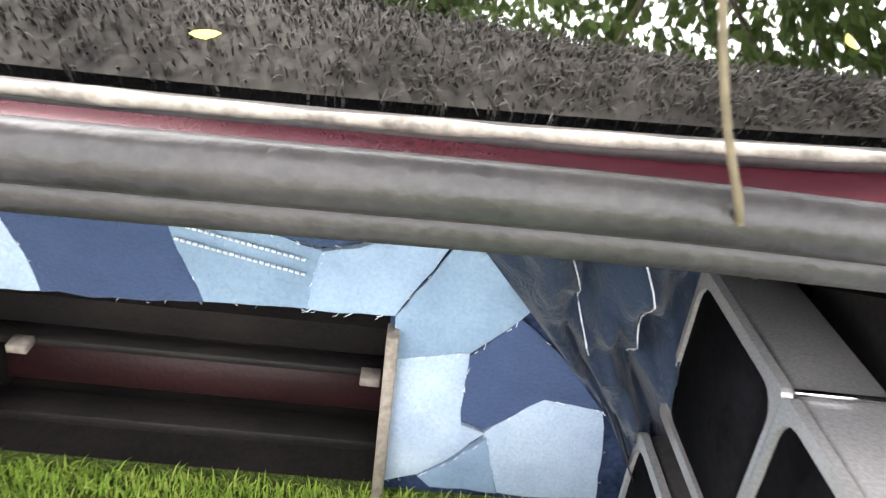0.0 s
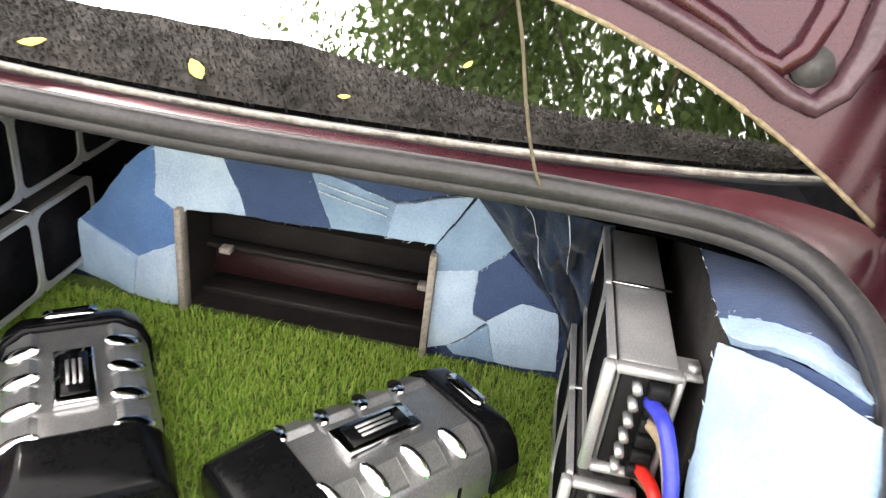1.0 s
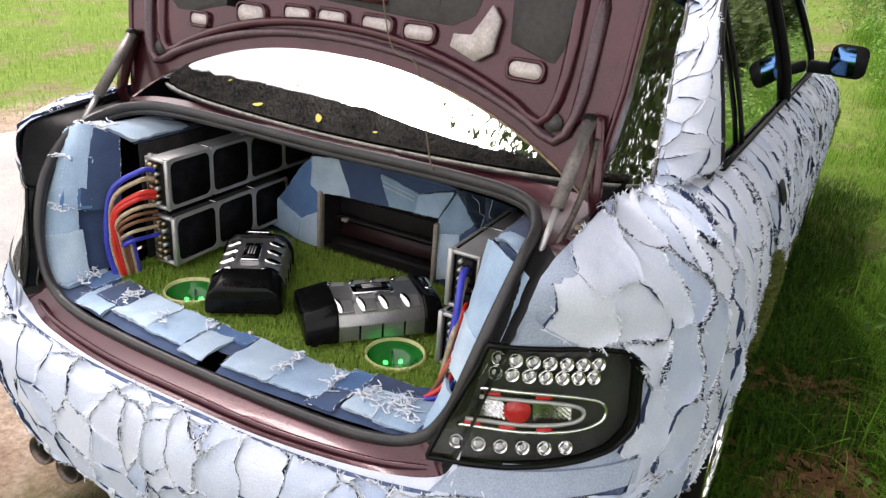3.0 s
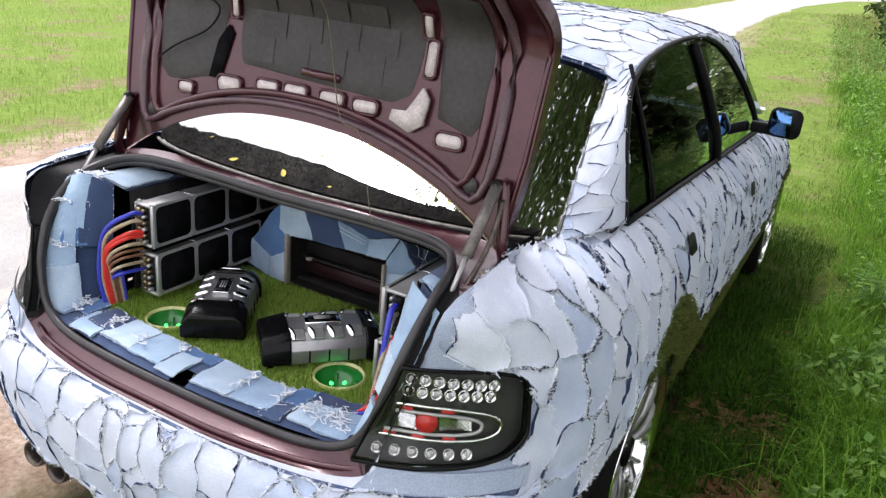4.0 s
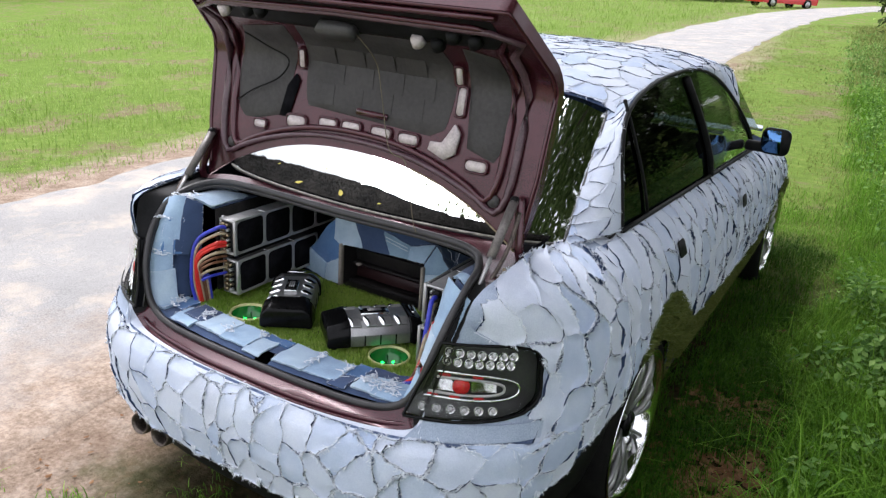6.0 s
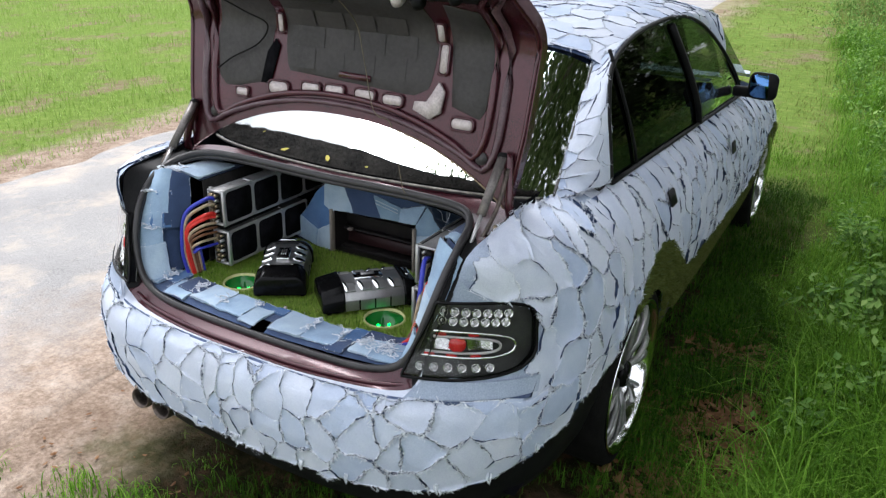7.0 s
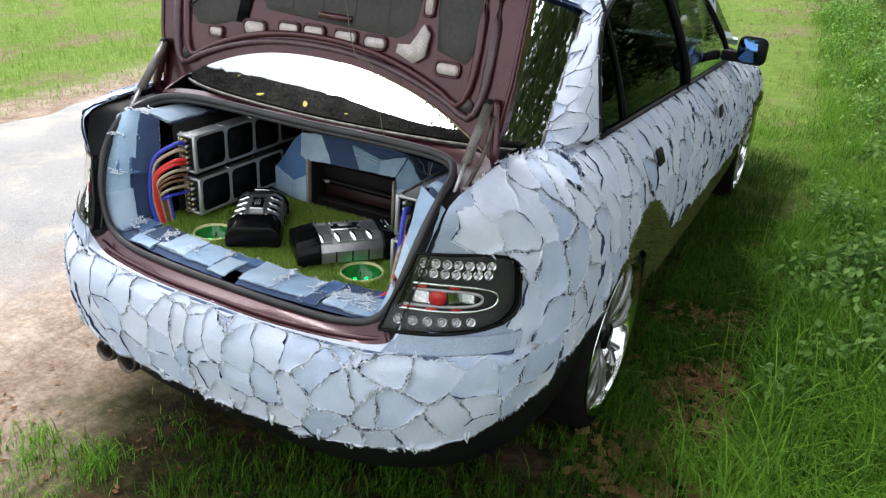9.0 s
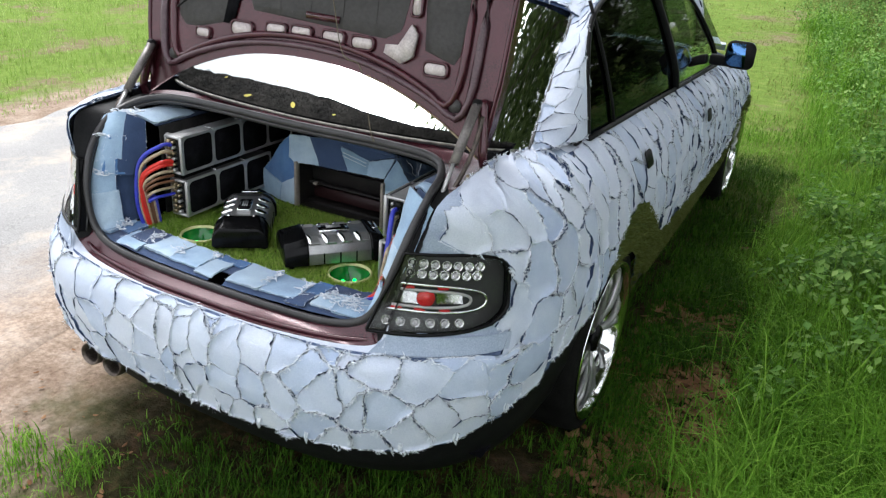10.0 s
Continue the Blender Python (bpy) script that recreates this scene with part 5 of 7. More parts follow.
tail_lamp(1)
tail_lamp(-1)

# ---- plain cloth panels above and below the right lamp, and on the left ----
for sd in (1, -1):
    def cloth(k, v, s=sd):
        lo = rim_u(v) + 0.004
        hi = max(lo + 0.01, 0.745 - 1.4 * max(0, v - 0.846)) if v > 0.8 else 0.86
        return on_body(s * (lo + (hi - lo) * k), v, 0.007)
    grid_mesh("smooth_cloth_panel", cloth, span(0, 1, 12), span(0.846, 0.905, 6), DENIM_PLAIN, car)
    grid_mesh("smooth_cloth_panel", cloth, span(0, 1, 16), span(0.603, 0.647, 3), DENIM_PLAIN, car)

# ---- door mirror, door handle recesses, filler mark ----
mirror = new("door_mirror")
mirror.parent = car
mb = bmesh.new()
bmesh.ops.create_cube(mb, size=1)
bmesh.ops.scale(mb, vec=(0.145, 0.09, 0.135), verts=mb.verts)
for v in mb.verts:
    if v.co.y > 0:
        v.co.x *= 0.75
        v.co.z *= 0.7
bmesh.ops.bevel(mb, geom=mb.edges[:], offset=0.03, segments=4, affect="EDGES", profile=0.5)
mb.transform(pose(0.868, 2.85, 0.995, 0, 0, -8))
part("mirror_shell", mb, DENIM_TONES[2], mirror, "blue denim covered mirror shell")
part("mirror_frame", plate(round_rect(0, 0, 0.14, 0.13, 0.035), lambda a, b, o: pose(0.868, 2.80, 0.995, 0, 0, -8) @ Vector((a, -o, b)), 0.006), BLACK_PLASTIC, mirror)
part("mirror_glass", plate(round_rect(0, 0, 0.122, 0.11, 0.03), lambda a, b, o: pose(0.868, 2.793, 0.995, -1.0, 0, 1.5) @ Vector((a, -o, b)), 0.003), MIRROR_MAT, mirror, "mirror glass tinted blue for the denim it would reflect")
part("mirror_arm", box_bm(0.1, 0.05, 0.05, 0.012, 2, pose(0.77, 2.86, 0.95)), BLACK_PLASTIC, mirror)
for y, z in ((1.29, 0.848), (2.33, 0.793)):
    part("door_handle_recess", plate(round_rect(0, 0, 0.075, 0.05, 0.008), lambda a, b, o, yy=y, zz=z: Vector((body(UC + yy + a - YC, zz + b).x + 0.012 + o, yy + a, zz + b)), 0.004), BLACK_PLASTIC, car)
part("shoulder_slot", plate(round_rect(0, 0, 0.06, 0.035, 0.008), lambda a, b, o: Vector((0.70 + b, 0.86 + a, 0.98 - 0.3 * b + o)), 0.006), BLACK_PLASTIC, car)

# ---- twin exhaust ----
for x, y in ((-0.326, 0.10), (-0.425, 0.108)):
    pipe = lathe([(0.024, 0.30), (0.024, 0.02), (0.025, 0.005), (0.031, -0.005), (0.034, -0.004), (0.036, 0.01), (0.036, 0.12), (0.028, 0.14), (0.028, 0.35)], 26, "z")
    pipe.transform(pose(x, y - 0.05, 0.298, -97, 0, 4))
    part("exhaust_tip", pipe, SOOT, car, "sooty steel exhaust tailpipe")
    part("exhaust_bore", cyl_bm(0.023, 0.023, 0.004, 20, pose(x, y + 0.06, 0.285, 83)), FELT, car)
part("exhaust_bracket", box_bm(0.03, 0.05, 0.03, 0.006, 2, pose(-0.285, 0.11, 0.29)), SOOT, car)

# ---- inside the boot ----
PANEL_Y = 0.692
turf_floor = raw("turf_mat", [(-0.46, 0.275, FLOOR_Z), (0.0, 0.215, FLOOR_Z), (0.40, 0.26, FLOOR_Z), (0.40, PANEL_Y, FLOOR_Z), (-0.46, PANEL_Y + 0.04, FLOOR_Z)], [(0, 1, 2, 3, 4)], TURF_BASE, None, "artificial grass mat on the boot floor", False)
tagged(turf_floor, "short artificial grass mat covering the boot floor", "turf")
WELLS = [(-0.228, 0.332), (0.275, 0.370)]
WELL_R = 0.058
turf_floor.data.clear_geometry()
tb = bmesh.new()
fx, fy = span(-0.43, 0.42, 86), span(0.20, 0.72, 52)
gridv = {}
for i, x in enumerate(fx):
    for j, y in enumerate(fy):
        gridv[i, j] = tb.verts.new((x, y, FLOOR_Z + 0.001 * noise.noise((x * 20, y * 20, 0))))
for i in range(len(fx) - 1):
    for j in range(len(fy) - 1):
        cx, cy = fx[i] + 0.005, fy[j] + 0.005
        if cy > 0.222 + 0.25 * cx * cx and all(math.hypot(cx - a, cy - b) > WELL_R - 0.003 for a, b in WELLS):
            tb.faces.new((gridv[i, j], gridv[i + 1, j], gridv[i + 1, j + 1], gridv[i, j + 1]))
bmesh.ops.delete(tb, geom=[v for v in tb.verts if not v.link_faces], context="VERTS")
tb.to_mesh(turf_floor.data)
tb.free()
rt = random.Random(21)
spots = []
while len(spots) < 42000:
    x, y = rt.uniform(-0.43, 0.42), rt.uniform(0.21, 0.684)
    if y > 0.224 + 0.25 * x * x and all(math.hypot(x - a, y - b) > WELL_R + 0.002 for a, b in WELLS) and not (y > PANEL_Y and abs(x) > 0.17):
        spots.append(((x, y, FLOOR_Z), (0, 0, 1)))
blades("turf_fibres", spots, TURF, None, (0.008, 0.016), 0.0016, 0.9, 5, "short green and straw artificial grass fibres", "turf")

# speaker wells lit green
def speaker_well(x, y):
    w = thing("speaker_well", "round speaker well with cream ring, lit green inside", "speaker", (x, y, FLOOR_Z), "speakers in the boot floor")
    part("ring", lathe([(WELL_R - 0.003, 0.002), (WELL_R - 0.002, 0.008), (WELL_R, 0.010), (WELL_R + 0.0025, 0.007), (WELL_R + 0.003, -0.002)], 40, "z"), CREAM, w, "thin cream ring")
    part("bowl", lathe([(WELL_R - 0.002, 0.003), (WELL_R - 0.006, -0.012), (0.042, -0.034), (0.022, -0.043), (0.002, -0.043)], 36, "z"), GREEN_PLASTIC, w, "clear green plastic bowl")
    part("magnet_cap", lathe([(0.002, -0.030), (0.011, -0.031), (0.014, -0.036), (0.014, -0.043)], 20, "z"), GOLD, w, "copper coloured centre cap")
    part("inner_ring", lathe([(0.018, -0.040), (0.020, -0.033), (0.023, -0.033), (0.025, -0.040)], 28, "z"), GREEN_PLASTIC, w)
    for k in range(5):
        a = k * 2 * math.pi / 5 + 0.4
        part("led", box_bm(0.009, 0.007, 0.006, 0.002, 2, pose(0.026 * math.cos(a), 0.026 * math.sin(a), -0.027, 0, 0, math.degrees(a))), GREEN_LED, w)
        part("spoke", tube([(0.018 * math.cos(a + 0.6), 0.018 * math.sin(a + 0.6), -0.038), (0.05 * math.cos(a + 0.6), 0.05 * math.sin(a + 0.6), -0.018)], 0.0022, 6), GREEN_PLASTIC, w)


for x, y in WELLS:
    speaker_well(x, y)

# power amplifiers lying on the turf
def amplifier(x, y, heading, plug):
    a = thing("amplifier", "silver and black car amplifier with raised tiles and added highlights", "amplifier", (0, 0, 0), "amplifiers on the turf")
    L, W, H = 0.28, 0.158, 0.078
    def sect(w, h, ch):
        return [(-w / 2, 0.006), (w / 2, 0.006), (w / 2, h * 0.52), (w / 2 - ch * 0.5, h * 0.80), (w / 2 - ch * 1.6, h), (-w / 2 + ch * 1.6, h), (-w / 2 + ch * 0.5, h * 0.80), (-w / 2, h * 0.52)]
    def extrude(x0, x1, s0, s1, bev=0.003):
        bm = bmesh.new()
        A = [bm.verts.new((x0, yy, zz)) for yy, zz in s0]
        B = [bm.verts.new((x1, yy, zz)) for yy, zz in s1]
        n = len(A)
        bm.faces.new(A[::-1])
        bm.faces.new(B)
        for i in range(n):
            bm.faces.new((A[i], A[(i + 1) % n], B[(i + 1) % n], B[i]))
        bmesh.ops.recalc_face_normals(bm, faces=bm.faces)
        if bev:
            bmesh.ops.bevel(bm, geom=bm.edges[:], offset=bev, segments=2, affect="EDGES", profile=0.5)
        return bm
    c0 = -L / 2 + 0.062
    c1 = L / 2 - 0.036
    part("heatsink_body", extrude(c0, c1, sect(W - 0.008, H - 0.004, 0.018), sect(W - 0.008, H - 0.004, 0.018), 0.002), GUNMETAL, a, "satin silver ribbed casing")
    part("end_cap", extrude(-L / 2, c0 + 0.004, sect(W - 0.004, H - 0.014, 0.014), sect(W + 0.004, H + 0.004, 0.02), 0.005), BLACK_CASE, a, "glossy black sloping end cap")
    part("end_cap", extrude(c1 - 0.004, L / 2, sect(W + 0.004, H + 0.004, 0.02), sect(W - 0.004, H - 0.008, 0.016), 0.005), BLACK_CASE, a, "glossy black end cap")
    step = (c1 - c0) / 4
    for row in (-1, 1):
        for k in range(4):
            cx = c0 + step * (k + 0.5)
            # raised tile, with a chrome lens added as the highlight on its flank
            bm = bmesh.new()
            yc, zc = row * (W * 0.31), H * 0.90
            bmesh.ops.create_cube(bm, size=1)
            bmesh.ops.scale(bm, vec=(step * 0.78, 0.036, 0.014), verts=bm.verts)
            for v in bm.verts:
                if v.co.z > 0:
                    v.co.x *= 0.72
                    v.co.y *= 0.8
            bmesh.ops.bevel(bm, geom=bm.edges[:], offset=0.0012, segments=1, affect="EDGES")
            bm.transform(pose(cx, yc, zc - 0.003, -row * 30))
            part("raised_tile", bm, GUNMETAL, a, smooth=False)
            fl = bmesh.new()
            bmesh.ops.create_uvsphere(fl, u_segments=12, v_segments=8, radius=1.0)
            bmesh.ops.scale(fl, vec=(0.0085, 0.021, 0.004), verts=fl.verts)
            fl.transform(pose(cx - step * 0.36, yc, zc + 0.003, -row * 24, -30))
            part("tile_highlight", fl, CHROME, a, "chrome lens added in the shape of a tile's highlight")
            part("side_groove", box_bm(0.004, 0.003, H * 0.4, 0.001, 1, pose(c0 + step * k, row * (W / 2 - 0.0035), H * 0.3)), BLACK_CASE, a)
    part("label_frame", extrude(-0.036, 0.05, [(-0.021, H - 0.004), (0.021, H - 0.004), (0.019, H + 0.006), (-0.019, H + 0.006)], [(-0.021, H - 0.004), (0.021, H - 0.004), (0.019, H + 0.006), (-0.019, H + 0.006)], 0.002), CHROME, a)
    part("label_window", box_bm(0.066, 0.026, 0.004, 0.001, 1, pose(0.007, 0, H + 0.006)), BLACK_CASE, a)
    for k in (-1, 0, 1):
        part("label_bar", box_bm(0.04, 0.003, 0.001, 0, 1, pose(0.007, 0.006 * k, H + 0.0085)), SILVER, a)
    part("badge", plate(round_rect(0, 0, 0.016, 0.056, 0.0075), lambda p, q, o: Vector((L / 2 - 0.018 + p, q, H + 0.003 + o)), 0.002), CHROME, a, "oval bright badge")
    part("badge_bar", box_bm(0.006, 0.036, 0.001, 0, 1, pose(L / 2 - 0.018, 0, H + 0.0055)), BLACK_CASE, a)
    for sx in (-1, 1):
        for sy in (-1, 1):
            part("foot", cyl_bm(0.008, 0.007, 0.008, 10, pose(sx * (L / 2 - 0.02), sy * (W / 2 - 0.014), 0.004)), BLACK_CASE, a)
            part("corner_screw", cyl_bm(0.004, 0.004, 0.004, 6, pose(sx * (L / 2 - 0.006), sy * (W / 2 - 0.012), 0.016, 0, 90)), SILVER, a)
    if plug:
        part("plug", box_bm(0.03, 0.022, 0.02, 0.004, 2, pose(L / 2 + 0.012, -0.03, 0.022)), BLUE_CABLE, a, "dark blue plug")
    a.matrix_world = pose(x, y, FLOOR_Z + 0.012, 0, 0, heading)
    return a


amplifier(-0.128, 0.415, 124, False)
amplifier(0.168, 0.428, 48, True)
bead = lathe([(0.0005, 0.011), (0.004, 0.0095), (0.0055, 0.006), (0.005, 0.003), (0.003, 0.0), (0.0005, 0.0)], 14, "z")
bead.transform(Matrix.Translation((0.008, 0.256, FLOOR_Z + 0.008)))
tagged(part("cap_nut", bead, WHITE_PAD), "small white plastic cap lying on the turf", "cap")

# bulkhead panel covered in big denim pieces round a cubby
bulk = thing("bulkhead_panel", "boot bulkhead covered in blue denim pieces round a dark cubby", "panel", (0, PANEL_Y, FLOOR_Z))


def panel_at(x, z):
    """Fits the drawing of the panel between the racks."""
    return 0.939 * x + 0.021, z + (-0.012 + 0.05 * (x - 0.1)) * min(1.0, max(0.25, (z - 0.63) / 0.17))


def on_panel(x, z):
    """The panel: flat in the middle, its sides folded back a little."""
    px, pz = panel_at(x, z)
    return Vector((px, PANEL_Y + 0.28 * max(0, -x - 0.24), pz))


def local(v):
    return [Vector(p) - Vector((0, PANEL_Y, FLOOR_Z)) for p in v]


HOLE = (-0.178, 0.165, 0.649, 0.808)         # on the drawing
OPEN = (-0.146, 0.176, 0.640, 0.785)         # in the boot
for x0, x1, z0, z1 in ((-0.40, HOLE[0], 0.63, 0.905), (HOLE[1], 0.38, 0.63, 0.885), (HOLE[0], HOLE[1], HOLE[3], 0.905)):
    g = [on_panel(x, z if z < 0.7 else min(z, 0.902 - 1.077 * max(0, -0.211 - x))) + Vector((0, 0.004, 0)) for z in (z0, z1) for x in span(x0, x1, 6)]
    raw("backing_board", local(g), [(i, i + 1, i + 8, i + 7) for i in range(6)], DENIM_BASE, bulk)


def panel_piece(tone, *corners):
    rng = random.Random(hash((tone, len(corners))) % 1000 + int(abs(corners[0][0]) * 1000))
    c = (sum(p[0] for p in corners) / len(corners), sum(p[1] for p in corners) / len(corners))
    area = sum(a[0] * b[1] - b[0] * a[1] for a, b in zip(corners, corners[1:] + corners[:1]))
    if area < 0:
        corners = corners[::-1]
    d = patch_data(rng, c, list(corners), lambda u, v: on_panel(u, v), lift=0.003, gap=-0.0008, step=0.012, curl=0.002, threads=12, thread_len=0.005, ragged=0.06, fine=0.00035, hem=0.004, warp=0.004)
    raw("denim_piece", local(d[0]), d[1], [DENIM_TONES[tone], DENIM_TONES[tone], THREAD], bulk, slots=d[2])


panel_piece(4, (-0.211, 0.902), (-0.123, 0.903), (-0.087, 0.811), (-0.173, 0.811), (-0.18, 0.803), (-0.215, 0.825))
panel_piece(2, (-0.236, 0.879), (-0.353, 0.749), (-0.252, 0.714), (-0.18, 0.76), (-0.18, 0.803), (-0.215, 0.825), (-0.211, 0.899))
panel_piece(0, (-0.353, 0.749), (-0.385, 0.65), (-0.262, 0.645), (-0.252, 0.714))
panel_piece(4, (-0.252, 0.714), (-0.262, 0.645), (-0.18, 0.645), (-0.18, 0.76))
panel_piece(1, (-0.123, 0.903), (-0.005, 0.9), (0.024, 0.809), (-0.087, 0.811))
panel_piece(3, (-0.006, 0.886), (0.112, 0.857), (0.102, 0.809), (0.024, 0.809))
panel_piece(0, (0.112, 0.857), (0.211, 0.878), (0.166, 0.808), (0.102, 0.809))
panel_piece(3, (0.166, 0.806), (0.216, 0.876), (0.267, 0.816), (0.228, 0.775), (0.168, 0.768))
panel_piece(4, (0.168, 0.767), (0.228, 0.775), (0.229, 0.709), (0.25, 0.702), (0.199, 0.658), (0.168, 0.645))
panel_piece(1, (0.229, 0.773), (0.259, 0.809), (0.315, 0.763), (0.34, 0.732), (0.29, 0.739), (0.25, 0.705), (0.229, 0.712))
panel_piece(4, (0.25, 0.702), (0.29, 0.739), (0.34, 0.732), (0.355, 0.645), (0.267, 0.645))
panel_piece(3, (0.199, 0.656), (0.253, 0.699), (0.267, 0.645), (0.21, 0.645))
panel_piece(1, (-0.09, 0.903), (0.21, 0.882), (0.30, 0.88), (0.30, 0.945), (-0.06, 0.935))


def rumple(a, b):
    """Loose dark denim bunched up between the panel and the rack."""
    l, r = Vector((0.212, 0, 0.882)).lerp(Vector((0.34, 0, 0.735)), b), Vector((0.375, 0, 0.925)).lerp(Vector((0.395, 0, 0.66)), b)
    p = l.lerp(r, a)
    fold = abs(math.sin(7 * a + 2.2 * b + 2 * noise.noise((a * 3, b * 3, 1)))) * 0.042 + 0.026 * noise.noise((a * 9, b * 7, 4)) + 0.008 * noise.noise((a * 22, b * 18, 2))
    return Vector((p.x, PANEL_Y - 0.006 - fold * min(1, 4 * a), p.z))


grid_mesh("rumpled_denim", lambda a, b: rumple(a, b) - Vector((0, PANEL_Y, FLOOR_Z)), span(0, 1, 34), span(0, 1, 34), DENIM_TEAL, bulk, label="loose dark denim bunched up beside the panel")
for a in (0.34, 0.62):
    part("seam_fray", tube([rumple(a + 0.04 * math.sin(b * 9), b) - Vector((0, PANEL_Y + 0.003, FLOOR_Z)) for b in span(0.05, 0.5, 14)], 0.0009, 5, taper=lambda t: 0.6 + 0.7 * noise.noise((t * 25, 0, 0))), THREAD, bulk)
panel_piece(1, (-0.005, 0.902), (0.21, 0.882), (0.112, 0.861), (-0.005, 0.889))
panel_piece(1, (-0.353, 0.749), (-0.40, 0.70), (-0.40, 0.645), (-0.385, 0.645))
for k in range(22):
    x = 0.012 + k * 0.0042
    for dz in (0.0, -0.011):
        part("seam_stitch", box_bm(0.003, 0.0016, 0.0016, 0, 1, Matrix.Translation(on_panel(x, 0.872 - (x - 0.01) * 0.24 + dz) - Vector((0, PANEL_Y + 0.0085, FLOOR_Z))) @ pose(0, 0, 0, 0, 14)), THREAD, bulk)
# cubby
cv = [Vector((x, y, z)) - Vector((0, PANEL_Y, FLOOR_Z)) for y in (PANEL_Y, PANEL_Y + 0.24) for x, z in ((OPEN[0], OPEN[2]), (OPEN[1], OPEN[2]), (OPEN[1], OPEN[3]), (OPEN[0], OPEN[3]))]
raw("cubby", cv, [(0, 1, 5, 4), (1, 2, 6, 5), (2, 3, 7, 6), (3, 0, 4, 7), (4, 5, 6, 7)], DARK_WOOD, bulk, "dark boarded cubby", False)
for x in (OPEN[0] - 0.003, OPEN[1] + 0.003):
    part("cubby_edge", box_bm(0.009, 0.02, OPEN[3] - OPEN[2] + 0.006, 0.001, 1, pose(x, -0.006, (OPEN[2] + OPEN[3]) / 2 - FLOOR_Z)), WOOD_EDGE, bulk, "raw pale board edge")
CW = OPEN[1] - OPEN[0]
part("cubby_board", box_bm(CW - 0.004, 0.012, 0.070, 0.001, 1, pose(0.015, 0.075, 0.112, 8)), DARK_WOOD, bulk, "dark grey board across the top of the cubby")
part("cubby_rail", box_bm(CW - 0.006, 0.02, 0.007, 0.001, 1, pose(0.015, 0.062, 0.074)), DARK_WOOD, bulk)
for k in range(4):
    part("cubby_slat", box_bm(CW - 0.02, 0.006, 0.003, 0, 1, pose(0.015, 0.10, 0.054 + 0.005 * k)), DARK_WOOD, bulk)
part("cubby_board", box_bm(CW - 0.004, 0.012, 0.036, 0.001, 1, pose(0.015, 0.085, 0.034, -10)), MAROON_BOARD, bulk, "dark maroon board")
part("cubby_lip", box_bm(CW - 0.004, 0.03, 0.010, 0.001, 1, pose(0.015, 0.05, 0.012)), DARK_WOOD, bulk)
for x in (OPEN[0] + 0.035, OPEN[1] - 0.012):
    part("cubby_bracket", box_bm(0.016, 0.016, 0.008, 0.001, 1, pose(x, 0.045, 0.076)), WOOD_EDGE, bulk)

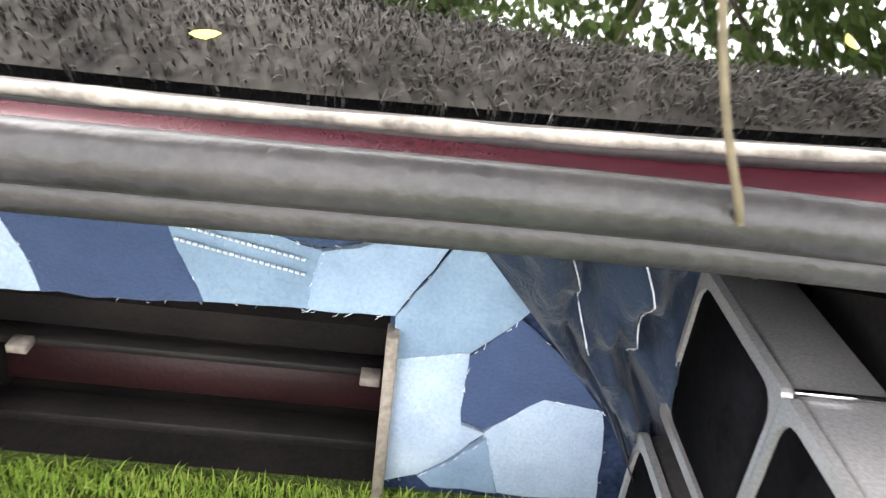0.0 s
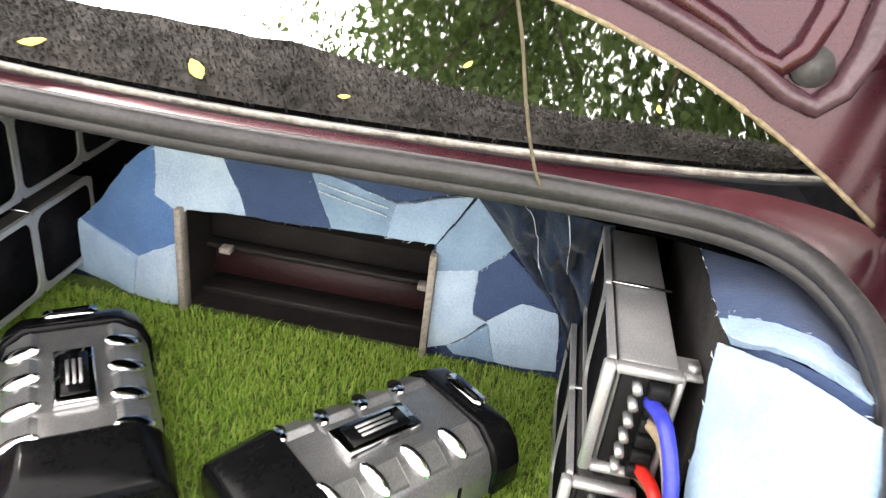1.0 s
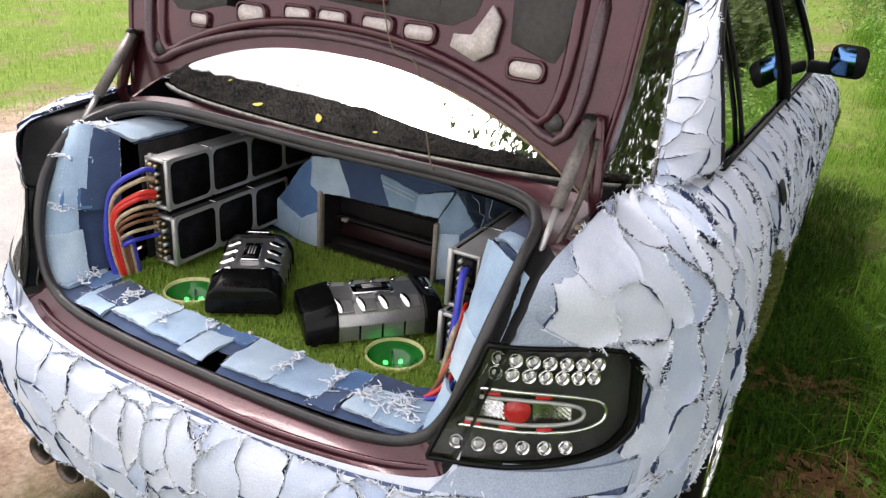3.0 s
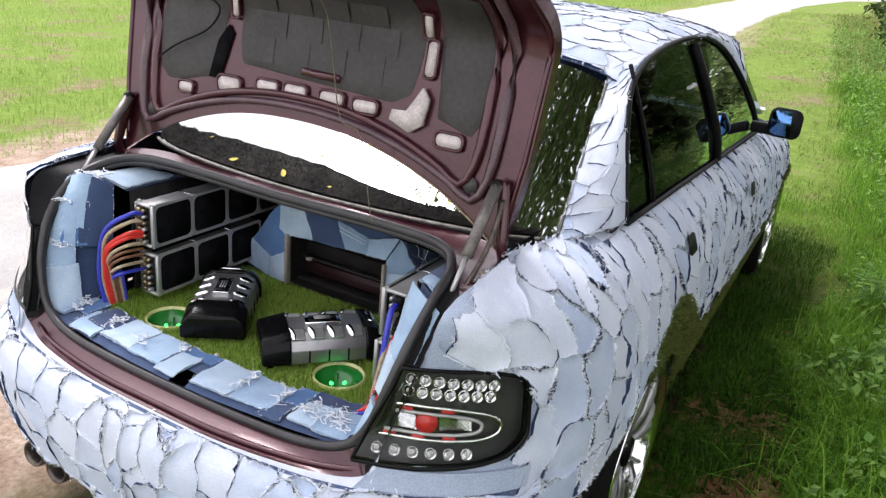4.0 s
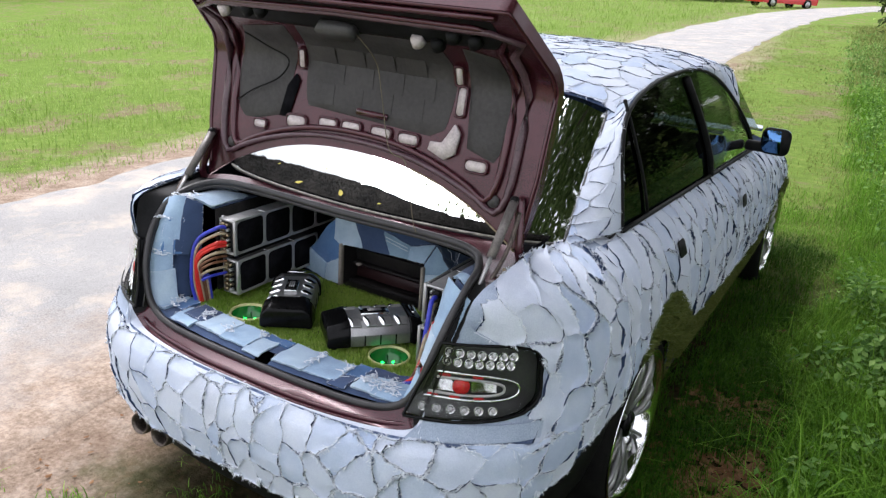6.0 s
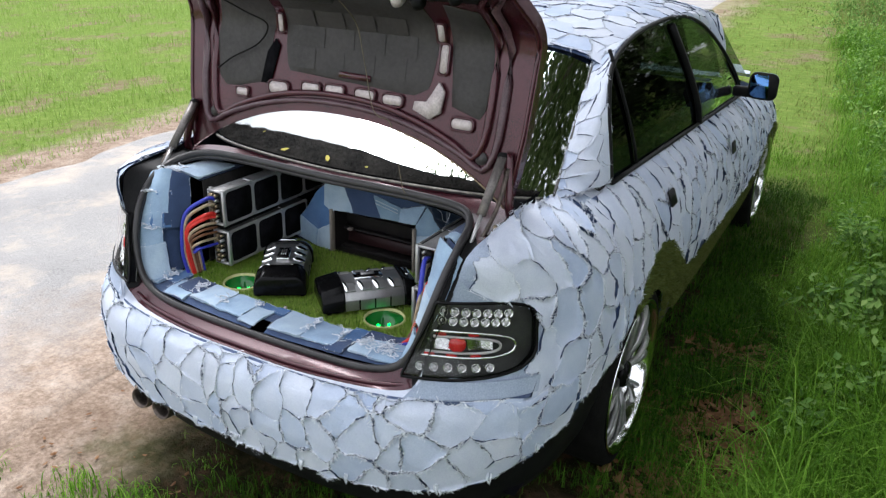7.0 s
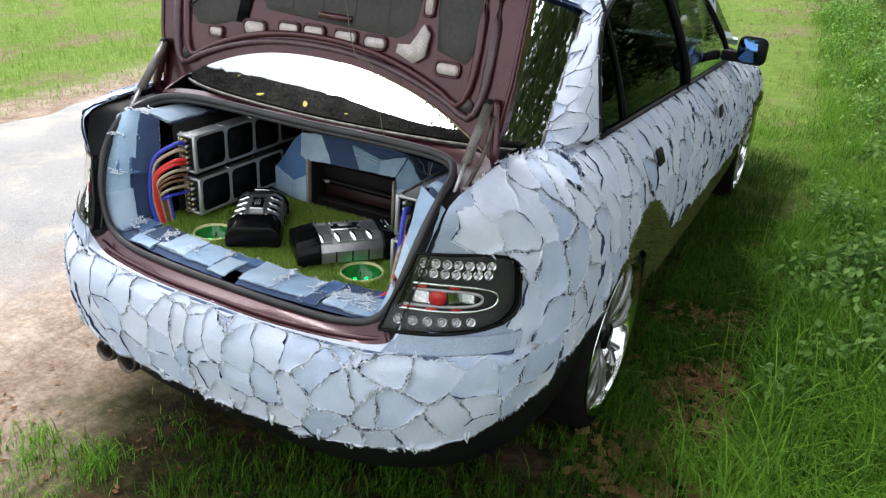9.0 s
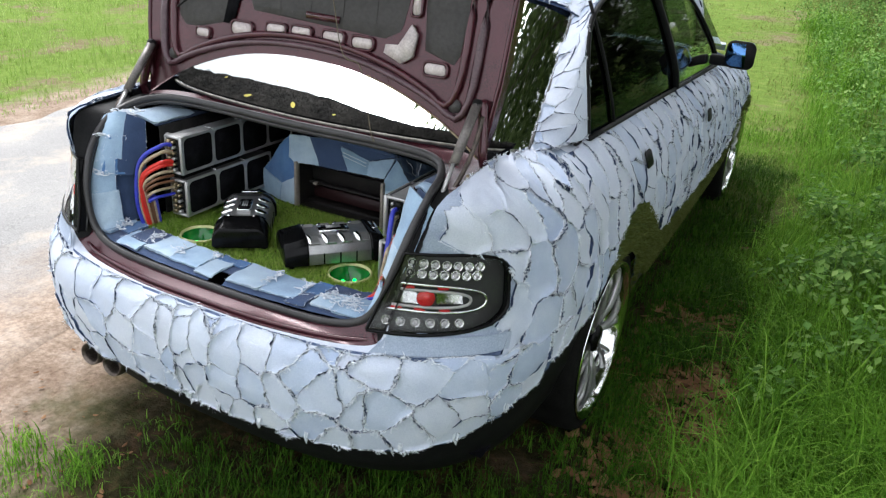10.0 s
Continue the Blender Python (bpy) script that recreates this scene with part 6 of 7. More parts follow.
# stacked amplifier racks on both sides
def rack(origin, heading, mirror, label, counts, seg):
    r = thing("amplifier_rack", label, "amplifier", (0, 0, 0), "amplifier racks")
    T = 0.055
    s = -1 if mirror else 1
    for lvl, (z0, z1, out) in enumerate(((0.0, 0.115, -0.010), (0.131, 0.246, 0.0))):
        n = counts[lvl]
        L = seg * n
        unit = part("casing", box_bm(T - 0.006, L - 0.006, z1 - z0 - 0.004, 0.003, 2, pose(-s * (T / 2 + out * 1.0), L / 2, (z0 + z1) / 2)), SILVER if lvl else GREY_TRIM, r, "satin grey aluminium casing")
        for k in range(n):
            y0 = seg * k
            cy, cz = y0 + seg / 2, (z0 + z1) / 2
            # frame round each black window
            fr = bmesh.new()
            outer = round_rect(cy, cz, seg - 0.001, z1 - z0, 0.006)
            inner = round_rect(cy, cz, seg - 0.010, z1 - z0 - 0.015, 0.016)
            for off in (0.0, 0.006):
                for ring in (outer, inner):
                    for yy, zz in ring:
                        fr.verts.new((s * (off - out), yy, zz))
            fr.verts.ensure_lookup_table()
            m = len(outer)
            for i in range(m):
                j = (i + 1) % m
                V = fr.verts
                fr.faces.new((V[2 * m + i], V[2 * m + j], V[3 * m + j], V[3 * m + i]))
                fr.faces.new((V[i], V[j], V[2 * m + j], V[2 * m + i]))
                fr.faces.new((V[m + i], V[m + j], V[3 * m + j], V[3 * m + i]))
            bmesh.ops.recalc_face_normals(fr, faces=fr.faces)
            part("window_frame", fr, SILVER, unit, smooth=False)
            part("window_panel", box_bm(0.003, seg - 0.008, z1 - z0 - 0.012, 0, 1, pose(s * (0.0015 - out), cy, cz)), FELT, unit)
        for k in range(1, n):
            part("joint_strip", box_bm(T + 0.002, 0.003, 0.002, 0, 1, pose(-s * (T / 2 + out), seg * k, z1 + 0.0005)), CHROME, unit)
        ym = -0.004
        part("front_frame", join_bm(box_bm(0.01, 0.012, z1 - z0, 0.002, 1, pose(s * (0.005 - out), ym, (z0 + z1) / 2)), box_bm(0.006, 0.012, z1 - z0, 0.002, 1, pose(-s * (T - 0.002 + out), ym, (z0 + z1) / 2)), box_bm(T, 0.012, 0.008, 0.002, 1, pose(-s * (T / 2 + out), ym, z1 - 0.004)), box_bm(T, 0.012, 0.008, 0.002, 1, pose(-s * (T / 2 + out), ym, z0 + 0.004))), SILVER, unit)
        part("terminal_plate", box_bm(T - 0.012, 0.006, z1 - z0 - 0.016, 0.001, 1, pose(-s * (T / 2 + out), 0.0, (z0 + z1) / 2)), BLACK_PLASTIC, unit)
        for q in range(6):
            zz = z0 + 0.014 + q * 0.0168
            part("terminal_screw", cyl_bm(0.005 if s > 0 else 0.0042, 0.005 if s > 0 else 0.0042, 0.014, 8, pose(-s * (T * 0.36 + out), -0.01, zz, 90)), GOLD if q % 2 and s > 0 else SILVER, unit, "metal terminal screw")
            part("terminal_block", box_bm(0.016, 0.014, 0.012, 0.001, 1, pose(-s * (T * 0.68 + out), -0.01, zz)), GOLD if s > 0 else BLACK_PLASTIC, unit)
    part("spine", box_bm(0.01, 0.25, 0.018, 0.002, 1, pose(-s * 0.012, 0.13, 0.123)), BLACK_CASE, r)
    part("mounting_lug", join_bm(box_bm(0.02, 0.03, 0.004, 0.001, 1, pose(-s * (T + 0.008), 0.02, 0.235)), cyl_bm(0.006, 0.006, 0.006, 6, pose(-s * (T + 0.01), 0.015, 0.24))), SILVER, r)
    r.matrix_world = pose(*origin, 0, 0, heading)
    return r


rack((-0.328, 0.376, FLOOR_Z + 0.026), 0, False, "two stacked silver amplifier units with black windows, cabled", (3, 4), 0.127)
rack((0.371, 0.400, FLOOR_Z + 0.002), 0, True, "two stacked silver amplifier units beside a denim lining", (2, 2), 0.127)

# cables at both racks
def cable(name, mat, pts, r, label):
    tagged(part(name, tube(smooth_path(pts, 8), r, 8), mat), label, "cable", "cables in the boot")


for i, (mt, z, r, nm) in enumerate(((BLUE_CABLE, 0.895, 0.0062, "blue"), (TAN_CABLE, 0.875, 0.0055, "clear copper"), (RED_CABLE, 0.845, 0.0068, "red"), (RED_CABLE, 0.835, 0.006, "red"), (TAN_CABLE, 0.815, 0.005, "clear copper"), (BROWN_CABLE, 0.80, 0.0045, "brown"), (BROWN_CABLE, 0.785, 0.0045, "brown"), (TAN_CABLE, 0.765, 0.0045, "clear copper"), (BLUE_CABLE, 0.745, 0.005, "blue"))):
    b = 0.07 - 0.006 * i
    cable("cable", mt, [(-0.352, 0.362, z - 0.016), (-0.362, 0.332 - 0.004 * i, z - 0.014), (-0.375 - b * 0.5, 0.293, z - 0.062 + 0.004 * i), (-0.385 - b * 0.45, 0.275 + 0.006 * i, 0.72), (-0.38 - b * 0.3, 0.28 + 0.006 * i, 0.635)], r, nm + " power cable looping down from the amplifier terminals")
for i, (mt, z, r, nm) in enumerate(((BLUE_CABLE, 0.85, 0.0065, "blue"), (TAN_CABLE, 0.83, 0.0055, "clear copper"), (RED_CABLE, 0.78, 0.006, "red"), (BROWN_CABLE, 0.77, 0.0045, "brown"), (RED_CABLE, 0.74, 0.005, "red"), (BLUE_CABLE, 0.72, 0.005, "blue"))):
    cable("cable", mt, [(0.404 + 0.003 * i, 0.392, z), (0.414 + 0.004 * i, 0.35, z + 0.002), (0.425 + 0.002 * i, 0.315 - 0.006 * i, z - 0.06), (0.418 - 0.004 * i, 0.295 - 0.008 * i, 0.645)], r, nm + " power cable dropping from the amplifier terminals")

# denim linings at the sides and on the sill
lining = thing("boot_lining", "frayed blue denim lining along the boot sides and sill", "lining")


def sill_y(x, k):
    """From the seal (k 0) to the turf (k 1)."""
    return 0.132 + 0.16 * x * x + k * (0.118 + 0.02 * x * x)


sill_x = table([(-0.455, -0.49), (-0.36, -0.38), (-0.295, -0.28), (-0.235, -0.17), (-0.155, -0.065), (-0.066, -0.006), (0.02, 0.036), (0.085, 0.145), (0.16, 0.25), (0.25, 0.295), (0.315, 0.37), (0.375, 0.44), (0.43, 0.475)])


def sill(x, y):
    t = max(0, (0.158 + 0.12 * x * x - y) / 0.03)
    return Vector((x, y, FLOOR_Z + 0.010 - 0.012 * min(1.5, t) ** 2 + 0.002 * noise.noise((x * 25, y * 25, 3))))


grid_mesh("sill_backing", lambda x, k: sill(x, sill_y(x, k)) - Vector((0, 0, 0.003)), span(-0.50, 0.47, 40), span(0, 1, 5), DENIM_TONES[1], lining, keep=lambda c, x, k: not (-0.005 < x < 0.036 and k < 0.5))
sr = random.Random(8)


def sill_piece(tone, x0, x1, k0, k1, frayed=0.01):
    x0, x1, yy = sill_x(x0), sill_x(x1), sill_y
    poly = [(x0, yy(x0, k0)), (x1, yy(x1, k0)), (x1 + 0.004, yy(x1, k1)), (x0 + 0.002, yy(x0, k1))]
    c = ((x0 + x1) / 2, sum(p[1] for p in poly) / 4)
    d = patch_data(sr, c, poly, sill, lift=0.004, gap=0.001, step=0.014, curl=0.006, threads=46, thread_len=frayed * 0.7, ragged=0.12, fine=0.0005)
    raw("sill_denim", d[0], d[1], [DENIM_TONES[tone], DENIM_TONES[tone], THREAD], lining, slots=d[2])


for tone, x0, x1, k0, k1, fr in ((0, -0.455, -0.40, 0.1, 0.95, 0.02), (2, -0.40, -0.36, 0.4, 1.0, 0.01), (0, -0.36, -0.30, 0.0, 0.7, 0.02), (1, -0.345, -0.29, 0.3, 1.0, 0.012), (4, -0.295, -0.235, 0.15, 1.0, 0.02), (0, -0.235, -0.155, 0.12, 1.0, 0.012), (4, -0.155, -0.066, 0.05, 0.85, 0.01), (2, -0.15, 0.02, 0.72, 1.0, 0.008), (4, 0.022, 0.085, 0.1, 1.0, 0.02), (0, 0.085, 0.16, 0.1, 0.96, 0.022), (2, 0.16, 0.25, 0.45, 1.05, 0.006), (1, 0.15, 0.24, 0.0, 0.5, 0.012), (4, 0.25, 0.315, 0.1, 0.75, 0.03), (0, 0.305, 0.375, 0.05, 0.8, 0.03), (1, 0.25, 0.40, 0.72, 1.1, 0.008), (1, 0.375, 0.43, 0.1, 1.1, 0.01)):
    sill_piece(tone, x0, x1, k0, k1, fr)


seal_x = table([(0.645, 0.46), (0.665, 0.48), (0.71, 0.507), (0.79, 0.536), (0.88, 0.551), (0.95, 0.553), (0.99, 0.53)])
seal_y = table([(0.645, 0.163), (0.71, 0.177), (0.79, 0.20), (0.88, 0.25), (0.95, 0.31), (0.99, 0.355)])


def side_lining(sd):
    """Padded cloth from the seal to the board beside the rack; a runs across it, z up."""
    def f(a, z):
        if sd > 0:
            a = 1 - a
        t = min(1, max(0, (z - 0.645) / 0.31))
        x0, y0 = seal_x(z) + 0.004, seal_y(z) + 0.014
        x1, y1 = (0.443, 0.265 + 0.14 * t) if sd > 0 else (0.43, 0.315 + 0.03 * t)
        k = math.sin(math.pi * a)
        x = x0 + (x1 - x0) * a - 0.012 * k + 0.002 * noise.noise((a * 6, z * 30, sd))
        y = y0 + (y1 - y0) * a - 0.018 * k
        return Vector((sd * x, y, z + 0.025 * k * t))
    return f


for sd in (1, -1):
    f = side_lining(sd)
    grid_mesh("lining_backing", lambda a, z: f(a, z) + Vector((sd * 0.012, 0.014, 0)), span(0, 1, 10), span(0.645, 0.937 if sd < 0 else 0.917, 16), DENIM_TONES[1], lining)
    wr = random.Random(30 + sd)
    rows = ((0, 0.0, 1.0, 0.80, 0.918), (4, 0.0, 1.0, 0.735, 0.805), (0, 0.0, 0.62, 0.645, 0.715)) if sd > 0 else ((0, 0.0, 0.6, 0.82, 0.94), (1, 0.55, 1.0, 0.78, 0.94), (2, 0.3, 0.66, 0.78, 0.88), (0, 0.0, 0.5, 0.735, 0.825), (4, 0.0, 0.55, 0.645, 0.74))
    for tone, a0, a1, z0, z1 in rows:
        poly = [(a0, z0), (a1, z0 + 0.004), (a1, z1), (a0, z1 - 0.003)]
        if sd > 0:
            poly = [(1 - a, z) for a, z in poly]
        d = patch_data(wr, (sum(p[0] for p in poly) / 4, (z0 + z1) / 2), poly, f, lift=0.004, gap=-0.002, step=0.014, curl=0.003, threads=40, thread_len=0.007, ragged=0.07, fine=0.0005)
        raw("lining_denim", d[0], d[1], [DENIM_TONES[tone], DENIM_TONES[tone], THREAD], lining, slots=d[2])
    bx = 0.449 if sd > 0 else -0.420
    tagged(part("side_board", box_bm(0.007, 0.27, 0.275, 0.001, 1, pose(bx, 0.53 if sd > 0 else 0.52, 0.78)), BOARD_DARK), "thin dark board standing between amplifier rack and lining", "board", "boards in the boot")

def shelf_lining(a, b):
    """Padded top of the right lining, running back between the board and the seal."""
    y0 = 0.404 - 0.11 * a
    k = math.sin(math.pi * a)
    return Vector((0.449 + 0.103 * a, y0 + (0.66 - y0) * b, 0.915 + 0.022 * k * (1 - 0.6 * b) + 0.003 * noise.noise((a * 5, b * 9, 2))))


grid_mesh("lining_backing", lambda a, b: shelf_lining(a, b) - Vector((0, 0, 0.006)), span(0, 1, 8), span(0, 1, 12), DENIM_TONES[1], lining)
for tone, b0, b1 in ((0, -0.03, 0.12), (1, 0.10, 0.56), (3, 0.54, 1.0)):
    poly = [(0.0, b0), (1.0, b0 + 0.05), (1.0, b1 + 0.09), (0.0, b1)]
    d = patch_data(sr, (0.5, (b0 + b1) / 2 + 0.03), poly, shelf_lining, lift=0.004, gap=-0.001, step=0.012, curl=0.003, threads=30, thread_len=0.006, ragged=0.07, fine=0.0005)
    raw("lining_denim", d[0], d[1], [DENIM_TONES[tone], DENIM_TONES[tone], THREAD], lining, slots=d[2])

def shelf_left(a, b):
    """Padded top of the left lining, running back beside its board."""
    y0 = 0.312 + 0.068 * a
    k = math.sin(math.pi * a)
    return Vector((-0.55 + 0.124 * a, y0 + (0.64 - y0) * b, 0.924 + 0.025 * k * (1 - 0.5 * b)))


grid_mesh("lining_backing", lambda a, b: shelf_left(a, b) - Vector((0, 0, 0.006)), span(0, 1, 8), span(0, 1, 12), DENIM_TONES[1], lining)
for tone, b0, b1 in ((4, -0.03, 0.55), (1, 0.53, 1.0)):
    poly = [(0.0, b0), (1.0, b0), (1.0, b1 + 0.04), (0.0, b1)]
    d = patch_data(sr, (0.5, (b0 + b1) / 2), poly, shelf_left, lift=0.004, gap=-0.001, step=0.012, curl=0.004, threads=40, thread_len=0.009, ragged=0.1, fine=0.0007)
    raw("lining_denim", d[0], d[1], [DENIM_TONES[tone], DENIM_TONES[tone], THREAD], lining, slots=d[2])

# tangles of white frayed thread on the sill and on the fold of the left lining
def tangle(cx, cy, cz, spread, n, seed):
    r = random.Random(seed)
    bms = []
    for _ in range(n):
        p = Vector((cx + r.uniform(-1, 1) * spread[0], cy + r.uniform(-1, 1) * spread[1], cz))
        pts = [p]
        for _ in range(5):
            p = p + Vector((r.uniform(-1, 1), r.uniform(-0.8, 0.8), r.uniform(-0.25, 0.3))) * 0.012
            pts.append(Vector((p.x, p.y, max(cz - 0.003, p.z))))
        bms.append(tube(smooth_path(pts, 3), r.uniform(0.0007, 0.0017), 4))
    part("thread_tangle", join_bm(*bms), THREAD, lining, "tangle of white frayed threads")


for k, (x, dy, sx, sy, n) in enumerate(((0.275, 0.05, 0.02, 0.02, 20), (0.33, 0.045, 0.025, 0.022, 26), (0.085, 0.055, 0.006, 0.028, 12), (0.155, 0.05, 0.005, 0.02, 8), (-0.30, 0.06, 0.012, 0.025, 16), (-0.40, 0.05, 0.015, 0.02, 14), (-0.235, 0.05, 0.006, 0.022, 8), (-0.15, 0.07, 0.02, 0.006, 7))):
    x = sill_x(x)
    yy = 0.132 + 0.16 * x * x + dy * 1.3
    tangle(x, yy, sill(x, yy).z + 0.011, (sx, sy), n, 300 + k)
tangle(-0.495, 0.335, 0.956, (0.03, 0.028), 46, 320)
tangle(-0.525, 0.27, 0.90, (0.012, 0.014), 22, 321)
tangle(-0.505, 0.225, 0.80, (0.012, 0.01), 16, 322)

# cord hanging from the lid to the boot edge
cord = [lid(0.06, 0.60, 0.03), lid(0.08, 0.5, 0.04), lid(0.11, 0.35, 0.05), lid(0.17, 0.22, 0.07), Vector((0.222, 0.475, 1.18)), Vector((0.247, 0.468, 1.12)), Vector((0.262, 0.462, 1.06)), Vector((0.272, 0.458, 1.025)), Vector((0.282, 0.455, 1.0)), Vector((0.294, 0.468, 0.978)), Vector((0.316, 0.495, 0.955))]
tagged(part("cord", tube(smooth_path(cord, 8), 0.0015, 6), STRING), "thin sallow cord hanging from the boot lid", "cord")
wire = [lid(-0.46, 0.27, 0.02), lid(-0.40, 0.31, 0.02), lid(-0.30, 0.36, 0.02), lid(-0.27, 0.42, 0.02), lid(-0.35, 0.47, 0.02), lid(-0.41, 0.53, 0.02)]
tagged(part("lid_wire", tube(smooth_path(wire, 8), 0.0028, 6), BLACK_PLASTIC, boot_lid))

# plush strip and litter on the lower rear window
def plush(u, k):
    top = 0.1 * max(0.08, 1 - max(0, u - 0.5) * 2.1) + 0.022 * noise.noise((u * 5.0, 0.3, 7)) + 0.012 * noise.noise((u * 30, 2, 7)) + 0.035 * math.exp(-((u - 0.38) / 0.18) ** 2)
    v = 0.015 + k * top
    return rear_pane(u, v) + Vector((0, -0.004, 0.008)) * (0.3 + math.sin(math.pi * min(1, k * 0.95 + 0.05)))


strip = grid_mesh("plush_strip", plush, span(0.06, 0.93, 70), span(0, 1, 10), PLUSH, None, label="")
tagged(strip, "matted black plush strip lying along the lower rear window", "cloth")
pr = random.Random(14)
spots = []
for _ in range(14000):
    u, k = pr.uniform(0.06, 0.93), pr.random() ** 0.9
    spots.append((plush(u, k), (pr.uniform(-0.3, 0.3), -0.45 + pr.uniform(-0.3, 0.3), 0.85)))
blades("plush_fibres", spots, PLUSH, None, (0.003, 0.007), 0.0012, 1.5, 9, "matted black plush fibres on the rear window", "cloth")
for i, (u, v, s, rot) in enumerate(((0.375, 0.03, 0.028, 20), (0.47, 0.035, 0.032, -50), (0.50, 0.16, 0.014, 80), (0.55, 0.03, 0.013, 10), (0.40, 0.15, 0.012, 130), (0.61, 0.12, 0.014, 60), (0.73, 0.08, 0.012, 100), (0.28, 0.10, 0.012, 40))):
    p = rear_pane(u, v) + Vector((0, -0.008, 0.018))
    lf = bmesh.new()
    prof = [(-0.5, 0), (-0.3, 0.16), (0, 0.24), (0.3, 0.15), (0.5, 0), (0.3, -0.14), (0, -0.22), (-0.3, -0.15)]
    c = lf.verts.new((0, 0, 0.05 * s))
    rv = [lf.verts.new((a * s, b * s, 0.12 * s * abs(a))) for a, b in prof]
    for a, b in zip(rv, rv[1:] + rv[:1]):
        lf.faces.new((c, a, b))
    lf.transform(Matrix.Translation(p) @ pose(0, 0, 0, 28, 0, 0) @ pose(0, 0, 0, 0, 0, rot))
    tagged(part("fallen_leaf", lf, YELLOW_LEAF), "small yellowed leaf lying on the rear window", "leaf", "leaves on the rear window")

# ---- grass, weeds, bushes and trees ----
def ground_spot(x, y, s=1.0):
    return ((x, y, rise(x, y)), (0, 0, 1), s)


def verge_line(y):
    """Where the weeds begin beside the track ahead; they follow its bend."""
    return 1.35 - 0.085 * max(0.0, y - 4.5)


def off_car(x, y):
    return not (-0.80 < x < 0.82 and 0.12 < y < 4.4)


vr = random.Random(77)
spots, sunny = [], []
# shaded verge between the car and the weeds: short growth by the wheels, taller further out
while len(spots) + len(sunny) < 95000:
    x, y = vr.uniform(-0.2, 2.1), -0.9 + 7.4 * vr.random() ** 1.35
    if not off_car(x, y):
        continue
    bare = noise.noise((x * 1.6, y * 1.3, 9)) + 0.5 * noise.noise((x * 4.5, y * 4.5, 4))
    if (bare > 0.2 or math.hypot((x - 1.15) / 0.17, (y - 1.25) / 0.3) + 0.5 * bare < 0.9) and vr.random() < 0.93:
        continue
    if x < 0.75 and vr.random() > 0.3 + 0.7 * max(0, x):
        continue
    tall = 0.42 + 0.75 * max(0, min(1.0, (x - 1.15) / 0.5)) + 0.3 * noise.noise((x * 3, y * 3, 1)) - 0.12 * (y > 2.5)
    if vr.random() < (y - 2.6) / 3.5:
        continue
    # near the car the shade-coloured blades, further out the lit-coloured ones
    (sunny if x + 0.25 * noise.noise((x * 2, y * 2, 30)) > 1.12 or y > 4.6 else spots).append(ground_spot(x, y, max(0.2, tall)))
# short growth up to the sill, its dark colour standing for the car's shade
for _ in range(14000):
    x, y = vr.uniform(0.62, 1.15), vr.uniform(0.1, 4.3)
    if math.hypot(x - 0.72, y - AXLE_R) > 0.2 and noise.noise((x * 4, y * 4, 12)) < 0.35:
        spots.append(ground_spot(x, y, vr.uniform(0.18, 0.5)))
blades("open_verge_grass", sunny, GRASS_LIT, None, (0.06, 0.2), 0.0048, 1.2, 22, "uneven bright verge grass by the weeds", "grass")
blades("verge_grass", spots, GRASS_SHADED, None, (0.06, 0.2), 0.0048, 1.2, 2, "uneven shaded verge grass beside the car", "grass")
spots = []
for _ in range(290):
    cy = -0.3 + 13 * vr.random() ** 1.6
    cx = verge_line(cy) - 0.05 + 0.95 * vr.random()
    for _ in range(90):
        spots.append(ground_spot(vr.gauss(cx, 0.08), vr.gauss(cy, 0.08), vr.uniform(0.35, 1.1)))
blades("tall_grass_tussocks", spots, GRASS_LIT, None, (0.16, 0.36), 0.0042, 1.25, 4, "long arching grass tussocks on the verge", "grass")
# the verge goes on behind the weeds and along the lane, thinning out
spots = []
while len(spots) < 26000:
    x, y = vr.uniform(-0.6, 4.6), vr.uniform(-6.0, 7.0)
    if -0.3 < x < 2.0 and y > -0.75 or vr.random() < 0.35 + 0.6 * noise.noise((x * 1.4, y * 1.4, 40)) or x < 0.2 + 0.5 * noise.noise((y * 1.3, 0, 41)):
        continue
    spots.append(ground_spot(x, y, vr.uniform(0.4, 1.0)))
blades("rough_grass", spots, GRASS_LIT, None, (0.06, 0.18), 0.006, 1.2, 33, "rough grass thinning out along the verge", "grass")
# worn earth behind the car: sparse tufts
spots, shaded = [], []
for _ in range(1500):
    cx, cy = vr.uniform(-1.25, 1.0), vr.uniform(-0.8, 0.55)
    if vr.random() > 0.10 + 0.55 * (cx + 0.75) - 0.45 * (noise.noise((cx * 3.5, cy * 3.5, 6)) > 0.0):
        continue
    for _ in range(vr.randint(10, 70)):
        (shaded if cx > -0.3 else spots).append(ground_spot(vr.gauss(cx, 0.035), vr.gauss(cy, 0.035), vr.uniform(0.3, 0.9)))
# tufts nearer the car carry the shade behind it in their colour
blades("shaded_tufts", shaded, GRASS_SHADED, None, (0.02, 0.09), 0.004, 1.0, 26, "dark grass tufts in the shade behind the car", "grass")
blades("earth_tufts", spots, GRASS_LIT, None, (0.02, 0.09), 0.004, 1.0, 6, "sparse grass tufts on bare brown earth", "grass")
